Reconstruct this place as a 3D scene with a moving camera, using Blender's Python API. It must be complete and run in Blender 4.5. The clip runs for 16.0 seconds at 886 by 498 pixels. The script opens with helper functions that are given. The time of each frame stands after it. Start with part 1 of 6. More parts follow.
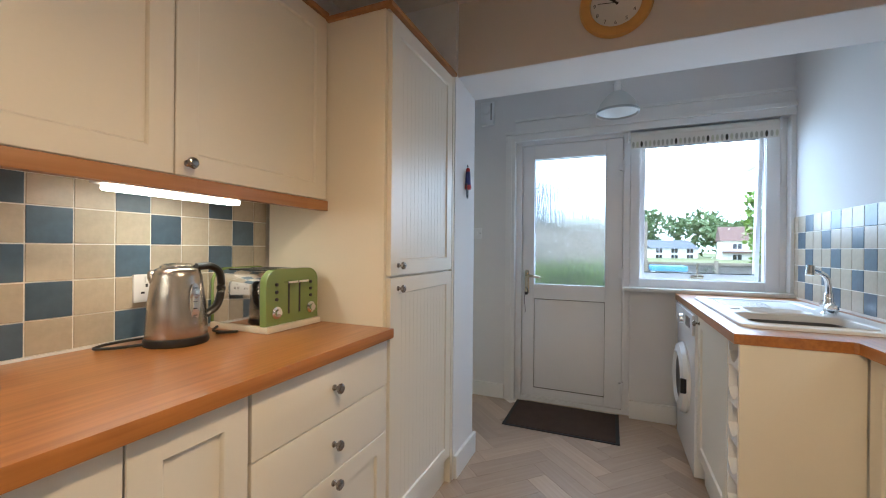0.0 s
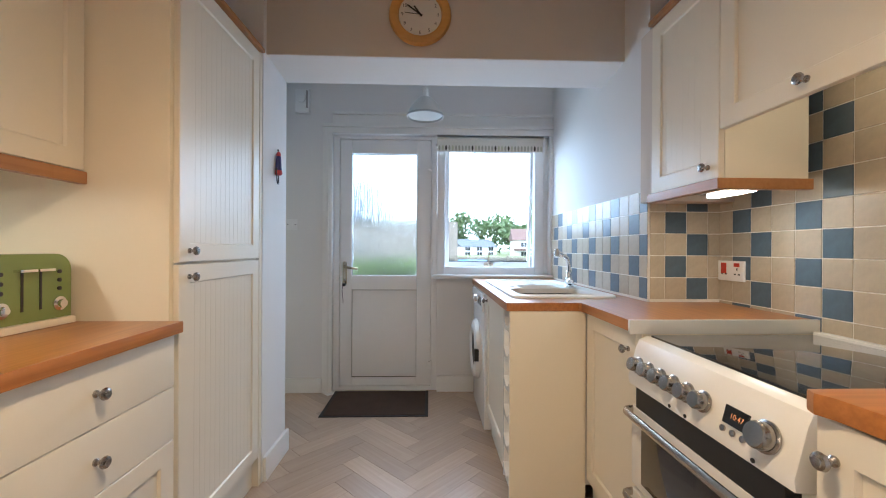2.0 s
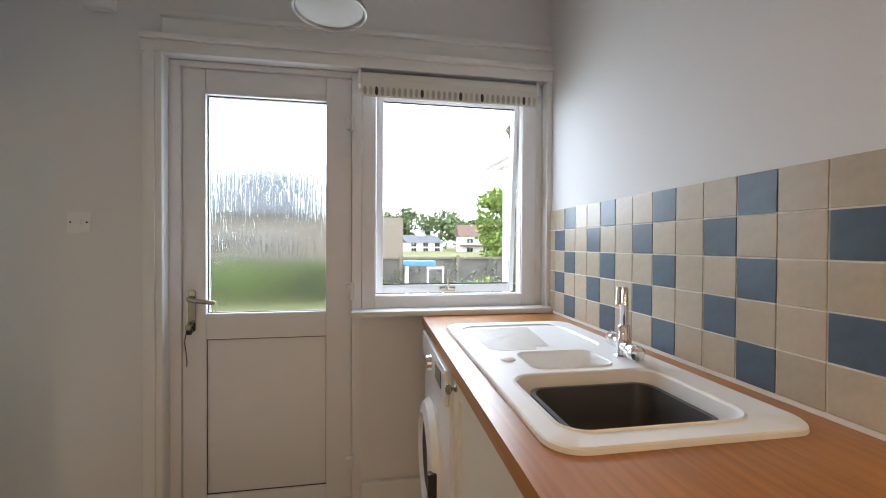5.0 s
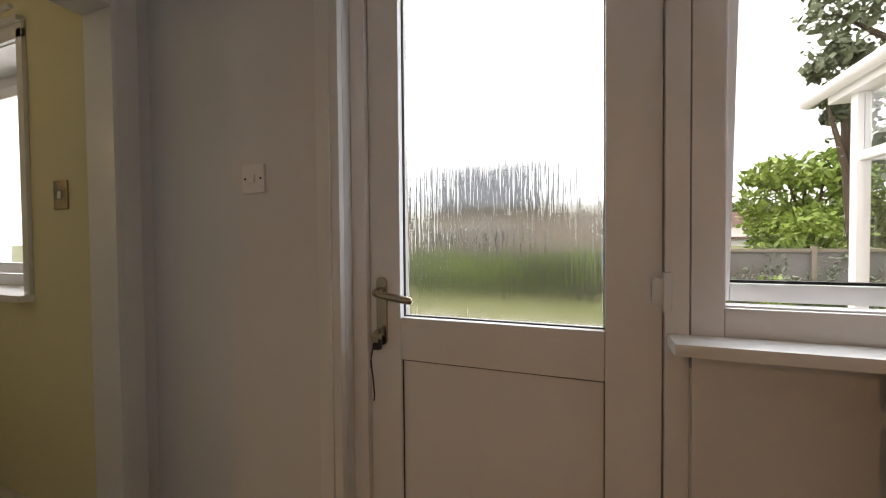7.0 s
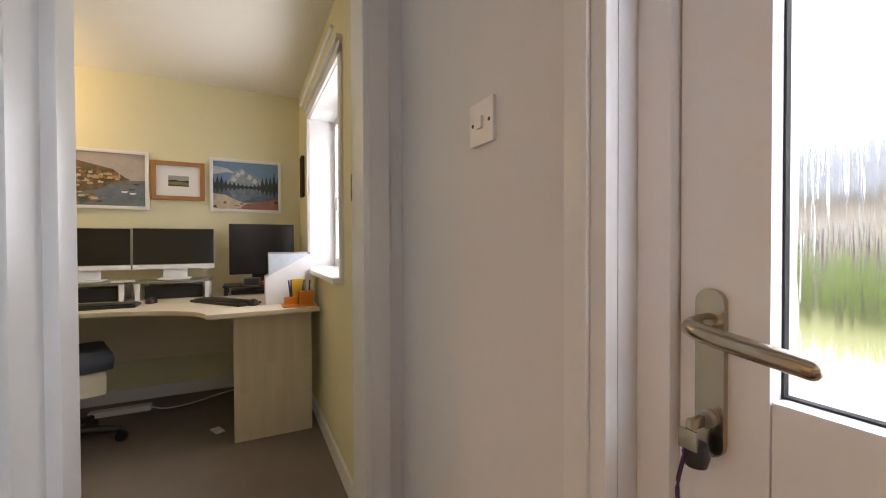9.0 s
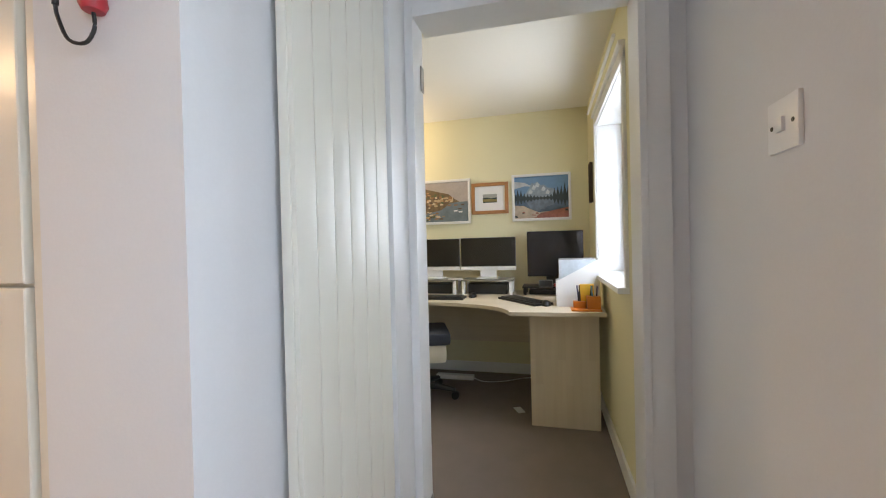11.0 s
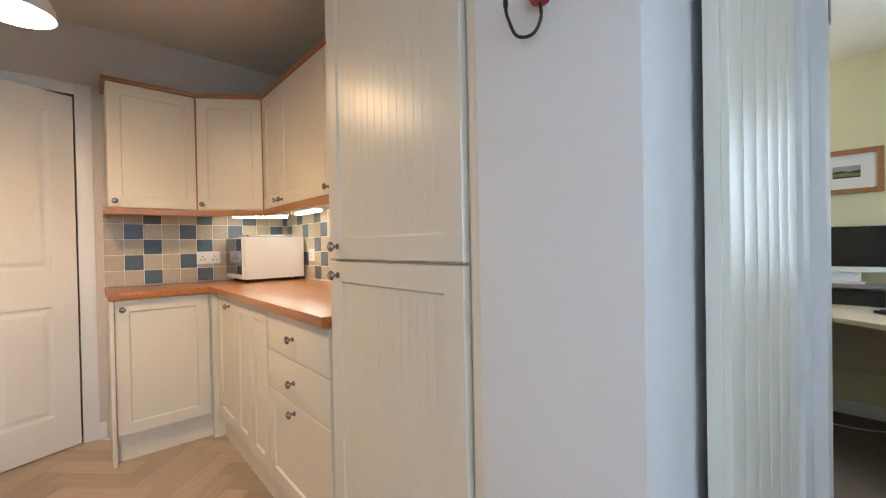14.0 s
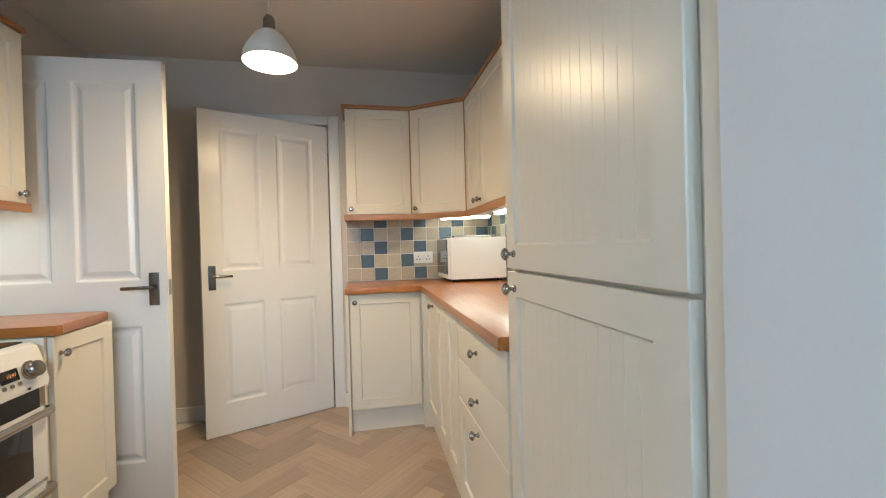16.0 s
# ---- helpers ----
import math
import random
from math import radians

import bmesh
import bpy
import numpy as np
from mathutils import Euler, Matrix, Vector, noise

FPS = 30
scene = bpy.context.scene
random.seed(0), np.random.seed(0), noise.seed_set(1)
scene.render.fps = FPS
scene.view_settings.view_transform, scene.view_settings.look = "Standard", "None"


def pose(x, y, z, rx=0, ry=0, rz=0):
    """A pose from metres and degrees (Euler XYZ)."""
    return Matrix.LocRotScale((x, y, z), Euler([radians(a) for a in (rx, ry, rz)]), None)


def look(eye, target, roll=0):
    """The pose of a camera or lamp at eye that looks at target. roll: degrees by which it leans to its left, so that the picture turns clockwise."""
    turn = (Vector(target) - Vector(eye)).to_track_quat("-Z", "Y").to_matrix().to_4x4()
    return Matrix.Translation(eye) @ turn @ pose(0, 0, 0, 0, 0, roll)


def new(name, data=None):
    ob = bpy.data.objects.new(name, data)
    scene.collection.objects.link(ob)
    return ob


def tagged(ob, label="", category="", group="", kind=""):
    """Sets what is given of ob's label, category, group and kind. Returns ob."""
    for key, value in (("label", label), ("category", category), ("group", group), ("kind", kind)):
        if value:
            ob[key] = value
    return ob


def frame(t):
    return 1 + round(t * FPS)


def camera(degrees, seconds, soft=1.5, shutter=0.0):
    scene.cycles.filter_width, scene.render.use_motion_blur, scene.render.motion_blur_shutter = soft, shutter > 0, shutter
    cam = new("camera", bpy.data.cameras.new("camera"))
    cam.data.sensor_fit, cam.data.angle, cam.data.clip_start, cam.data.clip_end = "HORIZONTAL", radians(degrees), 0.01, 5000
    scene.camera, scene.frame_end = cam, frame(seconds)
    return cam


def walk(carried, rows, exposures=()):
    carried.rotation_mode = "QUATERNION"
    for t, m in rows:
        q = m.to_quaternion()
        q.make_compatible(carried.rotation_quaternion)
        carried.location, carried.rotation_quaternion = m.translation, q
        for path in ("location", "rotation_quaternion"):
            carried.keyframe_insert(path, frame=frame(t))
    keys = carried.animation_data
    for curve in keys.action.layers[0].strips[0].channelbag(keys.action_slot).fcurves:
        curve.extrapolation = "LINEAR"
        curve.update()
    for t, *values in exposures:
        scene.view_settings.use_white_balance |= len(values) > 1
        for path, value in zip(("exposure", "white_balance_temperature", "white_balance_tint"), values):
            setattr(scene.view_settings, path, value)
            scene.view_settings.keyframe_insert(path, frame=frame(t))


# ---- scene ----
cam = camera(96.2, 16.0, soft=1.1)
PATH = [
    (0, (-0.009, 0.122, 1.192), (-0.793, 1.962, 1.191), 0.5),
    (0.5, (-0.017, 0.096, 1.172), (-0.504, 2.036, 1.172), 0.5),
    (1, (0.016, 0.097, 1.153), (-0.238, 2.081, 1.154), 0.4),
    (1.5, (0.038, 0.084, 1.145), (-0.033, 2.083, 1.146), 0.3),
    (2, (0.051, 0.082, 1.138), (0.116, 2.081, 1.137), 0.3),
    (2.5, (0.097, 0.103, 1.131), (0.258, 2.097, 1.13), 0.2),
    (3, (0.108, 0.19, 1.125), (0.38, 2.172, 1.117), 0.2),
    (3.2, (0.157, 0.262, 1.125), (0.44, 2.242, 1.119), 0.1),
    (5.3, (0.171, 1.574, 1.259), (0.507, 3.546, 1.234), 0.3),
    (5.5, (0.154, 1.7, 1.268), (0.421, 3.682, 1.243), 0.3),
    (6, (0.055, 1.963, 1.229), (0.056, 3.963, 1.195), 0.1),
    (6.5, (-0.006, 2.166, 1.172), (-0.386, 4.13, 1.152), -0.2),
    (7, (-0.077, 2.329, 1.134), (-0.795, 4.195, 1.087), -0.5),
    (7.5, (-0.146, 2.472, 1.087), (-1.15, 4.202, 1.069), -0.1),
    (8, (-0.229, 2.591, 1.084), (-1.531, 4.108, 1.042), -0.2),
    (8.5, (-0.319, 2.75, 1.068), (-1.896, 3.98, 1.051), 0.0),
    (9, (-0.365, 2.824, 1.084), (-2.156, 3.713, 1.056), -0.2),
    (9.5, (-0.381, 2.878, 1.113), (-2.317, 3.377, 1.079), -0.3),
    (10, (-0.35, 2.894, 1.126), (-2.346, 3.01, 1.091), -0.5),
    (10.2, (-0.333, 2.891, 1.13), (-2.332, 2.864, 1.094), -0.8),
    (12.3, (-0.189, 2.809, 1.163), (-1.901, 1.774, 1.143), -0.9),
    (12.5, (-0.177, 2.798, 1.168), (-1.846, 1.697, 1.14), -0.9),
    (13, (-0.149, 2.755, 1.163), (-1.716, 1.512, 1.138), -1.0),
    (13.5, (-0.156, 2.676, 1.155), (-1.611, 1.304, 1.13), -1.0),
    (14, (-0.185, 2.562, 1.125), (-1.521, 1.073, 1.106), -1.1),
    (14.5, (-0.239, 2.451, 1.106), (-1.442, 0.854, 1.077), -1.3),
    (15, (-0.308, 2.386, 1.124), (-1.317, 0.659, 1.099), -1.4),
    (15.5, (-0.369, 2.367, 1.155), (-1.101, 0.506, 1.133), -1.5),
    (16, (-0.395, 2.379, 1.151), (-0.777, 0.416, 1.136), -1.5),
]
EXPOSURE = [(0, -0.42, 4950, 3), (1.5, -0.24, 4950, 4), (3.2, -0.15, 5050, 4), (5.3, -0.7, 6150, 10), (6.0, -1.12, 6500, 12), (6.6, -1.35, 6950, 14), (7.5, -1.12, 7000, 16), (8.3, -0.7, 6950, 20), (9.2, -0.05, 6400, 17), (10.2, 0.1, 6000, 13), (12.5, -0.1, 5850, 11), (14, -0.2, 5450, 6), (15.3, -0.36, 5050, 0), (16, -0.15, 4900, -3)]
walk(cam, [(t, look(eye, target, roll)) for t, eye, target, roll in PATH], exposures=EXPOSURE)


# ---- world and lights ----
world = bpy.data.worlds.new("world")
scene.world = world
world.use_nodes = True
wn = world.node_tree
wn.nodes.clear()
w_out = wn.nodes.new("ShaderNodeOutputWorld")
w_bg = wn.nodes.new("ShaderNodeBackground")
w_sky = wn.nodes.new("ShaderNodeTexSky")
w_sky.sky_type = "NISHITA"
w_sky.sun_disc = False
w_sky.sun_elevation, w_sky.sun_rotation = radians(48), radians(200)
w_sky.air_density, w_sky.dust_density, w_sky.ozone_density = 1.0, 6.0, 0.6
w_mix = wn.nodes.new("ShaderNodeMix")
w_mix.data_type = "RGBA"
w_mix.inputs[0].default_value = 0.72
w_mix.inputs[7].default_value = (52, 53.5, 55, 1)
wn.links.new(w_sky.outputs[0], w_mix.inputs[6])
wn.links.new(w_mix.outputs[2], w_bg.inputs[0])
wn.links.new(w_bg.outputs[0], w_out.inputs[0])
w_bg.inputs[1].default_value = 0.15


def lamp(name, kind, m, energy, color, size=0.1, size_y=None):
    data = bpy.data.lights.new(name, kind)
    data.energy, data.color = energy, color
    if kind == "AREA":
        data.size = size
        if size_y:
            data.shape, data.size_y = "RECTANGLE", size_y
    elif kind == "SUN":
        data.angle = size
    else:
        data.shadow_soft_size = size
    ob = new(name, data)
    ob.matrix_world = m
    return ob


WARM = (1.0, 0.61, 0.285)
lamp("sun", "SUN", look((0, 0, 20), (4, 3, 0)), 4.5, (1.0, 0.97, 0.93), radians(15))
lamp("window_daylight", "AREA", pose(0.54, 3.74, 1.72, -50, 0, 0), 25, (0.80, 0.90, 1.0), 0.7, 0.95)
lamp("door_daylight", "AREA", pose(-0.33, 3.322, 1.41, -90, 0, 0), 2.8, (0.74, 0.87, 1.0), 0.5, 0.98)
lamp("study_daylight", "AREA", pose(-2.715, 3.60, 1.45, -90, 0, 0), 20, (0.9, 0.95, 1.0), 0.95, 0.95)
lamp("pendant_bulb", "POINT", pose(-0.015, 0.56, 1.966), 19, WARM, 0.03)
lamp("pendant_bulb_face", "AREA", pose(-0.015, 0.56, 2.006), 18, WARM, 0.13)
lamp("strip_light_west", "AREA", pose(-1.19, 0.90, 1.325), 1.3, (1.0, 0.80, 0.52), 0.05, 0.38)
lamp("strip_light_far", "AREA", pose(-1.19, 0.22, 1.325), 1.0, (1.0, 0.80, 0.52), 0.05, 0.3)
lamp("strip_light_corner", "AREA", pose(-1.07, -0.27, 1.325, 0, 0, 62), 1.8, (1.0, 0.82, 0.56), 0.05, 0.4)
lamp("strip_light_east", "AREA", pose(1.115, 1.46, 1.325), 0.9, (1.0, 0.82, 0.56), 0.05, 0.2)
lamp("strip_light_end", "AREA", pose(1.20, 0.58, 1.325), 0.9, (1.0, 0.82, 0.56), 0.05, 0.2)
# assumed lamp over the hob, added to brighten the cupboard's side panel
lamp("assumed_hob_light", "AREA", pose(1.17, 1.06, 1.775), 0.5, (1.0, 0.68, 0.36), 0.12)
lamp("study_bulb", "POINT", pose(-3.38, 1.5, 1.98), 9, (1.0, 0.70, 0.38), 0.05)

# ---- materials ----


def node_mat(name, color, rough=0.5, metal=0.0, var=0.08, scale=3.0, fine=60.0, bump=0.1, stretch=(1, 1, 1), spec=0.5, coat=0.0):
    """A painted or plain surface: colour varied at two scales, fine relief."""
    m = bpy.data.materials.new(name)
    m.use_nodes = True
    t = m.node_tree
    n, l = t.nodes, t.links
    b = n["Principled BSDF"]
    b.inputs["Roughness"].default_value = rough
    b.inputs["Metallic"].default_value = metal
    b.inputs["Specular IOR Level"].default_value = spec
    b.inputs["Coat Weight"].default_value = coat
    tc = n.new("ShaderNodeTexCoord")
    mp = n.new("ShaderNodeMapping")
    mp.inputs["Scale"].default_value = stretch
    l.new(tc.outputs["Object"], mp.inputs[0])
    big, small = n.new("ShaderNodeTexNoise"), n.new("ShaderNodeTexNoise")
    big.inputs["Scale"].default_value, small.inputs["Scale"].default_value = scale, fine
    big.inputs["Detail"].default_value, small.inputs["Detail"].default_value = 3, 4
    l.new(mp.outputs[0], big.inputs[0])
    l.new(mp.outputs[0], small.inputs[0])
    mx = n.new("ShaderNodeMix")
    mx.data_type = "RGBA"
    add = n.new("ShaderNodeMath")
    add.operation = "MULTIPLY_ADD"
    add.inputs[1].default_value, add.inputs[2].default_value = 0.35, 0.0
    l.new(small.outputs[0], add.inputs[0])
    add2 = n.new("ShaderNodeMath")
    add2.operation = "MULTIPLY_ADD"
    add2.inputs[1].default_value = 0.65
    l.new(big.outputs[0], add2.inputs[0])
    l.new(add.outputs[0], add2.inputs[2])
    l.new(add2.outputs[0], mx.inputs[0])
    c = np.array(color)
    mx.inputs[6].default_value = (*np.clip(c * (1 - 2 * var), 0, 1), 1)
    mx.inputs[7].default_value = (*np.clip(c * (1 + 2 * var), 0, 1), 1)
    l.new(mx.outputs[2], b.inputs["Base Color"])
    if bump:
        bp = n.new("ShaderNodeBump")
        bp.inputs["Strength"].default_value, bp.inputs["Distance"].default_value = bump, 0.002
        l.new(small.outputs[0], bp.inputs["Height"])
        l.new(bp.outputs[0], b.inputs["Normal"])
    return m


def vary_by_piece(m, amount=0.18, hue=0.0):
    """Lightens or darkens each piece by its own random number."""
    t = m.node_tree
    b = t.nodes["Principled BSDF"]
    link = b.inputs["Base Color"].links[0]
    src = link.from_socket
    info = t.nodes.new("ShaderNodeObjectInfo")
    mr = t.nodes.new("ShaderNodeMapRange")
    mr.inputs[3].default_value, mr.inputs[4].default_value = 1 - amount, 1 + amount
    t.links.new(info.outputs["Random"], mr.inputs[0])
    hs = t.nodes.new("ShaderNodeHueSaturation")
    t.links.new(mr.outputs[0], hs.inputs["Value"])
    t.links.new(src, hs.inputs["Color"])
    t.links.new(hs.outputs[0], b.inputs["Base Color"])
    return m


def glow(name, color, strength):
    m = bpy.data.materials.new(name)
    m.use_nodes = True
    b = m.node_tree.nodes["Principled BSDF"]
    b.inputs["Base Color"].default_value = (*color, 1)
    b.inputs["Emission Color"].default_value = (*color, 1)
    b.inputs["Emission Strength"].default_value = strength
    return m


def wood_mat(name, dark, light, along="y", rough=0.32, scale=2.2, coat=0.2, stave=0.4, relief=0.06):
    """Block laminate: narrow staves along one axis, each with its own tone and grain."""
    m = bpy.data.materials.new(name)
    m.use_nodes = True
    t = m.node_tree
    n, l = t.nodes, t.links
    b = n["Principled BSDF"]
    b.inputs["Roughness"].default_value = rough
    b.inputs["Coat Weight"].default_value = coat
    b.inputs["Coat Roughness"].default_value = 0.25
    tc = n.new("ShaderNodeTexCoord")
    mp = n.new("ShaderNodeMapping")
    if along == "y":
        mp.inputs["Rotation"].default_value = (0, 0, radians(90))
    elif along == "z":
        mp.inputs["Rotation"].default_value = (0, radians(90), 0)
    l.new(tc.outputs["Object"], mp.inputs[0])
    br = n.new("ShaderNodeTexBrick")
    br.offset, br.squash = 0.37, 1.0
    br.inputs["Scale"].default_value = 1.0
    br.inputs["Mortar Size"].default_value = 0.0
    br.inputs["Brick Width"].default_value, br.inputs["Row Height"].default_value = 0.42, 0.045
    br.inputs[1].default_value, br.inputs[2].default_value = (0, 0, 0, 1), (1, 1, 1, 1)
    l.new(mp.outputs[0], br.inputs[0])
    st = n.new("ShaderNodeMapping")
    st.inputs["Scale"].default_value = (scale, scale * 22, scale * 22)
    l.new(mp.outputs[0], st.inputs[0])
    g = n.new("ShaderNodeTexNoise")
    g.inputs["Scale"].default_value, g.inputs["Detail"].default_value = 1.6, 5
    l.new(st.outputs[0], g.inputs[0])
    mr = n.new("ShaderNodeMath")
    mr.operation = "MULTIPLY_ADD"
    mr.inputs[1].default_value = stave
    l.new(br.outputs[0], mr.inputs[0])
    sc = n.new("ShaderNodeMath")
    sc.operation = "MULTIPLY"
    sc.inputs[1].default_value = 1.15 - stave
    l.new(g.outputs[0], sc.inputs[0])
    l.new(sc.outputs[0], mr.inputs[2])
    mx = n.new("ShaderNodeMix")
    mx.data_type = "RGBA"
    mx.inputs[6].default_value, mx.inputs[7].default_value = (*dark, 1), (*light, 1)
    l.new(mr.outputs[0], mx.inputs[0])
    l.new(mx.outputs[2], b.inputs["Base Color"])
    bp = n.new("ShaderNodeBump")
    bp.inputs["Strength"].default_value, bp.inputs["Distance"].default_value = relief, 0.001
    l.new(g.outputs[0], bp.inputs["Height"])
    l.new(bp.outputs[0], b.inputs["Normal"])
    return m


def clear_glass(name, tint=(1, 1, 1), rough=0.0):
    m = bpy.data.materials.new(name)
    m.use_nodes = True
    t = m.node_tree
    t.nodes.clear()
    out = t.nodes.new("ShaderNodeOutputMaterial")
    mix, tr, gl = t.nodes.new("ShaderNodeMixShader"), t.nodes.new("ShaderNodeBsdfTransparent"), t.nodes.new("ShaderNodeBsdfGlossy")
    lw, pw, fr = t.nodes.new("ShaderNodeLayerWeight"), t.nodes.new("ShaderNodeMath"), t.nodes.new("ShaderNodeMath")
    lw.inputs[0].default_value = 0.5
    pw.operation, fr.operation = "POWER", "MULTIPLY_ADD"
    pw.inputs[1].default_value, fr.inputs[1].default_value, fr.inputs[2].default_value = 5, 0.9, 0.04
    t.links.new(lw.outputs["Facing"], pw.inputs[0])
    t.links.new(pw.outputs[0], fr.inputs[0])
    tr.inputs[0].default_value = (*tint, 1)
    gl.inputs["Roughness"].default_value = rough
    t.links.new(fr.outputs[0], mix.inputs[0])
    t.links.new(tr.outputs[0], mix.inputs[1])
    t.links.new(gl.outputs[0], mix.inputs[2])
    t.links.new(mix.outputs[0], out.inputs[0])
    return m


def rain_glass(name):
    """Obscure glass with vertical rills."""
    m = bpy.data.materials.new(name)
    m.use_nodes = True
    t = m.node_tree
    n, l = t.nodes, t.links
    b = n["Principled BSDF"]
    b.inputs["Base Color"].default_value = (0.87, 0.89, 0.89, 1)
    b.inputs["Transmission Weight"].default_value = 1.0
    b.inputs["Roughness"].default_value = 0.2
    b.inputs["IOR"].default_value = 1.22
    tc, mp = n.new("ShaderNodeTexCoord"), n.new("ShaderNodeMapping")
    mp.inputs["Scale"].default_value = (130, 130, 7)
    l.new(tc.outputs["Object"], mp.inputs[0])
    g = n.new("ShaderNodeTexNoise")
    g.inputs["Scale"].default_value, g.inputs["Detail"].default_value = 1.0, 2
    l.new(mp.outputs[0], g.inputs[0])
    bp = n.new("ShaderNodeBump")
    bp.inputs["Strength"].default_value, bp.inputs["Distance"].default_value = 1.0, 0.005
    l.new(g.outputs[0], bp.inputs["Height"])
    l.new(bp.outputs[0], b.inputs["Normal"])
    return m


M_WALL_K = node_mat("kitchen_wall_paint", (0.62, 0.56, 0.50), 0.75, var=0.03, scale=1.5, fine=140, bump=0.12)
M_WALL_U = node_mat("white_wall_paint", (0.74, 0.735, 0.74), 0.7, var=0.03, scale=1.5, fine=140, bump=0.14)
M_WALL_S = node_mat("yellow_wall_paint", (0.74, 0.70, 0.48), 0.75, var=0.04, scale=1.5, fine=140, bump=0.12)
M_CEIL = node_mat("ceiling_paint", (0.72, 0.68, 0.62), 0.85, var=0.03, scale=1.2, fine=120, bump=0.15)
M_CEIL_S = node_mat("study_ceiling_paint", (0.82, 0.80, 0.74), 0.85, var=0.03, scale=1.2, fine=120, bump=0.15)
M_TRIM = node_mat("white_gloss_trim", (0.78, 0.78, 0.77), 0.3, var=0.03, scale=4, fine=80, bump=0.04)
M_UPVC = node_mat("white_upvc", (0.80, 0.80, 0.81), 0.28, var=0.02, scale=3, fine=90, bump=0.02)
M_CREAM = node_mat("cream_cabinet_paint", (0.74, 0.69, 0.585), 0.34, var=0.02, scale=2, fine=110, bump=0.006)
M_CREAM_SIDE = node_mat("cream_panel", (0.79, 0.73, 0.60), 0.45, var=0.02, scale=3, fine=110, bump=0.03)
M_DOORW = node_mat("white_door_gloss", (0.80, 0.78, 0.75), 0.25, var=0.02, scale=3, fine=150, bump=0.02, stretch=(1, 1, 0.1))
M_BOARD = node_mat("cream_white_board_paint", (0.80, 0.775, 0.68), 0.3, var=0.015, scale=2, fine=150, bump=0.006)
M_WOOD = wood_mat("block_worktop_laminate", (0.19, 0.058, 0.009), (0.49, 0.195, 0.036), rough=0.3, coat=0.3, stave=0.14, relief=0.015)
M_WOOD_X = wood_mat("block_worktop_laminate_across", (0.19, 0.058, 0.009), (0.49, 0.195, 0.036), "x", rough=0.3, coat=0.3, stave=0.14, relief=0.015)
M_OAK = wood_mat("oak_trim", (0.27, 0.115, 0.036), (0.43, 0.21, 0.075), "y", 0.36, stave=0.2)
M_GAP = node_mat("dark_gap", (0.05, 0.03, 0.02), 0.7, var=0.1, bump=0)
M_KNOB = node_mat("pewter_metal", (0.36, 0.34, 0.32), 0.22, 1.0, var=0.08, scale=20, fine=200, bump=0.05)
M_CHROME = node_mat("chrome_metal", (0.82, 0.82, 0.82), 0.08, 1.0, var=0.02, scale=8, fine=150, bump=0.0)
M_STEEL = node_mat("brushed_steel", (0.50, 0.46, 0.41), 0.22, 1.0, var=0.06, scale=2, fine=60, bump=0.12, stretch=(30, 30, 1))
M_ALU = node_mat("satin_aluminium", (0.78, 0.77, 0.74), 0.5, 0.6, var=0.04, scale=10, fine=200, bump=0.03)
M_BRASS = node_mat("satin_nickel_brass", (0.44, 0.38, 0.285), 0.2, 1.0, var=0.06, scale=10, fine=150, bump=0.03)
M_BLACK = node_mat("black_plastic", (0.015, 0.015, 0.016), 0.35, var=0.15, scale=8, fine=160, bump=0.05)
M_WHITEP = node_mat("white_enamel", (0.80, 0.79, 0.77), 0.22, var=0.02, scale=4, fine=120, bump=0.02)
M_DARKGLASS = node_mat("dark_glass", (0.012, 0.012, 0.014), 0.05, var=0.1, scale=4, fine=60, bump=0.0, coat=0.5)
M_SCREEN = node_mat("screen_glass", (0.012, 0.010, 0.010), 0.12, var=0.1, scale=4, fine=60, bump=0.0)
M_GROUT = node_mat("grout", (0.82, 0.79, 0.73), 0.8, var=0.06, scale=12, fine=160, bump=0.2)
M_TILE_C = vary_by_piece(node_mat("cream_glazed_tile", (0.46, 0.395, 0.295), 0.28, var=0.13, scale=16, fine=70, bump=0.2), 0.07)
M_TILE_B = vary_by_piece(node_mat("slate_blue_glazed_tile", (0.082, 0.118, 0.160), 0.28, var=0.2, scale=18, fine=60, bump=0.22), 0.14)
M_CARPET = node_mat("taupe_carpet", (0.21, 0.175, 0.155), 0.95, var=0.10, scale=6, fine=420, bump=0.6)
M_MAT = node_mat("brown_doormat", (0.058, 0.036, 0.026), 0.95, var=0.25, scale=10, fine=380, bump=0.8)
M_RUBBER = node_mat("black_rubber", (0.02, 0.02, 0.02), 0.7, var=0.1, bump=0.1)
M_DESK = wood_mat("pale_maple_laminate", (0.58, 0.49, 0.36), (0.72, 0.64, 0.50), "y", 0.4, 1.2, 0.1)
M_GLASS = clear_glass("window_glass")
M_RAIN = rain_glass("obscure_rain_glass")
M_SINK = node_mat("white_sink_resin", (0.83, 0.82, 0.80), 0.42, var=0.02, scale=5, fine=200, bump=0.03)
M_SINK_IN = node_mat("brown_sink_bowl", (0.27, 0.18, 0.11), 0.35, var=0.12, scale=6, fine=120, bump=0.05)
M_GREEN = node_mat("sage_green_enamel", (0.20, 0.27, 0.085), 0.22, var=0.04, scale=5, fine=120, bump=0.02, coat=0.3)
M_SHADE = node_mat("white_lampshade", (0.78, 0.76, 0.72), 0.4, var=0.02, bump=0.02)
# white shade again, its backlit shading put into a greyer colour
M_SHADE_BACKLIT = node_mat("backlit_white_lampshade", (0.52, 0.52, 0.51), 0.5, var=0.03, bump=0.02)
M_BULB = glow("bulb_glow", (1.0, 0.80, 0.55), 18)
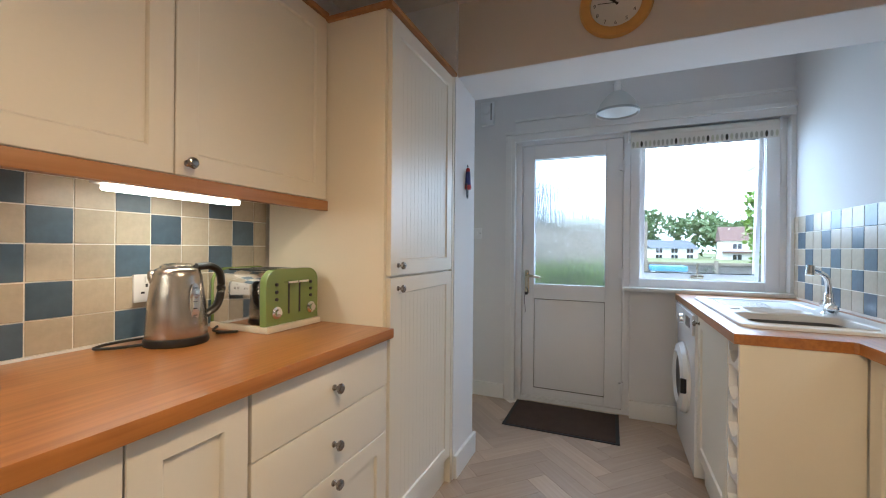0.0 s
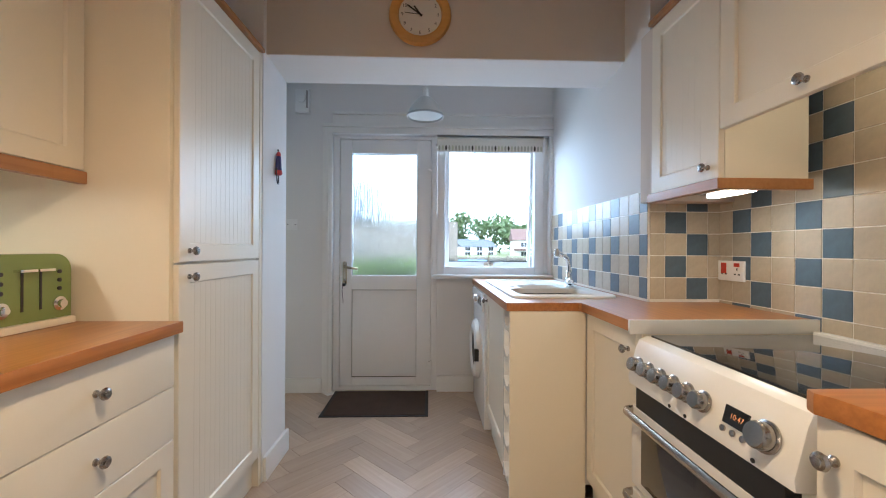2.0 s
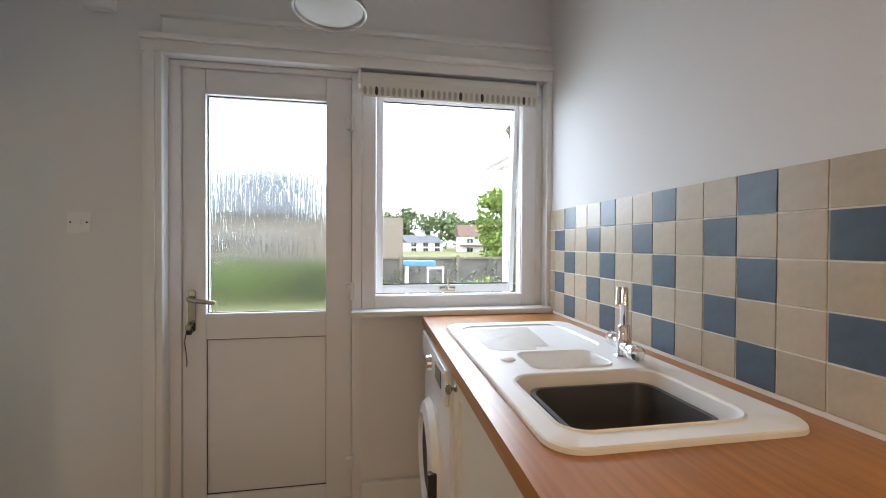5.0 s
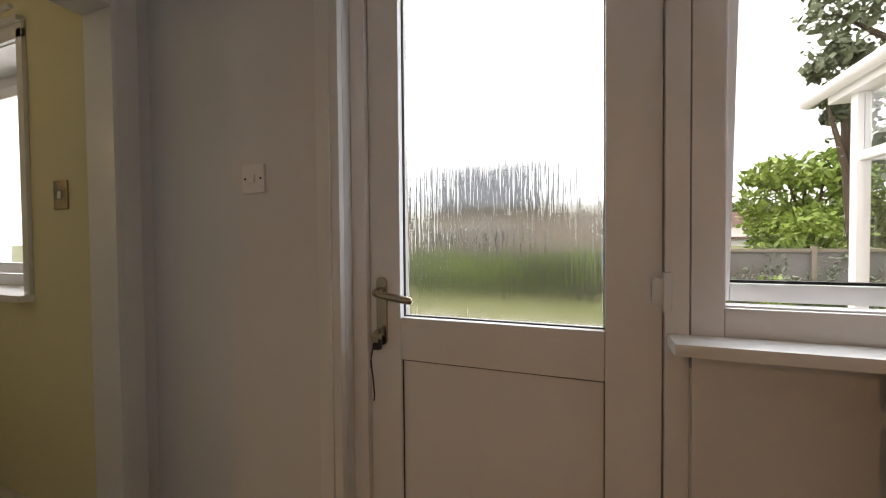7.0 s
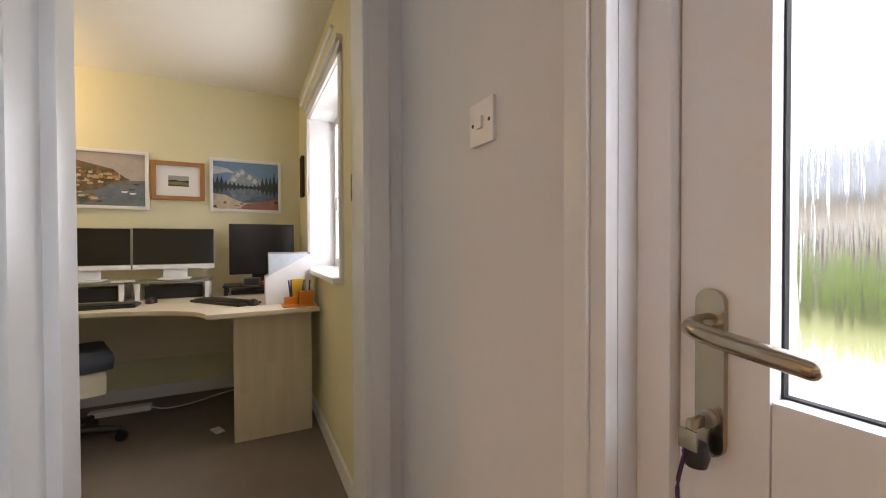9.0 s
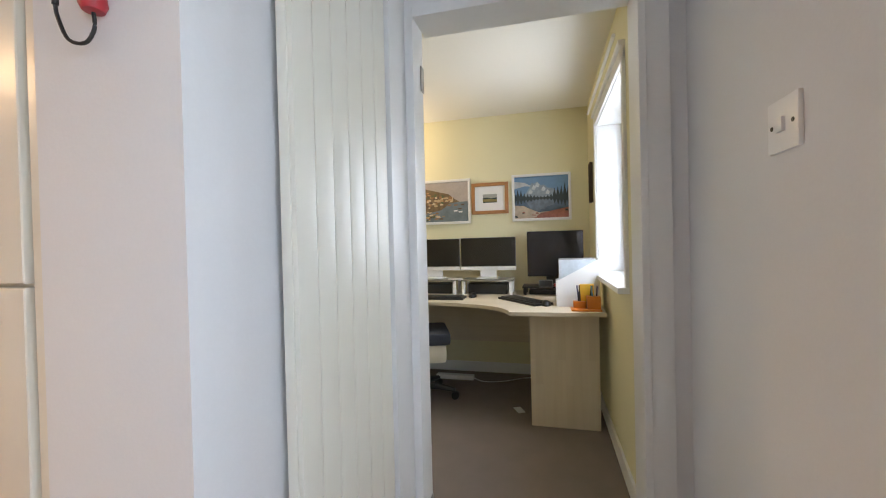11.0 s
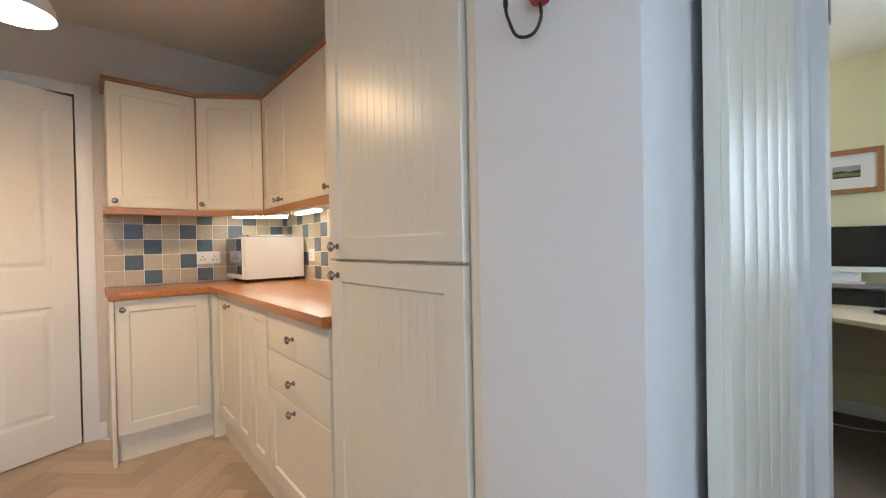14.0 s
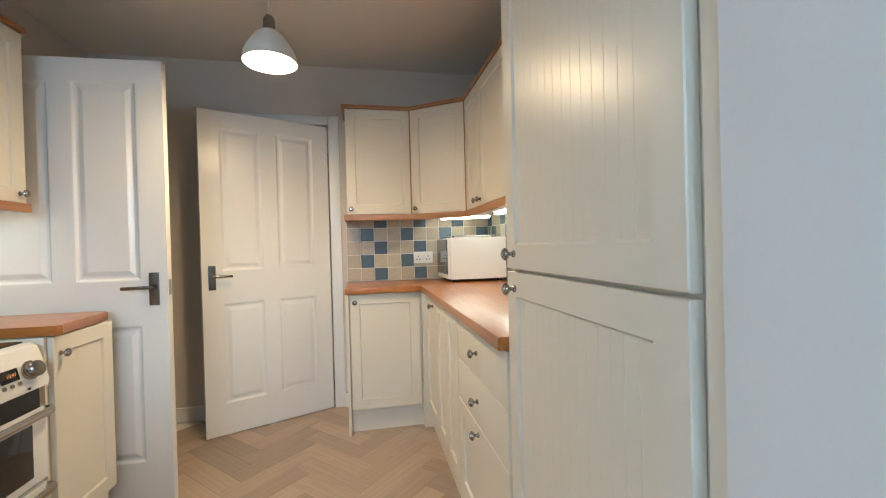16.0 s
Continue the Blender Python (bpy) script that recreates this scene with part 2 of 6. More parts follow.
M_TUBE = glow("strip_light_glow", (1.0, 0.84, 0.60), 14)
M_DISPLAY = glow("amber_display", (1.0, 0.42, 0.14), 0.16)
M_RED = node_mat("red_switch", (0.45, 0.03, 0.015), 0.4, var=0.05, bump=0)
M_GREYM = node_mat("grey_metal", (0.35, 0.35, 0.34), 0.4, 1.0, var=0.05, bump=0.05)
M_LEVER = node_mat("dark_satin_nickel", (0.19, 0.18, 0.17), 0.26, 1.0, var=0.05, scale=20, fine=200, bump=0.03)

# ---- building helpers ----


def box(bm, x0, x1, y0, y1, z0, z1, bevel=0.0, seg=2):
    r = bmesh.ops.create_cube(bm, size=1.0)
    vs = r["verts"]
    bmesh.ops.scale(bm, verts=vs, vec=(x1 - x0, y1 - y0, z1 - z0))
    bmesh.ops.translate(bm, verts=vs, vec=((x0 + x1) / 2, (y0 + y1) / 2, (z0 + z1) / 2))
    if bevel:
        es = {e for v in vs for e in v.link_edges}
        bmesh.ops.bevel(bm, geom=list(es), offset=bevel, segments=seg, profile=0.7, affect="EDGES")
    return bm


def boxes(*rows, bevel=0.0):
    bm = bmesh.new()
    for r in rows:
        box(bm, *r, bevel=bevel)
    return bm


def lathe(profile, steps=28, bm=None):
    """Turns (radius, height) rows round the z axis."""
    bm = bm or bmesh.new()
    rings = []
    for r, z in profile:
        if r < 1e-5:
            rings.append([bm.verts.new((0, 0, z))])
        else:
            rings.append([bm.verts.new((r * math.cos(2 * math.pi * k / steps), r * math.sin(2 * math.pi * k / steps), z)) for k in range(steps)])
    for a, b in zip(rings, rings[1:]):
        for k in range(steps):
            q = [a[k % len(a)], a[(k + 1) % len(a)], b[(k + 1) % len(b)], b[k % len(b)]]
            q = [v for i, v in enumerate(q) if v not in q[:i]]
            if len(q) > 2:
                bm.faces.new(q)
    bmesh.ops.recalc_face_normals(bm, faces=bm.faces)
    return bm


def tube(points, radius, steps=10, bm=None, flat=1.0):
    """A round bar along a line of points."""
    bm = bm or bmesh.new()
    pts = [Vector(p) for p in points]
    rings, up = [], Vector((0.0123, 0.0321, 1)).normalized()
    for i, p in enumerate(pts):
        d = (pts[min(i + 1, len(pts) - 1)] - pts[max(i - 1, 0)]).normalized()
        a = d.cross(up)
        if a.length < 0.05:
            a = d.cross(Vector((1, 0.02, 0)))
        a.normalize()
        b = d.cross(a).normalized()
        r = radius[i] if isinstance(radius, (list, tuple)) else radius
        rings.append([bm.verts.new(p + r * (math.cos(2 * math.pi * k / steps) * a * flat + math.sin(2 * math.pi * k / steps) * b)) for k in range(steps)])
    for a, b in zip(rings, rings[1:]):
        for k in range(steps):
            bm.faces.new((a[k], a[(k + 1) % steps], b[(k + 1) % steps], b[k]))
    bm.faces.new(rings[0])
    bm.faces.new(rings[-1][::-1])
    bmesh.ops.recalc_face_normals(bm, faces=bm.faces)
    return bm


def arc(points, n=6):
    """A smooth line through the points (Catmull-Rom)."""
    p = [Vector(q) for q in points]
    p = [2 * p[0] - p[1]] + p + [2 * p[-1] - p[-2]]
    out = []
    for i in range(1, len(p) - 2):
        for k in range(n):
            t = k / n
            out.append(0.5 * (2 * p[i] + (p[i + 1] - p[i - 1]) * t + (2 * p[i - 1] - 5 * p[i] + 4 * p[i + 1] - p[i + 2]) * t * t + (3 * p[i] - p[i - 1] - 3 * p[i + 1] + p[i + 2]) * t ** 3))
    return out + [p[-2]]


def extrude_outline(outline, z0, z1, bm=None, bevel=0.0):
    """A flat plate of that outline (x, y), from z0 to z1."""
    bm = bm or bmesh.new()
    lo, hi = [bm.verts.new((x, y, z0)) for x, y in outline], [bm.verts.new((x, y, z1)) for x, y in outline]
    n = len(outline)
    bm.faces.new(lo[::-1])
    top = bm.faces.new(hi)
    for k in range(n):
        bm.faces.new((lo[k], lo[(k + 1) % n], hi[(k + 1) % n], hi[k]))
    bmesh.ops.recalc_face_normals(bm, faces=bm.faces)
    if bevel:
        bmesh.ops.bevel(bm, geom=list(dict.fromkeys(e for f in bm.faces if len(f.verts) == n for e in f.edges)), offset=bevel, segments=2, profile=0.7, affect="EDGES")
    return bm


def moved(bm, m):
    bmesh.ops.transform(bm, matrix=m, verts=bm.verts)
    return bm


def mesh_of(name, bm, mat, smooth=False):
    me = bpy.data.meshes.new(name)
    bm.to_mesh(me)
    bm.free()
    for m in mat if isinstance(mat, (list, tuple)) else (mat,):
        me.materials.append(m)
    if smooth:
        me.polygons.foreach_set("use_smooth", [True] * len(me.polygons))
        me.set_sharp_from_angle(angle=radians(38))
    return me


def part(name, bm, mat, parent, label="", smooth=True, m=None):
    ob = new(name, mesh_of(name, bm, mat, smooth))
    ob.parent = parent
    if m is not None:
        ob.matrix_basis = m
    if label:
        ob["label"] = label
    return ob


def share(name, me, parent, m):
    """One more piece on a mesh that is already there."""
    ob = new(name, me)
    ob.parent = parent
    ob.matrix_basis = m
    return ob


def thing(name, m, label, category, group="", kind=""):
    ob = new(name)
    ob.empty_display_size = 0.05
    ob.matrix_basis = m
    return tagged(ob, label, category, group, kind)


def single(name, bm, mat, label, category, kind="", m=None, smooth=True, group=""):
    ob = new(name, mesh_of(name, bm, mat, smooth))
    if m is not None:
        ob.matrix_basis = m
    return tagged(ob, label, category, group, kind)


def structure(name, bm, mat, label, category, smooth=False):
    return single(name, bm, mat, label, category, "structure", smooth=smooth)


def rrect(x0, x1, y0, y1, r, n=5):
    out = []
    for cx, cy, a in ((x1 - r, y1 - r, 0), (x0 + r, y1 - r, 90), (x0 + r, y0 + r, 180), (x1 - r, y0 + r, 270)):
        out += [(cx + r * math.cos(radians(a + 90 * k / n)), cy + r * math.sin(radians(a + 90 * k / n))) for k in range(n + 1)]
    return out

# ---- the place: walls, floors, ceilings ----
# Kitchen x -1.36..1.355, y -0.61..2.07; utility x -1.5..1.03, y 2.37..3.25; study x -3.78..-1.6, y 0.9..3.22.
H_K, H_S = 2.47, 2.26
WX, EX, SY, NY = -1.36, 1.355, -0.61, 3.25
structure("floor_base", boxes((-1.60, 1.7, -0.9, 3.40, -0.12, -0.004)), M_GROUT, "dark bed under the plank floor", "floor")
structure("study_carpet_floor", boxes((-4.0, -1.60, 0.7, 3.24, -0.12, 0.002)), M_CARPET, "taupe cut-pile carpet in the study", "carpet")
structure("wall_west", boxes((-1.50, WX, -0.75, 2.03, -0.1, H_K)), M_WALL_K, "painted kitchen wall behind the long worktop", "wall")
structure("wall_south", boxes((-1.50, -0.150, -0.75, SY, -0.1, H_K), (0.655, 1.50, -0.75, SY, -0.1, H_K), (-0.150, 0.655, -0.75, SY, 2.05, H_K)), M_WALL_K, "painted kitchen wall with a doorway", "wall")
structure("wall_east", boxes((EX, 1.50, -0.61, -0.53, -0.1, H_K), (EX, 1.50, 0.29, 1.83, -0.1, H_K), (EX, 1.50, -0.53, 0.29, 2.05, H_K)), M_WALL_K, "painted kitchen wall with a doorway", "wall")
structure("wall_nib", boxes((1.03, 1.50, 1.83, 3.50, -0.1, H_K)), M_WALL_U, "white wall of the utility room ending in a nib", "wall")
structure("wall_stub", boxes((-1.60, -0.758, 2.03, 2.339, -0.1, H_K)), M_WALL_U, "white wall end between the tall cupboard and the utility room", "wall")
structure("beam", moved(extrude_outline([(2.07, 2.089), (2.339, 2.065), (2.339, H_K), (2.07, H_K)], -0.758, 1.03), Matrix(((0, 0, 1, 0), (1, 0, 0, 0), (0, 1, 0, 0), (0, 0, 0, 1)))), M_WALL_U, "white plastered beam across the opening", "beam")
single("beam_facing", boxes((-1.36, 1.03, 2.064, 2.07, 2.0915, H_K)), M_WALL_K, "taupe painted face of the beam", "beam", "structure", smooth=False)
structure("wall_north", boxes((-1.60, -0.72, NY, 3.50, -0.1, H_K), (-0.72, 1.03, NY, 3.50, 2.042, H_K), (0.106, 1.03, 3.28, 3.50, -0.1, 0.86), (-0.72, 0.106, 3.38, 3.50, -0.4, -0.001)), M_WALL_U, "white outer wall with the back door and window", "wall")
structure("wall_partition", boxes((-1.60, -1.50, 2.339, 2.44, -0.1, H_K), (-1.60, -1.50, 3.145, 3.25, -0.1, H_K), (-1.60, -1.50, 2.44, 3.145, 1.90, H_K)), M_WALL_U, "white partition with the study doorway", "wall")
structure("wall_study_north", boxes((-3.95, -3.22, 3.22, 3.47, -0.1, H_S), (-2.21, -1.60, 3.22, 3.47, -0.1, H_S), (-3.22, -2.21, 3.22, 3.47, -0.1, 0.93), (-3.22, -2.21, 3.22, 3.47, 1.94, H_S)), M_WALL_S, "pale yellow study wall with a window", "wall")
structure("wall_study_west", boxes((-3.95, -3.78, 0.7, 3.22, -0.1, H_S)), M_WALL_S, "pale yellow study wall hung with pictures", "wall")
structure("wall_study_south", boxes((-3.78, -1.62, 0.70, 0.85, -0.1, H_S)), M_WALL_S, "pale yellow study wall", "wall")
structure("wall_study_east", boxes((-1.66, -1.602, 0.85, 2.435, -0.1, H_S), (-1.66, -1.602, 3.165, 3.22, -0.1, H_S), (-1.66, -1.602, 2.435, 3.165, 1.90, H_S)), M_WALL_S, "pale yellow study wall beside the door", "wall")
structure("ceiling_kitchen", boxes((-1.6, 1.5, -0.75, 3.5, H_K, H_K + 0.1)), M_CEIL, "painted ceiling over kitchen and utility room", "ceiling")
structure("ceiling_study", boxes((-3.95, -1.602, 0.7, 3.47, H_S, H_S + 0.1)), M_CEIL_S, "cream painted study ceiling", "ceiling")
structure("hall_wall_south", boxes((-0.6, 1.1, -1.9, -1.8, -0.1, H_K), (-0.6, -0.5, -1.8, -0.75, -0.1, H_K), (1.0, 1.1, -1.8, -0.75, -0.1, H_K), (-0.6, 1.1, -1.9, -0.75, H_K, H_K + 0.1), (-0.6, 1.1, -1.9, -0.75, -0.12, 0)), M_WALL_K, "plain hall wall beyond the doorway", "wall")
structure("hall_wall_east", boxes((2.5, 2.6, -0.8, 0.6, -0.1, H_K), (1.5, 2.6, -0.9, -0.8, -0.1, H_K), (1.5, 2.6, 0.5, 0.6, -0.1, H_K), (1.5, 2.6, -0.9, 0.6, H_K, H_K + 0.1), (1.5, 2.6, -0.9, 0.6, -0.12, 0)), M_WALL_K, "plain cupboard wall beyond the doorway", "wall")


def skirting(name, x0, y0, x1, y1, out, h=0.10, t=0.015):
    """A board from one point to the other along a wall, its face towards out, with a rounded top."""
    dx, dy = out
    bm = bmesh.new()
    xa, xb, ya, yb = min(x0, x1), max(x0, x1), min(y0, y1), max(y0, y1)
    if dx:
        xa, xb = (xa, xa + t) if dx > 0 else (xa - t, xa)
    else:
        ya, yb = (ya, ya + t) if dy > 0 else (ya - t, ya)
    box(bm, xa, xb, ya, yb, 0, h, bevel=0.006)
    return structure(name, bm, M_TRIM, "white painted skirting board", "skirting", True)


skirting("baseboard_1", -1.50, NY, -0.80, NY, (0, -1), 0.115, 0.02)
skirting("baseboard_2", 0.108, 3.262, 0.40, 3.262, (0, -1), 0.125, 0.024)
skirting("baseboard_3", -0.758, 2.04, -0.758, 2.355, (1, 0), 0.12, 0.018)
skirting("baseboard_4", 0.70, SY, EX, SY, (0, 1))
skirting("baseboard_5", -0.26, SY, -0.215, SY, (0, 1))
skirting("baseboard_6", -3.78, 3.22, -1.66, 3.22, (0, -1), 0.09)
skirting("baseboard_7", -3.78, 0.85, -3.78, 3.22, (1, 0), 0.09)


def moulded(name, rows, label, category):
    """A moulding of several stepped strips."""
    bm = bmesh.new()
    for r in rows:
        box(bm, *r, bevel=0.004)
    return structure(name, bm, M_TRIM, label, category, True)


moulded("trim_architrave", [(-0.795, -0.72, 3.228, NY, 0, 2.06), (-0.78, -0.745, 3.220, 3.228, 0, 2.055)], "white moulded architrave beside the back door", "architrave")
moulded("trim_header", [(-0.795, 1.03, 3.222, NY, 2.04, 2.09), (-0.795, 1.03, 3.205, NY, 2.09, 2.115), (-0.72, 1.03, 3.232, NY, 2.115, 2.19), (-0.72, 1.03, 3.214, NY, 2.19, 2.21)], "white moulded header board over door and window", "moulding")
moulded("trim_window_reveal", [(0.971, 1.03, 3.290, 3.50, 0.885, 2.04), (1.004, 1.03, 3.225, 3.290, 0.933, 2.04)], "white board beside the window", "moulding")

# ---- back door and window ----
door = thing("door_1", pose(0, 0, 0), "white upvc back door with an obscure glass pane, closed", "door", kind="structure")
bm = boxes((-0.72, -0.674, 3.285, 3.37, 0.0, 2.04), (0.060, 0.106, 3.285, 3.37, 0.0, 2.04), (-0.674, 0.060, 3.285, 3.37, 2.015, 2.04), (-0.674, 0.060, 3.285, 3.37, 0.0, 0.032), (-0.70, -0.65, 3.361, 3.38, 0, 2.04), (0.035, 0.09, 3.361, 3.38, 0, 2.04), (-0.65, 0.035, 3.361, 3.38, 1.97, 2.04), (-0.65, 0.035, 3.361, 3.38, 0, 0.06), bevel=0.004)
part("door_frame", bm, M_UPVC, door)
bm = boxes((-0.672, -0.577, 3.30, 3.36, 0.035, 2.013), (-0.058, 0.058, 3.30, 3.36, 0.035, 2.013), (-0.577, -0.058, 3.30, 3.36, 1.902, 2.013), (-0.577, -0.058, 3.30, 3.36, 0.805, 0.922), (-0.577, -0.058, 3.30, 3.36, 0.035, 0.10), bevel=0.006)
leaf = part("door_leaf", bm, M_UPVC, door)
part("lower_panel", boxes((-0.584, -0.051, 3.314, 3.345, 0.09, 0.815), bevel=0.003), M_UPVC, door)
bm = boxes((-0.582, -0.5745, 3.321, 3.33, 0.918, 1.906), (-0.0605, -0.053, 3.321, 3.33, 0.918, 1.906), (-0.5745, -0.0605, 3.321, 3.33, 1.8995, 1.906), (-0.5745, -0.0605, 3.321, 3.33, 0.918, 0.9245))
for r in ((-0.579, -0.575, 0.10, 0.805), (-0.060, -0.056, 0.10, 0.805), (-0.575, -0.060, 0.801, 0.805), (-0.575, -0.060, 0.10, 0.104)):
    box(bm, r[0], r[1], 3.310, 3.32, r[2], r[3])
part("gasket", bm, M_RUBBER, door, "thin black rubber gasket")
pane = part("pane", boxes((-0.582, -0.053, 3.332, 3.340, 0.912, 1.910)), M_RAIN, door, "obscure rain-pattern glass pane")
pane.visible_shadow = False
handle = part("door_handle", moved(extrude_outline(rrect(-0.648, -0.616, 0.842, 1.032, 0.0155), -3.2995, -3.291, bevel=0.002), Matrix(((1, 0, 0, 0), (0, 0, -1, 0), (0, 1, 0, 0), (0, 0, 0, 1)))), M_BRASS, door, "satin lever handle with a key in the lock")
lever_line = arc([(-0.632, 3.292, 0.995), (-0.632, 3.262, 0.993), (-0.618, 3.250, 0.990), (-0.57, 3.248, 0.983), (-0.525, 3.252, 0.976)], 6)
bm = tube(list(lever_line) + [(-0.521, 3.2525, 0.9754), (-0.518, 3.2528, 0.975)], [0.0100] * len(lever_line) + [0.0082, 0.004], 14)
part("lever", bm, M_BRASS, handle)
bm = lathe([(0.0, 0), (0.0095, 0), (0.0095, 0.008), (0.0, 0.009)], 20)
part("lock_cylinder", moved(bm, pose(-0.632, 3.291, 0.885, 90, 0, 0)), M_GREYM, handle)
keys = thing("key_bunch", pose(-0.632, 3.268, 0.885), "door keys on a black cord hanging from the lock", "keys")
part("key", boxes((-0.003, 0.003, -0.014, 0.012, -0.006, 0.006), (-0.010, 0.010, -0.016, -0.013, -0.026, -0.004), bevel=0.001), M_BRASS, keys)
part("key_fob", lathe([(0.0, -0.05), (0.011, -0.047), (0.014, -0.035), (0.011, -0.022), (0.0, -0.019)], 14), M_BLACK, keys)
part("cord", tube(arc([(-0.004, -0.012, -0.03), (-0.012, -0.014, -0.075), (-0.008, -0.012, -0.12), (-0.004, -0.012, -0.17), (-0.006, -0.012, -0.185)], 5), 0.0022, 6), node_mat("purple_cord", (0.07, 0.03, 0.09), 0.8), keys)
for z in (0.20, 1.02, 1.80):
    bm = boxes((0.036, 0.072, 3.268, 3.300, z - 0.028, z + 0.028), bevel=0.004)
    box(bm, 0.054, 0.070, 3.260, 3.280, z - 0.042, z + 0.042, bevel=0.005)
    part("hinge", bm, M_UPVC, door, "white plastic flag hinge")

win = thing("window_1", pose(0, 0, 0), "white upvc window, top-hung sash slightly open", "window", kind="structure")
bm = boxes((0.108, 0.168, 3.285, 3.37, 0.86, 2.04), (0.897, 0.970, 3.285, 3.37, 0.86, 2.04), (0.168, 0.897, 3.285, 3.37, 1.975, 2.04), (0.168, 0.897, 3.285, 3.37, 0.86, 0.990), bevel=0.005)
for r in ((0.160, 0.172, 0.984, 1.981), (0.893, 0.905, 0.984, 1.981), (0.172, 0.893, 1.969, 1.981), (0.172, 0.893, 0.984, 0.994)):
    box(bm, r[0], r[1], 3.296, 3.315, r[2], r[3], bevel=0.003)
part("window_frame", bm, M_UPVC, win)
SASH = pose(0.539, 3.345, 1.985, 4.5, 0, 0)
bm = boxes((-0.366, -0.332, -0.02, 0.035, -0.998, 0.0), (0.332, 0.356, -0.02, 0.035, -0.998, 0.0), (-0.332, 0.332, -0.02, 0.035, -0.05, 0.0), (-0.332, 0.332, -0.02, 0.035, -0.998, -0.957), bevel=0.006)
sash = part("sash", bm, M_UPVC, win, "white opening sash", m=SASH)
pane = part("pane", boxes((-0.338, 0.338, 0.002, 0.008, -0.963, -0.044)), M_GLASS, sash)
pane.visible_shadow = False
bm = boxes((-0.332, 0.332, -0.008, 0.0, -0.055, -0.05), (-0.332, 0.332, -0.008, 0.0, -0.957, -0.951), (-0.335, -0.332, -0.008, 0, -0.957, -0.05), (0.332, 0.335, -0.008, 0, -0.957, -0.05))
part("gasket", bm, M_RUBBER, sash)
bm = boxes((-0.04, 0.04, -0.034, -0.02, -0.992, -0.968), bevel=0.004)
tube(arc([(0, -0.034, -0.98), (0.0, -0.05, -0.965), (-0.004, -0.052, -0.915), (0, -0.05, -0.875)], 4), 0.006, 8, bm)
part("window_catch", bm, M_BRASS, sash, "brass window catch")
bm = boxes((0.063, 1.03, 3.190, 3.285, 0.906, 0.932), bevel=0.008)
part("window_sill", bm, M_TRIM, win, "white painted sill board")
part("trickle_vent", boxes((0.32, 0.73, 3.272, 3.287, 1.982, 2.006), bevel=0.004), M_UPVC, win, "slim white trickle vent")
structure("wall_under_window", boxes((0.108, 1.03, 3.270, 3.28, 0.10, 0.905), (0.106, 0.151, 3.262, 3.270, 0.10, 0.905), (0.151, 0.40, 3.262, 3.270, 0.838, 0.905)), M_WALL_U, "white boarded panel under the window", "wall")

blind = thing("roller_blind", pose(0.525, 3.24, 1.973), "rolled-up roller blind with a leaf-print border", "blind")
part("roll", moved(lathe([(0, -0.42), (0.031, -0.42), (0.031, 0.42), (0, 0.42)], 24), pose(0, 0.006, 0.024, 0, 90, 0)), node_mat("cream_blind_fabric", (0.74, 0.72, 0.67), 0.8, fine=300, bump=0.2), blind)
part("valance", boxes((-0.42, 0.42, -0.024, -0.021, -0.065, 0.012)), bpy.data.materials["cream_blind_fabric"], blind)
for x in (-0.434, 0.421):
    part("bracket", boxes((x, x + 0.013, -0.025, 0.045, -0.01, 0.058), bevel=0.002), M_UPVC, blind)
random.seed(5)
shades = [node_mat("blind_leaf_grey", (0.42, 0.42, 0.36), 0.8), node_mat("blind_leaf_dark", (0.05, 0.05, 0.045), 0.8), node_mat("blind_leaf_olive", (0.55, 0.55, 0.42), 0.8)]
for k in range(32):
    x = -0.404 + k * 0.0261
    m = shades[1] if k in (2, 10, 17, 21, 29) else shades[random.choice((0, 2, 0))]
    bm = extrude_outline([(x + 0.008 * math.cos(a), -0.038 + 0.021 * math.sin(a)) for a in [i * math.pi / 5 for i in range(10)]], 0, 0.0012)
    part("leaf_print", moved(bm, pose(0, -0.0242, 0, 90, 0, 0)), m, blind)

# ---- kitchen cupboards ----
FACE_E, FACE_W, FACE_N = 90, -90, 180  # turn of a unit so that its front looks east, west, north


def door_front(w, h, rail=0.062, t=0.019):
    """The frame of a cupboard door, its face towards -y: one ring with a chamfered inner edge."""
    bm = bmesh.new()
    g, c = 0.0018, 0.007
    rows = ((g, 0.0, t), (g, 0.0, 0.002), (g + 0.002, 0.0, 0.0), (g, rail - 0.002, 0.0), (g, rail, 0.002), (g, rail + c * 0.5, c), (g, rail + c * 0.5, t))
    rings = []
    for a, d, y in rows:
        o = a + d
        rings.append([bm.verts.new(p) for p in ((o, y, o), (w - o, y, o), (w - o, y, h - o), (o, y, h - o))])
    for a, b in zip(rings, rings[1:] + rings[:1]):
        for k in range(4):
            bm.faces.new((a[k], a[(k + 1) % 4], b[(k + 1) % 4], b[k]))
    bmesh.ops.recalc_face_normals(bm, faces=bm.faces)
    return bm


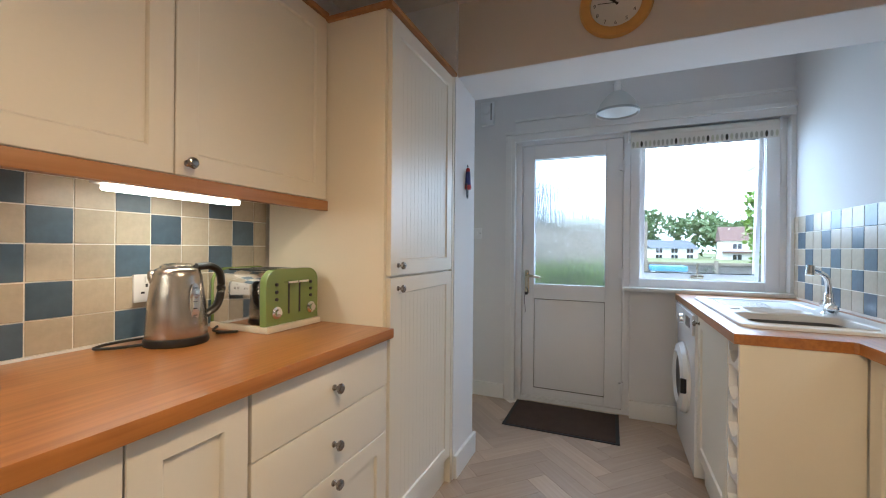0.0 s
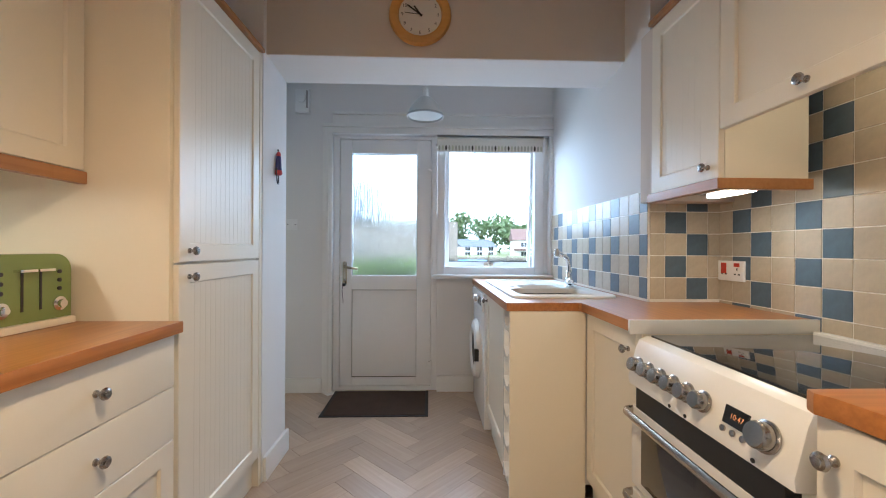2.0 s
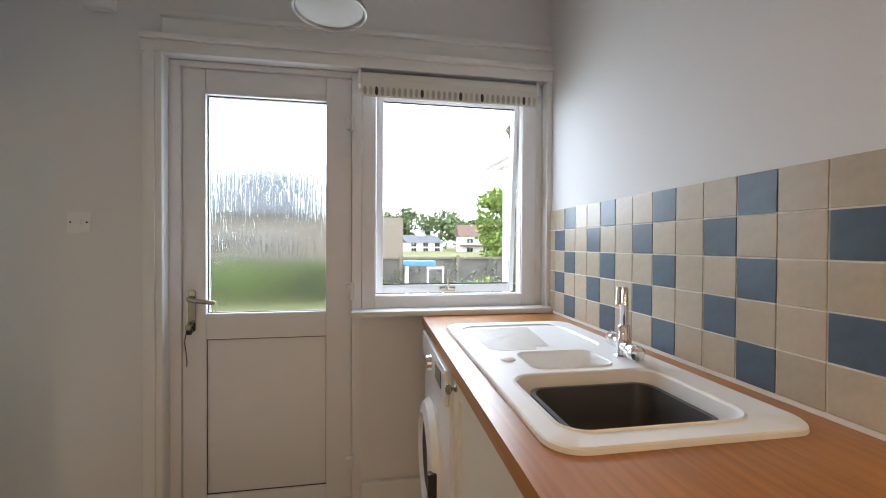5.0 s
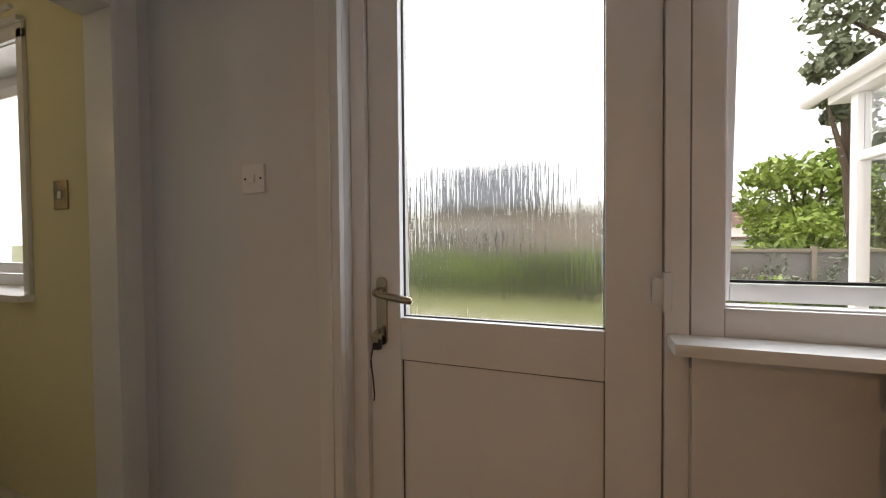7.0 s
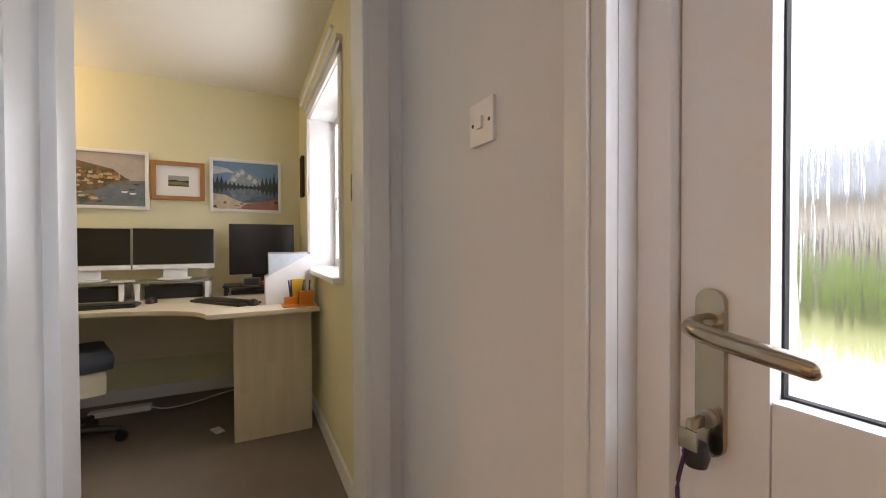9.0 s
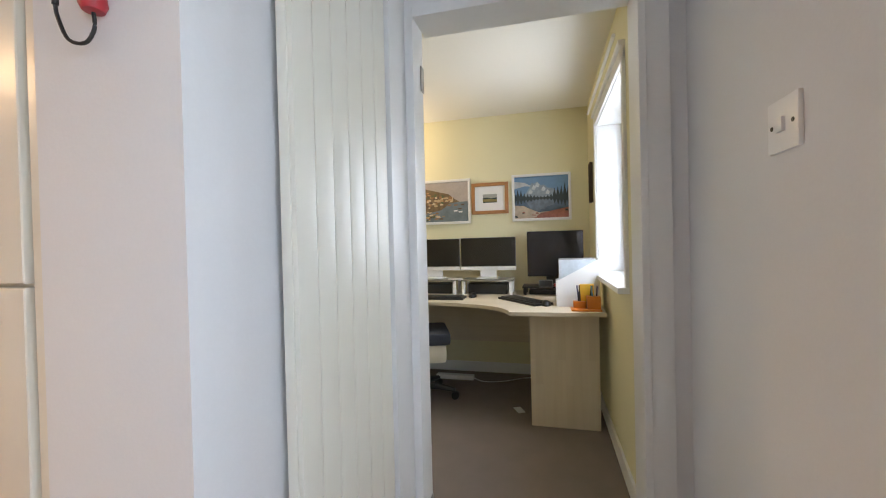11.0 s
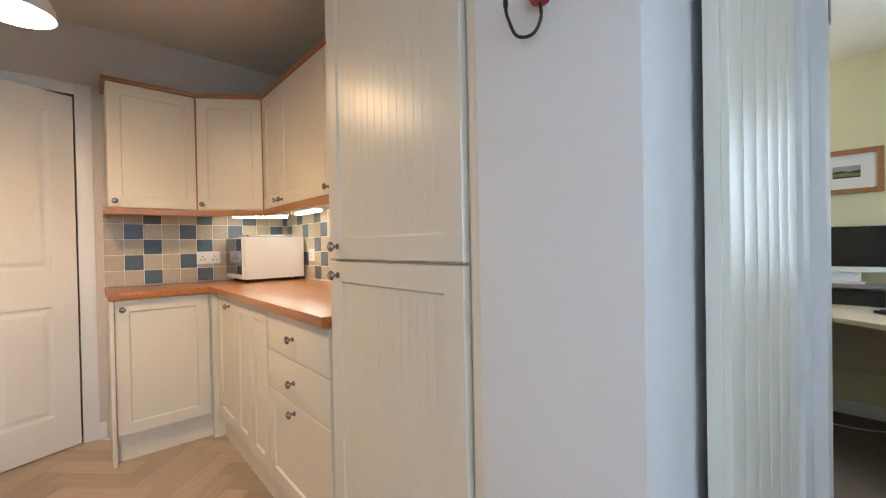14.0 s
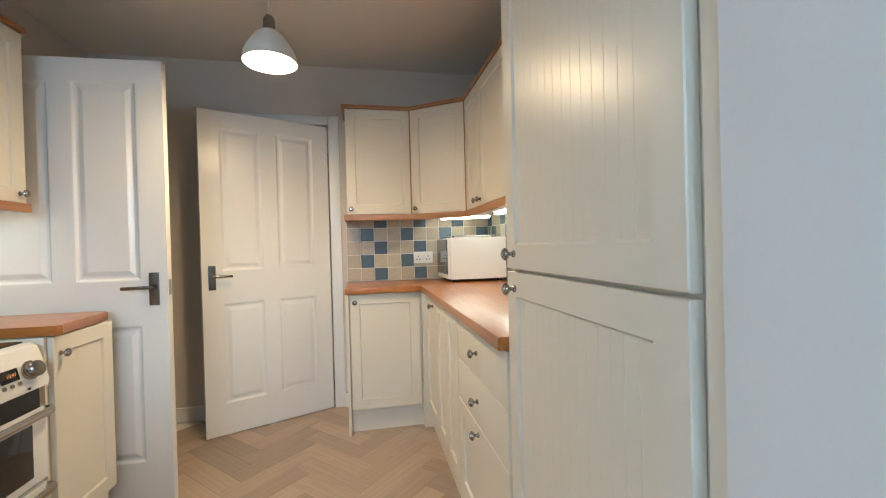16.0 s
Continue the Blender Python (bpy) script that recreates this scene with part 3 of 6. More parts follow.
def door_panel(d, m, w, h, rail=0.062, beads=False, t=0.019):
    """The recessed panel of a cupboard door: one board, or beads side by side."""
    g = 0.0015
    x0, x1, z0, z1 = g + rail, w - g - rail, g + rail, h - g - rail
    if beads:
        n = max(3, round((x1 - x0) / 0.033))
        s = (x1 - x0) / n
        me = mesh_of("bead", boxes((0.0002, s - 0.0002, 0.006, t - 0.004, z0 - 0.002, z1 + 0.002), bevel=0.0008), M_CREAM)
        part("panel_back", boxes((x0 - 0.004, x1 + 0.004, t - 0.006, t - 0.001, z0 - 0.004, z1 + 0.004)), M_CREAM, d, smooth=False, m=m)
        for k in range(n):
            share("bead", me, d, m @ pose(x0 + k * s, 0, 0))
    else:
        part("panel", boxes((x0 - 0.004, x1 + 0.004, 0.008, t - 0.003, z0 - 0.004, z1 + 0.004)), M_CREAM, d, smooth=False, m=m)


KNOB = mesh_of("knob", moved(lathe([(0, 0), (0.009, 0), (0.009, 0.004), (0.005, 0.008), (0.005, 0.014), (0.013, 0.019), (0.0155, 0.024), (0.0135, 0.029), (0.009, 0.031), (0.0085, 0.0325), (0, 0.0335)], 20), pose(0, 0, 0, 90, 0, 0)), M_KNOB, True)


def cabinet(name, m, w, d, h, z0, label, fronts, group, plinth=0.0, mat=M_CREAM, category="cabinet"):
    """A unit whose front looks along local -y. fronts: (x, z, width, height, kind, knob x, knob z)."""
    c = thing(name, m, label, category, group)
    part("body", boxes((0.001, w - 0.001, 0.021, d, z0, z0 + h), bevel=0.001), M_CREAM_SIDE, c, smooth=False)
    for x, z, fw, fh, kind, kx, kz in fronts:
        if kind == "drawer":
            bm = boxes((x + 0.0015, x + fw - 0.0015, 0, 0.019, z + 0.0015, z + fh - 0.0015), bevel=0.004)
        else:
            bm = moved(door_front(fw, fh), pose(x, 0, z))
        f = part("drawer_front" if kind == "drawer" else "door", bm, mat, c)
        if kind != "drawer":
            door_panel(f, pose(x, 0, z), fw, fh, beads=kind == "beads")
        if kx is not None:
            share("knob", KNOB, f, pose(kx, 0, kz))
    if plinth:
        part("plinth", boxes((0.001, w - 0.001, 0.035, 0.051, 0.0, plinth + 0.004)), M_CREAM, c, smooth=False)
    return c


PL = 0.14
# west run, fronts at x -0.775
cabinet("drawer_cabinet", pose(-0.757, 0.776, 0, 0, 0, FACE_E), 0.596, 0.58, 0.725, PL, "cream base unit with two drawers over a deep framed drawer", [(0.004, 0.699, 0.59, 0.165, "drawer", 0.295, 0.782), (0.004, 0.533, 0.59, 0.166, "drawer", 0.295, 0.616), (0.004, PL + 0.005, 0.59, 0.388, "door", 0.295, 0.502)], "cream base units", PL)
cabinet("base_cabinet", pose(-0.757, 0.276, 0, 0, 0, FACE_E), 0.499, 0.58, 0.725, PL, "cream framed base cupboard under the worktop", [(0, PL + 0.005, 0.25, 0.72, "door", None, 0), (0.25, PL + 0.005, 0.249, 0.72, "door", None, 0)], "cream base units", PL)
cabinet("corner_base_cabinet", pose(-0.757, -0.12, 0, 0, 0, FACE_E), 0.395, 0.58, 0.725, PL, "cream framed corner base cupboard", [(0.03, PL + 0.005, 0.365, 0.72, "door", 0.30, 0.815)], "cream base units", PL)
# south run, front at y -0.14
cabinet("narrow_base_cabinet", pose(-0.285, -0.14, 0, 0, 0, FACE_N), 0.47, 0.465, 0.725, PL, "cream shallow base cupboard beside the door", [(0.0, PL + 0.005, 0.44, 0.72, "door", 0.035, 0.815)], "cream base units", PL)
single("corner_filler", boxes((-0.80, -0.736, -0.20, -0.121, 0.0, 0.866)), M_CREAM, "cream corner post between the base units", "filler", smooth=False)
single("end_panel_south", boxes((-0.284, -0.266, -0.605, -0.115, 0.0, 0.866), bevel=0.001), M_CREAM, "cream end panel of the base unit", "panel", smooth=False)
# tall unit
cabinet("tall_cabinet", pose(-0.757, 1.373, 0, 0, 0, FACE_E), 0.63, 0.58, 1.93, PL, "cream tall larder cupboard with two beaded doors", [(0.015, PL + 0.005, 0.60, 0.938, "beads", 0.07, 1.04), (0.015, 1.087, 0.60, 0.975, "beads", 0.07, 1.127)], "cream tall units", PL)
single("tall_cabinet_filler", boxes((-0.80, -0.762, 2.0045, 2.029, 0.0, 2.07)), M_CREAM, "cream filler strip between cupboard and wall", "filler", smooth=False)
# worktops
bm = extrude_outline([(-1.354, -0.604), (-0.262, -0.604), (-0.262, -0.115), (-0.717, -0.115), (-0.732, -0.10), (-0.732, 1.372), (-1.354, 1.372)], 0.868, 0.905, bevel=0.006)
single("worktop_west", bm, M_WOOD, "orange-brown block laminate worktop, L-shaped", "worktop")
single("worktop_upstand", boxes((-1.354, -1.349, -0.60, 1.372, 0.905, 0.912), bevel=0.001), M_WHITEP, "white sealant bead along the worktop", "sealant")
# wall cupboards
UZ, UH = 1.375, 0.705
cabinet("wall_cabinet", pose(-1.038, 0.786, 0, 0, 0, FACE_E), 0.585, 0.315, UH, UZ, "cream framed wall cupboard", [(0, UZ, 0.585, UH, "door", 0.032, 1.41)], "cream wall units")
cabinet("wall_cabinet", pose(-1.038, 0.19, 0, 0, 0, FACE_E), 0.596, 0.315, UH, UZ, "cream framed wall cupboard", [(0, UZ, 0.596, UH, "door", 0.033, 1.41)], "cream wall units")
cabinet("wall_cabinet", pose(-1.038, -0.10, 0, 0, 0, FACE_E), 0.29, 0.315, UH, UZ, "cream narrow wall cupboard", [(0, UZ, 0.29, UH, "door", 0.25, 1.41)], "cream wall units")
cabinet("wall_cabinet", pose(-0.28, -0.33, 0, 0, 0, FACE_N), 0.44, 0.275, UH, UZ, "cream framed wall cupboard beside the door", [(0.0, UZ, 0.44, UH, "door", 0.03, 1.41)], "cream wall units")
corner = thing("corner_wall_cabinet", pose(0, 0, 0), "cream corner wall cupboard with a slanted door", "cabinet", "cream wall units")
part("body", extrude_outline([(-1.355, -0.605), (-0.725, -0.605), (-0.717, -0.340), (-1.053, -0.105), (-1.355, -0.105)], UZ, UZ + UH), M_CREAM_SIDE, corner, smooth=False)
ang = math.degrees(math.atan2(0.228, -0.326))
cd = part("door", moved(door_front(0.397, UH), pose(-0.712, -0.327, UZ, 0, 0, ang)), M_CREAM, corner)
door_panel(cd, pose(-0.712, -0.327, UZ, 0, 0, ang), 0.397, UH)
share("knob", KNOB, cd, pose(-0.712, -0.327, UZ, 0, 0, ang) @ pose(0.035, 0, 0.035))


def rail(name, pts, z0, z1, w, label):
    """A wooden pelmet or cornice along the fronts of the wall units, mitred at the corners."""
    p = [Vector((x, y)) for x, y in pts]
    sides = []
    for d in (-0.012, w):
        row = []
        for k in range(len(p)):
            a = (p[k] - p[k - 1]).normalized() if k else (p[1] - p[0]).normalized()
            b = (p[k + 1] - p[k]).normalized() if k + 1 < len(p) else a
            na, nb = Vector((a.y, -a.x)), Vector((b.y, -b.x))
            m = (na + nb) / max(0.2, 1 + na.dot(nb))
            row.append(tuple(p[k] + m * d))
        sides.append(row)
    return single(name, extrude_outline(sides[0] + sides[1][::-1], z0, z1, bevel=0.004), M_OAK, label, "trim")


WEST = [(-0.272, -0.60), (-0.272, -0.335), (-0.712, -0.332), (-1.043, -0.10), (-1.043, 1.371)]
rail("pelmet_west", WEST[::-1], 1.335, 1.374, 0.018, "oak pelmet under the wall cupboards")
rail("cornice_west", WEST[::-1] , 2.081, 2.105, 0.03, "oak cornice on the wall cupboards")
rail("cornice_tall", [(-0.757, 2.015), (-0.757, 1.373), (-1.04, 1.373)], 2.071, 2.09, 0.012, "oak cornice on the tall cupboard")
for a, b in (((-0.710, -0.328), 0), ((-1.037, -0.099), 0)):
    single("joint_strip_oak", boxes((a[0] - 0.004, a[0] + 0.004, a[1] - 0.0045, a[1] + 0.0045, UZ, UZ + UH)), M_OAK, "thin oak strip between two wall cupboard doors", "trim", smooth=False)


def strip_light(name, m, length):
    s = thing(name, m, "slim under-cupboard strip light, switched on", "strip light", "under-cupboard lights")
    part("housing", boxes((-length / 2, length / 2, -0.03, 0.03, 0.004, 0.028), bevel=0.004), M_WHITEP, s)
    part("diffuser", boxes((-length / 2 + 0.02, length / 2 - 0.02, -0.024, 0.024, -0.012, 0.004), bevel=0.008), M_TUBE, s, "glowing warm diffuser")
    return s


strip_light("strip_light", pose(-1.19, 0.90, 1.345, 0, 0, 90), 0.42)
strip_light("strip_light", pose(-1.19, 0.22, 1.345, 0, 0, 90), 0.34)
strip_light("strip_light", pose(-1.07, -0.27, 1.345, 0, 0, 152), 0.38)
strip_light("strip_light", pose(1.20, 0.58, 1.345, 0, 0, 90), 0.22)
strip_light("strip_light", pose(1.115, 1.46, 1.345, 0, 0, 90), 0.22)

# east side
cabinet("wall_cabinet_beaded", pose(0.985, 1.735, 0, 0, 0, FACE_W), 0.395, 0.30, UH, 1.372, "cream wall cupboard with a beaded door", [(0, 1.372, 0.395, UH, "beads", 0.345, 1.415)], "cream wall units")
hood = cabinet("wall_cabinet_short", pose(0.985, 1.34, 0, 0, 0, FACE_W), 0.60, 0.365, 0.275, 1.80, "cream short wall cupboard over the cooker", [(0, 1.527, 0.60, 0.55, "door", 0.30, 1.565)], "cream wall units")
# glowing block for the assumed hob lamp, hidden behind the cupboard door
part("assumed_hob_lamp", boxes((0.22, 0.36, 0.12, 0.25, 1.785, 1.80), bevel=0.003), glow("assumed_hob_lamp_glow", (1.0, 0.78, 0.5), 6), hood, "assumed small lit lamp over the hob, out of view")
cabinet("wall_cabinet", pose(0.985, 0.74, 0, 0, 0, FACE_W), 0.32, 0.365, UH, 1.372, "cream narrow wall cupboard", [(0, 1.372, 0.32, UH, "door", 0.285, 1.41)], "cream wall units")
single("wall_cabinet_filler", boxes((0.99, 1.355, 1.736, 1.829, 1.345, 2.08)), M_WALL_K, "painted filler beside the wall cupboard", "filler", smooth=False)
rail("pelmet_east", [(1.285, 1.335), (0.98, 1.335), (0.98, 1.735)], 1.335, 1.371, 0.018, "oak pelmet under the wall cupboard")
rail("pelmet_east_end", [(0.98, 0.42), (0.98, 0.74)], 1.335, 1.371, 0.018, "oak pelmet under the narrow wall cupboard")
rail("cornice_east", [(0.98, 0.42), (0.98, 1.735)], 2.078, 2.098, 0.02, "oak cornice on the wall cupboards")

cabinet("base_cabinet_east", pose(0.731, 1.794, 0, 0, 0, FACE_W), 0.43, 0.63, 0.725, PL, "cream base cupboard between sink and cooker", [(0.014, PL + 0.005, 0.41, 0.72, "door", 0.375, 0.80)], "cream base units", PL)
cabinet("base_cabinet_end", pose(0.702, 0.744, 0, 0, 0, FACE_W), 0.35, 0.63, 0.725, PL, "cream base cupboard beside the cooker", [(0.012, PL + 0.005, 0.337, 0.72, "door", 0.045, 0.80)], "cream base units", PL)
bm = extrude_outline([(0.690, 0.735), (1.35, 0.735), (1.35, 0.372), (0.755, 0.372), (0.730, 0.38), (0.715, 0.40), (0.692, 0.69), (0.682, 0.715)], 0.868, 0.905, bevel=0.006)
single("worktop_end", bm, M_WOOD_X, "orange-brown laminate worktop end with a rounded corner", "worktop")
bm = extrude_outline([(0.712, 1.372), (1.35, 1.372), (1.35, 1.826), (1.026, 1.826), (1.026, 1.965), (0.385, 1.965), (0.385, 1.80), (0.702, 1.80), (0.712, 1.79)], 0.868, 0.905)
for r in ((0.385, 0.46, 1.965, 3.205), (0.93, 1.026, 1.965, 3.205), (0.46, 0.93, 2.93, 3.205)):
    box(bm, *r, 0.868, 0.905)
single("worktop_sink", bm, M_WOOD, "orange-brown block laminate worktop under the sink", "worktop")
single("joint_strip", boxes((0.705, 1.35, 1.360, 1.373, 0.862, 0.908), bevel=0.002), M_ALU, "aluminium edge strip on the worktop end", "trim")
single("sink_end_panel", boxes((0.400, 0.733, 1.795, 1.812, 0.0, 0.867), bevel=0.001), M_CREAM_SIDE, "cream end panel of the sink run", "panel", smooth=False)

# wine rack of scalloped slots beside the end panel
rack = thing("wine_rack", pose(0, 0, 0), "white narrow wine rack with curved shelves", "wine rack")
part("back", boxes((0.428, 0.95, 1.815, 1.945, 0.10, 0.866)), M_WHITEP, rack, smooth=False)
part("upright", boxes((0.400, 0.428, 1.932, 1.948, 0.08, 0.866), bevel=0.002), M_WHITEP, rack)
for k in range(6):
    z = 0.11 + k * 0.135
    pts = [(1.813 + 0.118 * i / 10, z + 0.035 - 0.032 * math.sin(math.pi * i / 10)) for i in range(11)]
    bm = extrude_outline([(y, zz) for y, zz in pts] + [(1.931, z - 0.012), (1.813, z - 0.012)], 0, 0.03)
    part("scallop", moved(bm, Matrix(((0, 0, 1, 0.399), (1, 0, 0, 0), (0, 1, 0, 0), (0, 0, 0, 1)))), M_WHITEP, rack)
cabinet("sink_cabinet", pose(0.400, 2.52, 0, 0, 0, FACE_W), 0.57, 0.62, 0.60, PL, "cream framed cupboard under the sink", [(0.0, PL + 0.005, 0.57, 0.72, "door", 0.04, 0.825)], "cream base units", PL)

# washing machine
wm = thing("washing_machine", pose(0.390, 3.14, 0, 0, 0, FACE_W), "white front-loading washing machine under the worktop", "washing machine")
part("body", boxes((0, 0.60, 0.0, 0.57, 0.012, 0.862), bevel=0.012), M_WHITEP, wm)
part("control_panel", boxes((0.01, 0.59, -0.012, 0.0, 0.745, 0.855), bevel=0.006), M_WHITEP, wm)
part("display", boxes((0.40, 0.52, -0.0145, -0.012, 0.775, 0.83)), M_DARKGLASS, wm, "dark display")
dial = part("dial", moved(lathe([(0, 0), (0.03, 0), (0.028, 0.018), (0, 0.02)], 24), pose(0.285, -0.012, 0.79, 90, 0, 0)), M_CHROME, wm, "silver programme dial")
part("porthole_ring", moved(lathe([(0.12, 0), (0.20, 0.0), (0.205, 0.012), (0.19, 0.035), (0.15, 0.045), (0.125, 0.03), (0.12, 0.0)], 40), pose(0.30, 0.0, 0.45, 90, 0, 0)), M_WHITEP, wm)
part("porthole_glass", moved(lathe([(0, 0.008), (0.08, 0.012), (0.125, 0.03)], 32), pose(0.30, 0.0, 0.45, 90, 0, 0)), M_DARKGLASS, wm)
part("door_latch", boxes((0.475, 0.50, -0.05, -0.02, 0.41, 0.49), bevel=0.006), M_BLACK, wm)
for x in (0.05, 0.55):
    part("foot", moved(lathe([(0, 0), (0.02, 0), (0.02, 0.014), (0, 0.014)], 12), pose(x, 0.05, 0)), M_RUBBER, wm)

# cooker
ck = thing("cooker", pose(0.708, 1.350, 0, 0, 0, FACE_W) @ Matrix.Diagonal((1, 1, 0.977, 1)), "white freestanding electric cooker with a ceramic hob", "cooker")
W = 0.588
part("body", boxes((0.0, W, 0.03, 0.63, 0.02, 0.868), bevel=0.006), M_WHITEP, ck)
bm = bmesh.new()
prof = [(0.03, 0.722), (-0.010, 0.726), (-0.013, 0.748), (0.012, 0.845), (0.022, 0.868), (0.045, 0.878), (0.07, 0.878), (0.07, 0.722)]
bm = extrude_outline(prof, 0.0, W, bevel=0.004)
part("control_panel", moved(bm, Matrix(((0, 0, 1, 0), (1, 0, 0, 0), (0, 1, 0, 0), (0, 0, 0, 1)))), M_WHITEP, ck)
part("hob", boxes((0.012, W - 0.012, 0.055, 0.60, 0.872, 0.884), bevel=0.003), M_DARKGLASS, ck, "black glass ceramic hob")
part("hob_trim", boxes((0.004, W - 0.004, 0.60, 0.635, 0.868, 0.892), bevel=0.004), M_WHITEP, ck)
PAN = pose(0, -0.0035, 0.795, -14.5, 0, 0)
cknob = mesh_of("cooker_knob", moved(lathe([(0, 0), (0.026, 0), (0.026, 0.004), (0.022, 0.006), (0.0215, 0.026), (0.019, 0.030), (0, 0.031)], 24), pose(0, 0, 0, 90, 0, 0)), M_KNOB, True)
for k, x in enumerate((0.047, 0.106, 0.165, 0.224, 0.283, 0.342)):
    share("control_knob", cknob, ck, pose(x, 0.0, 0) @ PAN)
share("control_knob", cknob, ck, pose(0.520, 0, 0) @ PAN @ Matrix.Diagonal((1.25, 1, 1.25, 1)))
part("clock_display", boxes((-0.032, 0.032, -0.002, 0.002, -0.020, 0.020)), M_DARKGLASS, ck, "black digital clock display", m=pose(0.442, -0.0035, 0.798, -14.5, 0, 0))
for k, x in enumerate((0.414, 0.442, 0.470)):
    part("button", moved(lathe([(0, 0), (0.007, 0), (0.007, 0.004), (0, 0.005)], 14), pose(x, -0.010, 0.765, 75.5, 0, 0)), M_KNOB, ck)
for x in (0.225, 0.29, 0.50):
    part("indicator_lamp", moved(lathe([(0, 0), (0.005, 0), (0.005, 0.002), (0, 0.0025)], 12), pose(x, -0.0145, 0.738, 90, 0, 0)), M_BLACK, ck)
curve = bpy.data.curves.new("clock_digits", "FONT")
curve.body, curve.size, curve.align_x, curve.align_y = "10:47", 0.017, "CENTER", "CENTER"
dg = new("clock_digits_source", curve)
me = bpy.data.meshes.new_from_object(dg.evaluated_get(bpy.context.evaluated_depsgraph_get()))
bpy.data.objects.remove(dg)
me.name = "clock_digits"
me.materials.clear()
me.materials.append(M_DISPLAY)
share("clock_digits", me, ck, pose(0.442, -0.0035, 0.798, -14.5, 0, 0) @ pose(0.005, -0.003, 0, 90, 0, 0))
part("oven_recess", boxes((0.03, W - 0.03, -0.002, 0.03, 0.655, 0.722)), M_BLACK, ck)
for z0, z1, nm in ((0.40, 0.655, "top_oven_door"), (0.10, 0.385, "main_oven_door")):
    od = part(nm, boxes((0.004, W - 0.004, -0.004, 0.03, z0, z1), bevel=0.008), M_WHITEP, ck)
    part("oven_glass", boxes((0.07, W - 0.07, -0.0075, -0.004, z0 + 0.03, z1 - 0.045), bevel=0.0015), M_DARKGLASS, od)
    bm = tube(arc([(0.010, -0.002, z1 - 0.014), (0.016, -0.026, z1 - 0.014), (0.05, -0.034, z1 - 0.014), (W / 2, -0.037, z1 - 0.014), (W - 0.05, -0.034, z1 - 0.014), (W - 0.016, -0.026, z1 - 0.014), (W - 0.010, -0.002, z1 - 0.014)], 5), 0.0135, 10, flat=0.55)
    part("oven_handle", bm, M_STEEL, od, "satin steel bar handle")
part("plinth", boxes((0.01, W - 0.01, 0.03, 0.05, 0.0, 0.09)), M_WHITEP, ck)

# sink and tap
sink = thing("sink", pose(0, 0, 0), "white resin sink with a half bowl and ribbed drainer", "sink")


def bowl(outer, z_top, z_floor, shrink, mat_in, nm, lip=0.012):
    """A bowl: a rolled lip, sloping walls and a floor."""
    bm = bmesh.new()
    cx, cy = sum(p[0] for p in outer) / len(outer), sum(p[1] for p in outer) / len(outer)
    rings = []
    for s, z in ((1.06, z_top - 0.006), (1.03, z_top), (1.0, z_top - 0.004), (0.985, z_top - 0.02), (shrink + 0.03, z_floor + 0.02), (shrink - 0.05, z_floor), (0.02, z_floor - 0.002)):
        rings.append([bm.verts.new((cx + (x - cx) * s, cy + (y - cy) * s, z)) for x, y in outer])
    for a, b in zip(rings, rings[1:]):
        for k in range(len(a)):
            bm.faces.new((a[k], a[(k + 1) % len(a)], b[(k + 1) % len(b)], b[k]))
    bmesh.ops.recalc_face_normals(bm, faces=bm.faces)
    for f in bm.faces:
        f.normal_flip()
    return part(nm, bm, mat_in, sink)


# deck built as strips round the two bowls and the drainer
X0, X1, Y0, Y1 = 0.448, 0.955, 1.95, 2.945
ZD = 0.917
B1 = (0.495, 0.865, 2.00, 2.29)
B2 = (0.575, 0.800, 2.335, 2.485)
YD = 2.51
DR = rrect(X0 + 0.045, X1 - 0.06, YD + 0.01, Y1 - 0.05, 0.07, 7)
edge = rrect(X0, X1, Y0, Y1, 0.06, 7)


def plate_with_holes(outer, holes, z0, z1, floors):
    """A moulded slab: an outer edge rolled down, holes or shallow trays let into it."""
    bm = bmesh.new()
    def ring(pts, z):
        return [bm.verts.new((x, y, z)) for x, y in pts]
    def wall(a, b):
        for k in range(len(a)):
            bm.faces.new((a[k], a[(k + 1) % len(a)], b[(k + 1) % len(b)], b[k]))
    cx, cy = sum(p[0] for p in outer) / len(outer), sum(p[1] for p in outer) / len(outer)
    def grown(pts, d):
        return [(x + d * (1 if x > cx else -1), y + d * (1 if y > cy else -1)) for x, y in pts]
    lo, mid, hi = ring(grown(outer, 0.004), z0), ring(grown(outer, 0.003), z1 - 0.003), ring(outer, z1)
    wall(lo, mid)
    wall(mid, hi)
    rims = [hi]
    for pts, floor_z in zip(holes, floors):
        r = ring(pts, z1)
        rims.append(r)
        hx, hy = sum(p[0] for p in pts) / len(pts), sum(p[1] for p in pts) / len(pts)
        low = ring([(hx + (x - hx) * 0.975, hy + (y - hy) * 0.975) for x, y in pts], floor_z if floor_z else z0)
        wall(r, low)
        if floor_z:
            bm.faces.new(low)
    es = []
    for r in rims:
        es += [bm.edges.get((r[k], r[(k + 1) % len(r)])) for k in range(len(r))]
    bmesh.ops.triangle_fill(bm, use_beauty=True, edges=es)
    bmesh.ops.recalc_face_normals(bm, faces=bm.faces)
    return bm


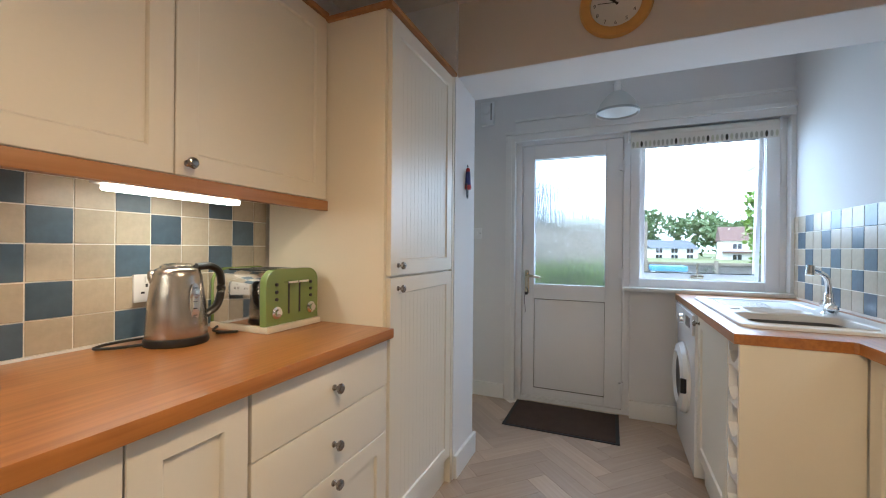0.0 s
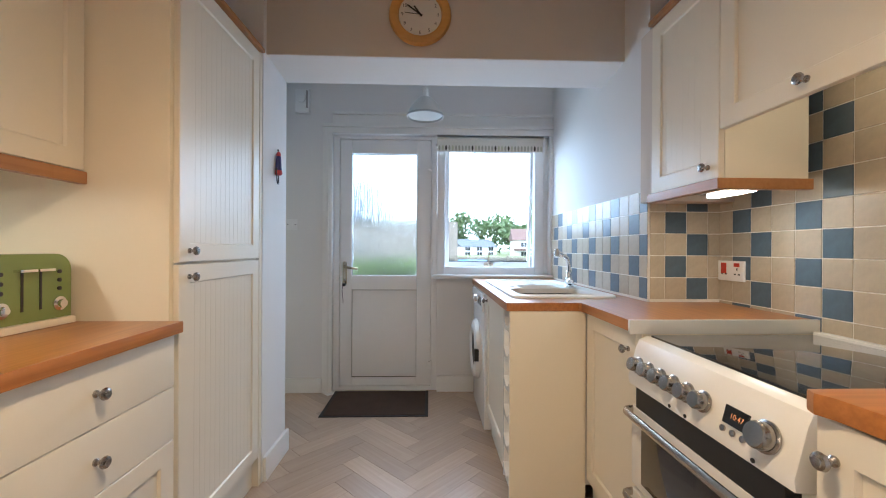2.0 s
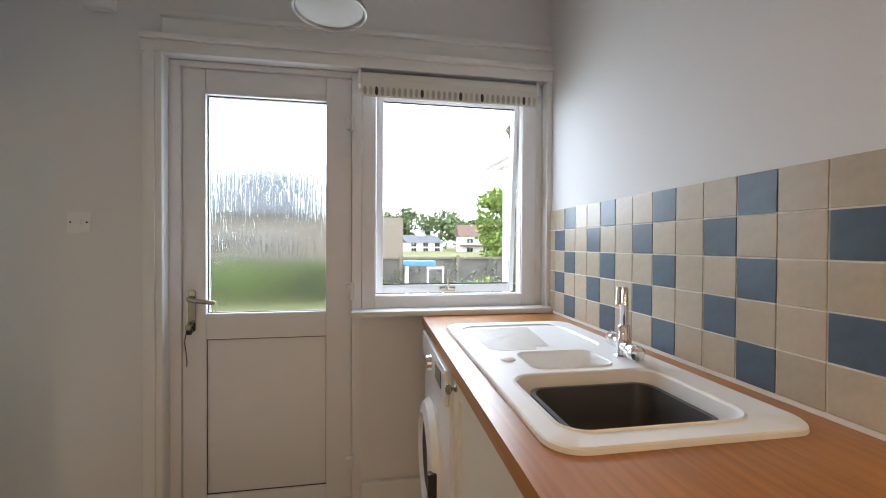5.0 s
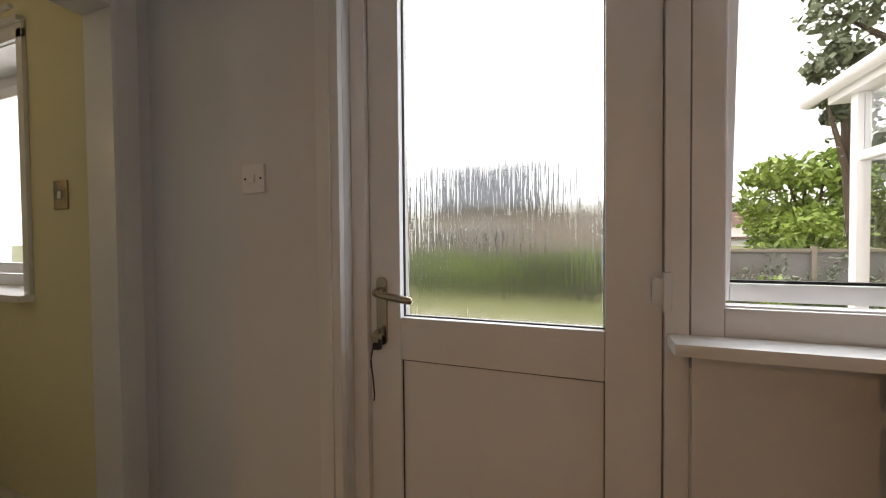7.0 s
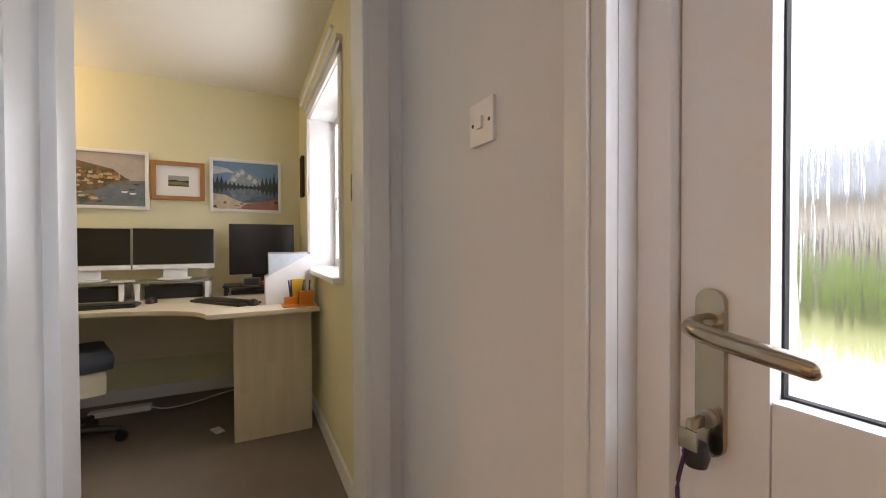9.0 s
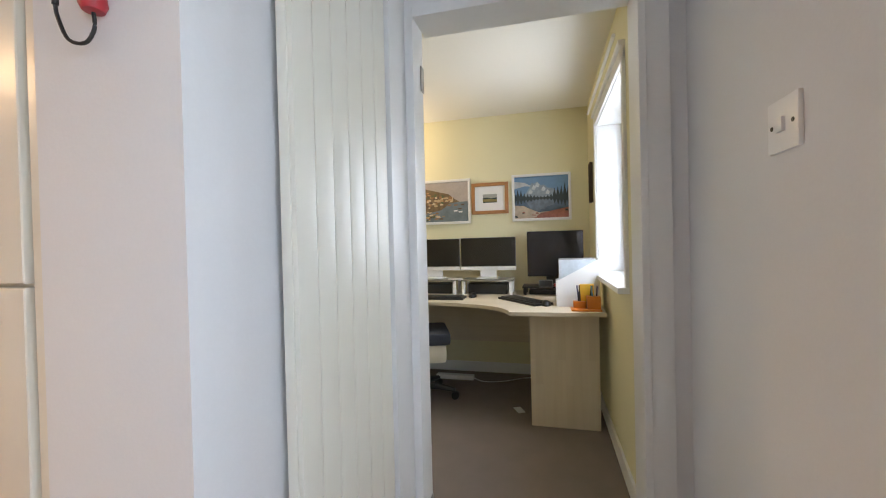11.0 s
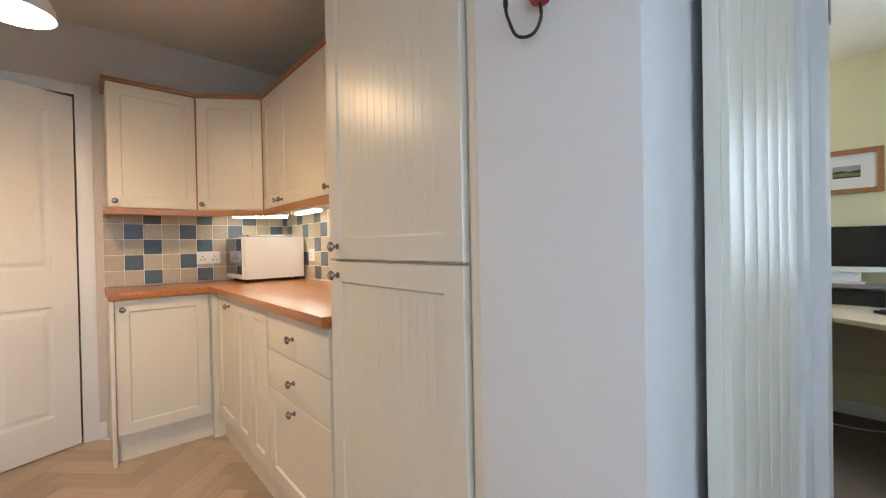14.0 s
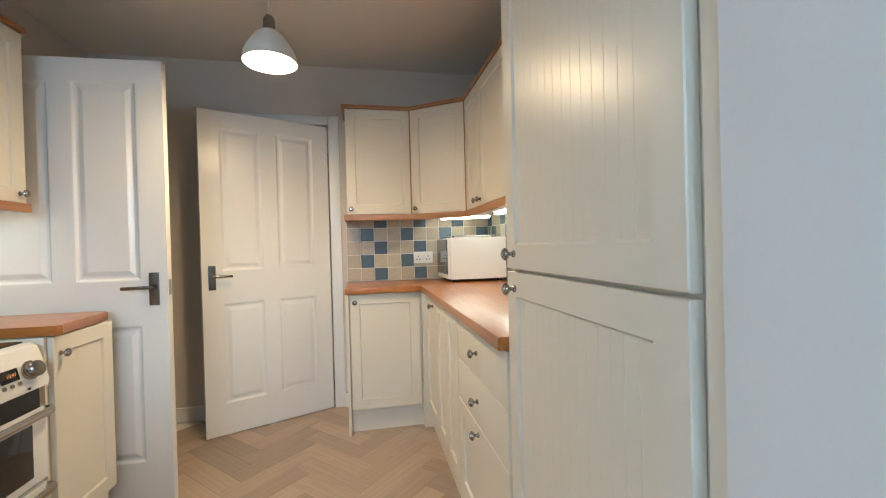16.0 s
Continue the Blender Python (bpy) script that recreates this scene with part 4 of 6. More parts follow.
part("deck", plate_with_holes(edge, [rrect(B1[0] - 0.003, B1[1] + 0.003, B1[2] - 0.003, B1[3] + 0.003, 0.05), rrect(B2[0] - 0.003, B2[1] + 0.003, B2[2] - 0.003, B2[3] + 0.003, 0.035), DR], 0.9055, ZD, [None, None, ZD - 0.006]), M_SINK, sink)
for k in range(26):
    y = YD + 0.03 + k * 0.0125
    part("drainer_rib", boxes((X0 + 0.068 + 0.0005 * k, X0 + 0.31 - 0.0016 * (25 - k) - (0.05 if k < 3 else 0), y, y + 0.006, ZD - 0.0065, ZD - 0.0028), bevel=0.001), M_SINK, sink)
bowl(rrect(*B1, 0.05), ZD + 0.004, 0.76, 0.9, M_SINK, "main_bowl")
bowl(rrect(*B2, 0.035), ZD + 0.004, 0.84, 0.88, M_SINK, "half_bowl")
part("overflow_plug", moved(lathe([(0, 0), (0.021, 0), (0.021, 0.003), (0.017, 0.006), (0, 0.007)], 20), pose(0.535, 2.43, ZD)), M_SINK, sink)
TIPX, TIPY, TIPZ = -0.125, -0.175, 0.205
tap = thing("mixer_tap", pose(0.872, 2.405, ZD), "chrome mixer tap with a short angled spout", "tap")
part("base", lathe([(0, 0), (0.026, 0), (0.026, 0.005), (0.021, 0.010), (0.02, 0.045), (0.021, 0.05), (0.017, 0.058), (0.0165, 0.09), (0.012, 0.094), (0, 0.095)], 24), M_CHROME, tap)
part("cross_body", tube([(0.012, 0.045, 0.034), (-0.012, -0.045, 0.034)], 0.017, 18), M_CHROME, tap)
part("spout", tube(arc([(0, 0, 0.085), (-0.006, -0.008, 0.135), (-0.022, -0.028, 0.168), (-0.065, -0.078, 0.19), (TIPX, TIPY, TIPZ)], 6), [0.0115] * 25, 14), M_CHROME, tap)
part("nozzle", tube([(TIPX - 0.002, TIPY - 0.003, TIPZ + 0.014), (TIPX - 0.008, TIPY - 0.011, TIPZ - 0.026)], [0.014, 0.0155], 18), M_CHROME, tap)
for s in (-1, 1):
    part("tap_handle", moved(lathe([(0, 0), (0.011, 0), (0.012, 0.012), (0.021, 0.018), (0.023, 0.045), (0.017, 0.056), (0, 0.058)], 18), pose(0.012 * s, 0.045 * s, 0.034, -90 * s, 0, -15)), M_CHROME, tap)

# ---- inner doors ----


def panelled_leaf(w, h, xs, zs, t=0.036):
    """A door leaf, hinge at the origin, along +x, with openings for its panels between the given lines."""
    bm = bmesh.new()
    gx, gz = [0.0] + xs + [w], [0.006] + zs + [h]
    for y in (-t / 2, t / 2):
        grid = [[bm.verts.new((x, y, z)) for z in gz] for x in gx]
        for i in range(len(gx) - 1):
            for k in range(len(gz) - 1):
                if not (i % 2 and k % 2):
                    bm.faces.new((grid[i][k], grid[i + 1][k], grid[i + 1][k + 1], grid[i][k + 1]))
    for r in ((0, 0, 0.006, h), (w, w, 0.006, h)):
        bm.faces.new([bm.verts.new(p) for p in ((r[0], -t / 2, r[2]), (r[0], t / 2, r[2]), (r[0], t / 2, r[3]), (r[0], -t / 2, r[3]))])
    for z in (0.006, h):
        bm.faces.new([bm.verts.new(p) for p in ((0, -t / 2, z), (w, -t / 2, z), (w, t / 2, z), (0, t / 2, z))])
    bmesh.ops.remove_doubles(bm, verts=bm.verts, dist=1e-5)
    bmesh.ops.recalc_face_normals(bm, faces=bm.faces)
    return bm


def sunk_panel(x0, x1, z0, z1, t=0.036):
    """A panel moulded into both faces: a sunk groove round a raised field."""
    bm = bmesh.new()
    half = ((0.0, 0.0), (0.004, 0.0015), (0.012, 0.0075), (0.018, 0.009), (0.024, 0.009), (0.042, 0.003), (0.046, 0.002))
    loops = [(d, -t / 2 + y) for d, y in reversed(half)] + [(d, t / 2 - y) for d, y in half]
    rings = [[bm.verts.new(p) for p in ((x0 + d, y, z0 + d), (x1 - d, y, z0 + d), (x1 - d, y, z1 - d), (x0 + d, y, z1 - d))] for d, y in loops]
    for a, b in zip(rings, rings[1:]):
        for k in range(4):
            bm.faces.new((a[k], a[(k + 1) % 4], b[(k + 1) % 4], b[k]))
    bm.faces.new(rings[0])
    bm.faces.new(rings[-1])
    bmesh.ops.recalc_face_normals(bm, faces=bm.faces)
    return bm


def inner_door(name, m, label, w=0.80, h=2.03):
    d = thing(name, m, label, "door", kind="structure")
    xs, zs = [0.11, w / 2 - 0.045, w / 2 + 0.045, w - 0.11], [0.20, 0.825, 1.03, 1.93]
    lf = part("door_leaf", panelled_leaf(w, h, xs, zs), M_DOORW, d, smooth=False)
    for i in (0, 2):
        for k in (0, 2):
            part("panel", sunk_panel(xs[i], xs[i + 1], zs[k], zs[k + 1]), M_DOORW, lf, smooth=False)
    for s in (-1, 1):
        y = 0.018 * s
        a, b = sorted((y, y + 0.009 * s))
        pl = part("door_handle", boxes((w - 0.075, w - 0.035, a, b, 0.915, 1.065), bevel=0.002), M_LEVER, d, "dark satin nickel lever handle")
        part("lever", tube(arc([(w - 0.055, y, 1.0), (w - 0.055, y + 0.045 * s, 1.0), (w - 0.075, y + 0.052 * s, 1.0), (w - 0.165, y + 0.050 * s, 0.998)], 5), 0.008, 10), M_LEVER, pl)
    part("latch_plate", boxes((w - 0.001, w + 0.0015, -0.011, 0.011, 0.96, 1.03)), M_GREYM, d)
    for z in (0.22, 1.80):
        part("hinge", boxes((-0.008, 0.002, -0.024, 0.006, z - 0.045, z + 0.045), bevel=0.002), M_BRASS, d)
    return d


inner_door("door_2", pose(-0.135, -0.615, 0, 0, 0, 24), "white moulded panel door standing ajar")
inner_door("door_3", pose(1.33, 0.305, 0, 0, 0, 178.5), "white moulded panel door wide open beside the worktop", 0.83)
moulded("trim_door_south", [(-0.225, -0.150, SY, SY + 0.016, 0, 2.11), (0.645, 0.715, SY, SY + 0.016, 0, 2.11), (-0.150, 0.645, SY, SY + 0.016, 2.045, 2.11), (0.645, 0.658, -0.75, SY, 0, 2.05)], "white architrave round the doorway", "architrave")
moulded("trim_door_east", [(EX - 0.016, EX, -0.60, -0.53, 0, 2.11), (EX - 0.016, EX, 0.27, 0.30, 0, 2.11), (EX - 0.016, EX, -0.53, 0.27, 2.045, 2.11)], "white architrave round the doorway", "architrave")

# study door, boarded, folded back against the stub wall
sd = thing("door_4", pose(-1.335, 2.428, 0, 0, 0, -5.8), "white boarded folding door leaf standing open", "door", kind="structure")
part("door_leaf", boxes((0, 0.385, -0.030, -0.006, 0.008, 1.855), bevel=0.002), M_BOARD, sd)
for k in range(6):
    x = 0.002 + k * 0.0637
    part("board", boxes((x, x + 0.0612, -0.006, 0.006, 0.012, 1.851), bevel=0.0025), M_BOARD, sd)
for z in (0.24, 1.70):
    part("hinge_plate", moved(boxes((-1.582, -1.552, 2.4705, 2.474, z - 0.042, z + 0.042), bevel=0.001), pose(-1.335, 2.428, 0, 0, 0, -5.8).inverted()), M_GREYM, sd, "grey steel hinge plate on the lining")
moulded("trim_study_pilaster", [(-1.484, -1.345, 2.340, 2.443, 0, 1.96)], "plain white lining beside the folding door", "moulding")
moulded("trim_study_door", [(-1.585, -1.48, 2.44, 2.470, 0, 1.90), (-1.62, -1.48, 3.125, 3.145, 0, 1.90), (-1.62, -1.48, 2.470, 3.125, 1.865, 1.90), (-1.50, -1.485, 2.385, 2.44, 0, 1.96), (-1.50, -1.485, 3.145, 3.205, 0, 1.96), (-1.50, -1.485, 2.44, 3.145, 1.90, 1.96)], "white door lining and architrave of the study doorway", "architrave")

# ---- study window ----
sw = thing("window_2", pose(-2.715, 3.385, 0.93), "white upvc study window in a deep reveal", "window", kind="structure")
bm = boxes((-0.505, -0.45, 0, 0.07, 0, 1.01), (0.45, 0.505, 0, 0.07, 0, 1.01), (-0.45, 0.45, 0, 0.07, 0.955, 1.01), (-0.45, 0.45, 0, 0.07, 0, 0.055), (-0.265, -0.205, 0, 0.07, 0.055, 0.955), bevel=0.004)
part("window_frame", bm, M_UPVC, sw)
sash2 = part("sash", boxes((-0.200, -0.150, -0.012, 0.02, 0.06, 0.95), (0.395, 0.445, -0.012, 0.02, 0.06, 0.95), (-0.150, 0.395, -0.012, 0.02, 0.90, 0.95), (-0.150, 0.395, -0.012, 0.02, 0.06, 0.11), bevel=0.004), M_UPVC, sw, "white opening sash")
pane = part("pane", boxes((-0.45, 0.45, 0.03, 0.036, 0.055, 0.955)), M_GLASS, sw)
pane.visible_shadow = False
part("window_sill", boxes((-0.54, 0.55, -0.215, 0.0, -0.028, 0.0), bevel=0.007), M_TRIM, sw)
bm = boxes((-0.190, -0.160, -0.024, -0.012, 0.42, 0.46), bevel=0.003)
tube(arc([(-0.175, -0.024, 0.44), (-0.175, -0.047, 0.44), (-0.173, -0.050, 0.40), (-0.173, -0.048, 0.36)], 4), 0.006, 8, bm)
part("window_catch", bm, M_GREYM, sash2, "white lever catch")
part("reveal", boxes((-0.505, -0.500, -0.165, 0.0, 0.0, 1.01), (0.500, 0.505, -0.165, 0, 0, 1.01), (-0.500, 0.500, -0.165, 0, 1.005, 1.01)), M_TRIM, sw, smooth=False)
moulded("trim_study_window", [(-3.262, -3.22, 3.205, 3.22, 0.93, 1.98), (-2.21, -2.168, 3.205, 3.22, 0.93, 1.98), (-3.262, -2.168, 3.205, 3.22, 1.94, 2.0), (-3.262, -2.168, 3.19, 3.22, 2.0, 2.022)], "white moulded frame round the study window", "moulding")
single("study_curtain_rail", tube([(-3.25, 3.17, 2.035), (-2.15, 3.17, 2.035)], 0.009, 10), M_TRIM, "white curtain rail over the study window", "curtain rail")

# ---- outside ----
M_GRASS = node_mat("lawn_grass", (0.125, 0.135, 0.045), 0.9, var=0.28, scale=0.8, fine=40, bump=0.8)
M_LEAF = [vary_by_piece(node_mat("leaves_%s" % n, c, 0.6, var=0.3, scale=3, fine=20, bump=0.3), 0.35) for n, c in (("bright", (0.19, 0.27, 0.05)), ("deep", (0.11, 0.16, 0.055)), ("grey", (0.16, 0.19, 0.11)))]
M_BARK = node_mat("bark", (0.09, 0.065, 0.045), 0.9, var=0.25, scale=8, fine=60, bump=0.8, stretch=(1, 1, 0.2))
M_RENDER = node_mat("white_render", (0.72, 0.70, 0.66), 0.85, var=0.06, scale=2, fine=40, bump=0.4)
M_ROOF = node_mat("red_brown_roof_tiles", (0.13, 0.075, 0.06), 0.8, var=0.2, scale=3, fine=30, bump=0.6)
M_FENCE = node_mat("weathered_fence_timber", (0.20, 0.17, 0.13), 0.85, var=0.2, scale=4, fine=60, bump=0.5, stretch=(1, 1, 0.1))
M_STONE = node_mat("dark_garden_stone", (0.16, 0.15, 0.14), 0.9, var=0.3, scale=10, fine=60, bump=0.8)
M_PATH = node_mat("pale_patio_slab", (0.42, 0.38, 0.31), 0.85, var=0.12, scale=5, fine=90, bump=0.4)
M_BLUE = node_mat("blue_cover", (0.10, 0.25, 0.45), 0.6, var=0.1, bump=0.1)
GZ = -0.45
single("ground", boxes((-400, 400, -400, 400, GZ - 0.2, GZ)), M_GRASS, "green lawn behind the house", "lawn", "structure", smooth=False)
single("pavement", boxes((-7.5, 4.0, 3.5, 9.0, GZ, GZ + 0.03), bevel=0.01), M_PATH, "pale paved patio outside the back door", "patio", "structure")

single("patio_edging", boxes((-7.5, 0.6, 9.0, 9.14, GZ, GZ + 0.12), bevel=0.012), M_RENDER, "white edging kerb between patio and lawn", "kerb", "structure")


def leaf_cloud(centres, radii, per, size, seed):
    """Small folded leaves scattered through balls; one mesh."""
    rng = np.random.default_rng(seed)
    vs, fs = [], []
    for (cx, cy, cz), r in zip(centres, radii):
        for _ in range(per):
            d = rng.normal(size=3)
            d /= np.linalg.norm(d)
            p = np.array((cx, cy, cz)) + d * r * rng.uniform(0.45, 1.08) * np.array((1, 1, 0.85))
            a = rng.normal(size=3)
            a /= np.linalg.norm(a)
            b = np.cross(a, rng.normal(size=3))
            b /= np.linalg.norm(b)
            s = size * rng.uniform(0.6, 1.4)
            k = len(vs)
            vs += [tuple(p - a * s), tuple(p + b * s * 0.5 + a * s * 0.1), tuple(p + a * s), tuple(p - b * s * 0.5 + a * s * 0.1)]
            fs.append((k, k + 1, k + 2, k + 3))
    me = bpy.data.meshes.new("crown")
    me.from_pydata(vs, [], fs)
    return me


def tree(name, base, height, spread, mat, label, seed, clumps=26, per=120, leaf=0.09, low=0.35):
    rng = random.Random(seed)
    t = thing(name, pose(*base), label, "tree", "garden trees")
    bm = tube([(0, 0, 0), (0.04 * height, 0, height * 0.3), (0.02 * height, 0.02 * height, height * 0.6), (0, 0, height * 0.85)], [0.045 * height, 0.035 * height, 0.022 * height, 0.008 * height], 8)
    cs, rs = [], []
    for k in range(clumps):
        a, r = rng.uniform(0, 6.283), spread * math.sqrt(rng.random()) * 0.8
        z = height * (low + (0.97 - low) * rng.random())
        r *= 0.45 + 0.75 * math.sin(math.pi * min(1, max(0, (z / height - low) / (1.08 - low))))
        cs.append((r * math.cos(a), r * math.sin(a), z))
        rs.append(spread * rng.uniform(0.2, 0.36))
        if k % 4 == 0:
            tube([(0.02 * height, 0, height * rng.uniform(0.25, 0.55)), tuple(0.5 * v for v in cs[-1][:2]) + (z * 0.85,), cs[-1]], [0.015 * height, 0.009 * height, 0.003 * height], 6, bm)
    part("trunk", bm, M_BARK, t)
    me = leaf_cloud(cs, rs, per, leaf, seed)
    me.materials.append(mat)
    share("crown", me, t, pose(0, 0, 0))
    return t


tree("garden_tree", (8.3, 24.0, GZ), 4.9, 2.5, M_LEAF[0], "bright green leafy garden tree", 3, 44, 170, 0.15, 0.1)
tree("garden_tree", (13.2, 27.5, GZ), 6.0, 2.4, M_LEAF[0], "bright green leafy garden tree", 4, 36, 150, 0.15, 0.1)
tree("tall_tree", (8.2, 15.5, GZ), 9.5, 3.1, M_LEAF[2], "tall grey-green tree behind the conservatory", 5, 44, 130, 0.14, 0.35)
tree("tall_tree", (5.6, 15.0, GZ), 6.4, 0.75, M_LEAF[2], "slender grey-green tree behind the conservatory", 6, 12, 110, 0.12, 0.7)
# the bungalow over the fence, seen only through the obscure pane
bung = thing("bungalow", pose(-9.6, 22, GZ), "beige rendered bungalow with a grey slate roof", "house")
M_BEIGE = node_mat("beige_render", (0.27, 0.23, 0.195), 0.9, var=0.08, scale=1.5, fine=30, bump=0.4)
M_SLATE = node_mat("grey_slate_roof", (0.085, 0.095, 0.11), 0.7, var=0.15, scale=3, fine=25, bump=0.5)
part("wall", boxes((0, 7.0, 0, 7.0, 0, 3.3)), M_BEIGE, bung, smooth=False)
bm = bmesh.new()
a = [bm.verts.new(p) for p in ((-0.3, -0.4, 3.2), (7.3, -0.4, 3.2), (7.0, 3.5, 6.1), (0.0, 3.5, 6.1), (7.3, 7.4, 3.2), (-0.3, 7.4, 3.2))]
for f in ((0, 1, 2, 3), (3, 2, 4, 5), (0, 3, 5), (1, 4, 2), (0, 5, 4, 1)):
    bm.faces.new([a[i] for i in f])
part("roof", bm, M_SLATE, bung, smooth=False)
part("garage", boxes((7.0, 11.2, 0.5, 6.0, 0, 3.1)), M_BEIGE, bung, smooth=False)
for x in (1.6, 4.6):
    f = part("window", boxes((x - 0.8, x + 0.8, -0.05, 0.02, 1.0, 2.3), bevel=0.02), M_UPVC, bung)
    part("pane", boxes((x - 0.7, x + 0.7, -0.07, -0.05, 1.1, 2.2)), M_DARKGLASS, f, smooth=False)
for k in range(8):
    tree("hedge_bush", (-7.4 + 1.05 * k, 13.2, GZ), 1.25, 0.75, M_LEAF[(0, 0, 2, 0)[k % 4]], "rounded green hedge bush by the garden fence", 40 + k, 12, 110, 0.06, 0.12)
rng = random.Random(11)
for k in range(9):
    x = 2.3 + 0.5 * k + rng.uniform(-0.1, 0.1)
    cs = [(rng.uniform(-0.3, 0.3), rng.uniform(-0.3, 0.3), rng.uniform(0.15, 0.75)) for _ in range(7)]
    me = leaf_cloud(cs, [0.26] * 7, 110, 0.05, 20 + k)
    me.materials.append(M_LEAF[(2, 0, 2, 1)[k % 4]])
    s = thing("garden_shrub", pose(x, 10.8 + rng.uniform(-0.4, 0.6), GZ), "leafy low shrub in the garden border", "shrub", "border shrubs")
    part("stem", tube([(0, 0, 0), (0.02, 0, 0.4)], [0.03, 0.012], 6), M_BARK, s)
    share("foliage", me, s, pose(0, 0, 0))
# fence and mottled garden wall
fence = thing("garden_fence", pose(0, 14.0, GZ), "weathered timber fence over a dark mottled wall", "fence", kind="structure")
part("wall", boxes((-12, 12, 0, 0.2, 0, 1.22)), M_STONE, fence, smooth=False)
for k in range(14):
    part("post", boxes((-11.9 + 1.83 * k, -11.8 + 1.83 * k, -0.08, 0.02, 0, 1.36), bevel=0.006), M_FENCE, fence)
for k in range(13):
    part("fence_rail", boxes((-11.8 + 1.83 * k, -10.07 + 1.83 * k, -0.05, 0.0, 1.22, 1.30), bevel=0.004), M_FENCE, fence)
me = leaf_cloud([(x * 0.42 - 2.0, -0.1, 0.35 + 0.3 * (x % 3)) for x in range(24)], [0.33] * 24, 90, 0.05, 77)
me.materials.append(M_LEAF[2])
share("climber", me, fence, pose(0, 0, 0))["label"] = "pale mottled climbing plant"
# small garden structure with a blue cover
shed = thing("cold_frame", pose(1.55, 12.4, GZ), "white framed garden store with a blue cover", "garden store")
part("cover", boxes((-0.6, 0.25, -0.3, 0.5, 1.10, 1.24), bevel=0.03), M_BLUE, shed)
part("frame", boxes((0.0, 0.05, -0.31, -0.27, 0, 1.08), (0.42, 0.47, -0.31, -0.27, 0, 1.08), (0.05, 0.42, -0.31, -0.27, 1.02, 1.08), (-0.55, -0.5, -0.3, -0.25, 0, 1.1), (-0.55, -0.5, 0.4, 0.45, 0, 1.1), bevel=0.004), M_UPVC, shed)


def house(name, m, w, d, h, ridge, label, extra=0.0, roof=M_ROOF):
    """A two-storey house: walls, gabled roof with eaves, windows with frames and panes."""
    hs = thing(name, m, label, "house", "far houses")
    part("wall", boxes((0, w, 0, d, 0, h)), M_RENDER, hs, smooth=False)
    bm = bmesh.new()
    a = [bm.verts.new(p) for p in ((-0.3, -0.4, h - 0.1), (w + 0.3, -0.4, h - 0.1), (w + 0.3, d / 2, ridge), (-0.3, d / 2, ridge), (w + 0.3, d + 0.4, h - 0.1), (-0.3, d + 0.4, h - 0.1))]
    for f in ((0, 1, 2, 3), (3, 2, 4, 5), (0, 3, 5), (1, 4, 2), (0, 5, 4, 1)):
        bm.faces.new([a[i] for i in f])
    part("roof", bm, roof, hs, smooth=False)
    n = max(2, int(w / 3.2))
    for k in range(n):
        for z in (h * 0.17, h * 0.62):
            x = w * (k + 0.5) / n
            f = part("window", boxes((x - 0.8, x + 0.8, -0.05, 0.02, z, z + 1.2), bevel=0.02), M_UPVC, hs)
            part("pane", boxes((x - 0.7, x - 0.05, -0.07, -0.05, z + 0.1, z + 1.1), (x + 0.05, x + 0.7, -0.07, -0.05, z + 0.1, z + 1.1)), M_DARKGLASS, f, smooth=False)
    if extra:
        part("porch_roof", boxes((0.0, w, -1.2, 0.0, h * 0.46, h * 0.54)), M_ROOF, hs, smooth=False)
    return hs


FZ = -2.2
single("far_field", boxes((-150, 150, 60, 220, FZ - 0.2, FZ + 0.9)), M_GRASS, "green slope under the far houses", "field", "structure", smooth=False)
house("house", pose(19.5, 92, FZ + 0.9, 0, 0, -6), 9.5, 9, 4.6, 7.4, "white rendered far house with a red-brown roof", 1.0)
house("house", pose(8.0, 100, FZ + 0.9, 0, 0, 20), 10, 9, 3.1, 5.0, "white rendered low far house with a grey slate roof", roof=M_SLATE)
house("house", pose(-2.0, 108, FZ + 0.9, 0, 0, 12), 9, 9, 3.1, 4.9, "white rendered low far house with a grey slate roof", roof=M_SLATE)
house("house", pose(-9.0, 108, FZ + 0.9, 0, 0, 8), 9, 9, 3.7, 5.6, "white rendered far house with a red-brown roof")
rng = random.Random(21)
cs = [(rng.uniform(-70, 90), rng.uniform(118, 140), rng.uniform(0.0, 10.5)) for _ in range(230)]
me = leaf_cloud(cs, [rng.uniform(2.2, 4.2) for _ in cs], 110, 0.75, 31)
me.materials.append(M_LEAF[1])
ob = tagged(new("far_woods", me), "dark green belt of far woodland trees", "woods", kind="stuff")

# conservatory of the neighbouring wall
M_OPAL = clear_glass("opal_roof_sheet", (0.72, 0.74, 0.75), 0.3)
con = thing("conservatory", pose(1.9, 3.5, 0), "white upvc conservatory with a tilted-open fanlight", "conservatory")
part("dwarf_wall", boxes((0.0, 0.25, 0.35, 3.15, GZ, 0.32), (0.0, 3.0, 2.95, 3.15, GZ, 0.32)), M_RENDER, con, smooth=False)
part("deck", boxes((0.25, 3.0, 0.0, 2.95, GZ, 0.0)), M_PATH, con, smooth=False)
for y in (0.25, 1.15, 2.08, 3.06):
    part("post", boxes((0.0, 0.09, y, y + 0.1, 0.32, 2.3), bevel=0.008), M_UPVC, con)
for y0, y1 in ((0.35, 1.15), (1.25, 2.08), (2.18, 3.06)):
    part("transom", boxes((0.01, 0.08, y0, y1, 1.745, 1.82), bevel=0.006), M_UPVC, con)
    p = part("pane", boxes((0.04, 0.046, y0, y1, 0.34, 1.745)), M_GLASS, con)
    p.visible_shadow = False
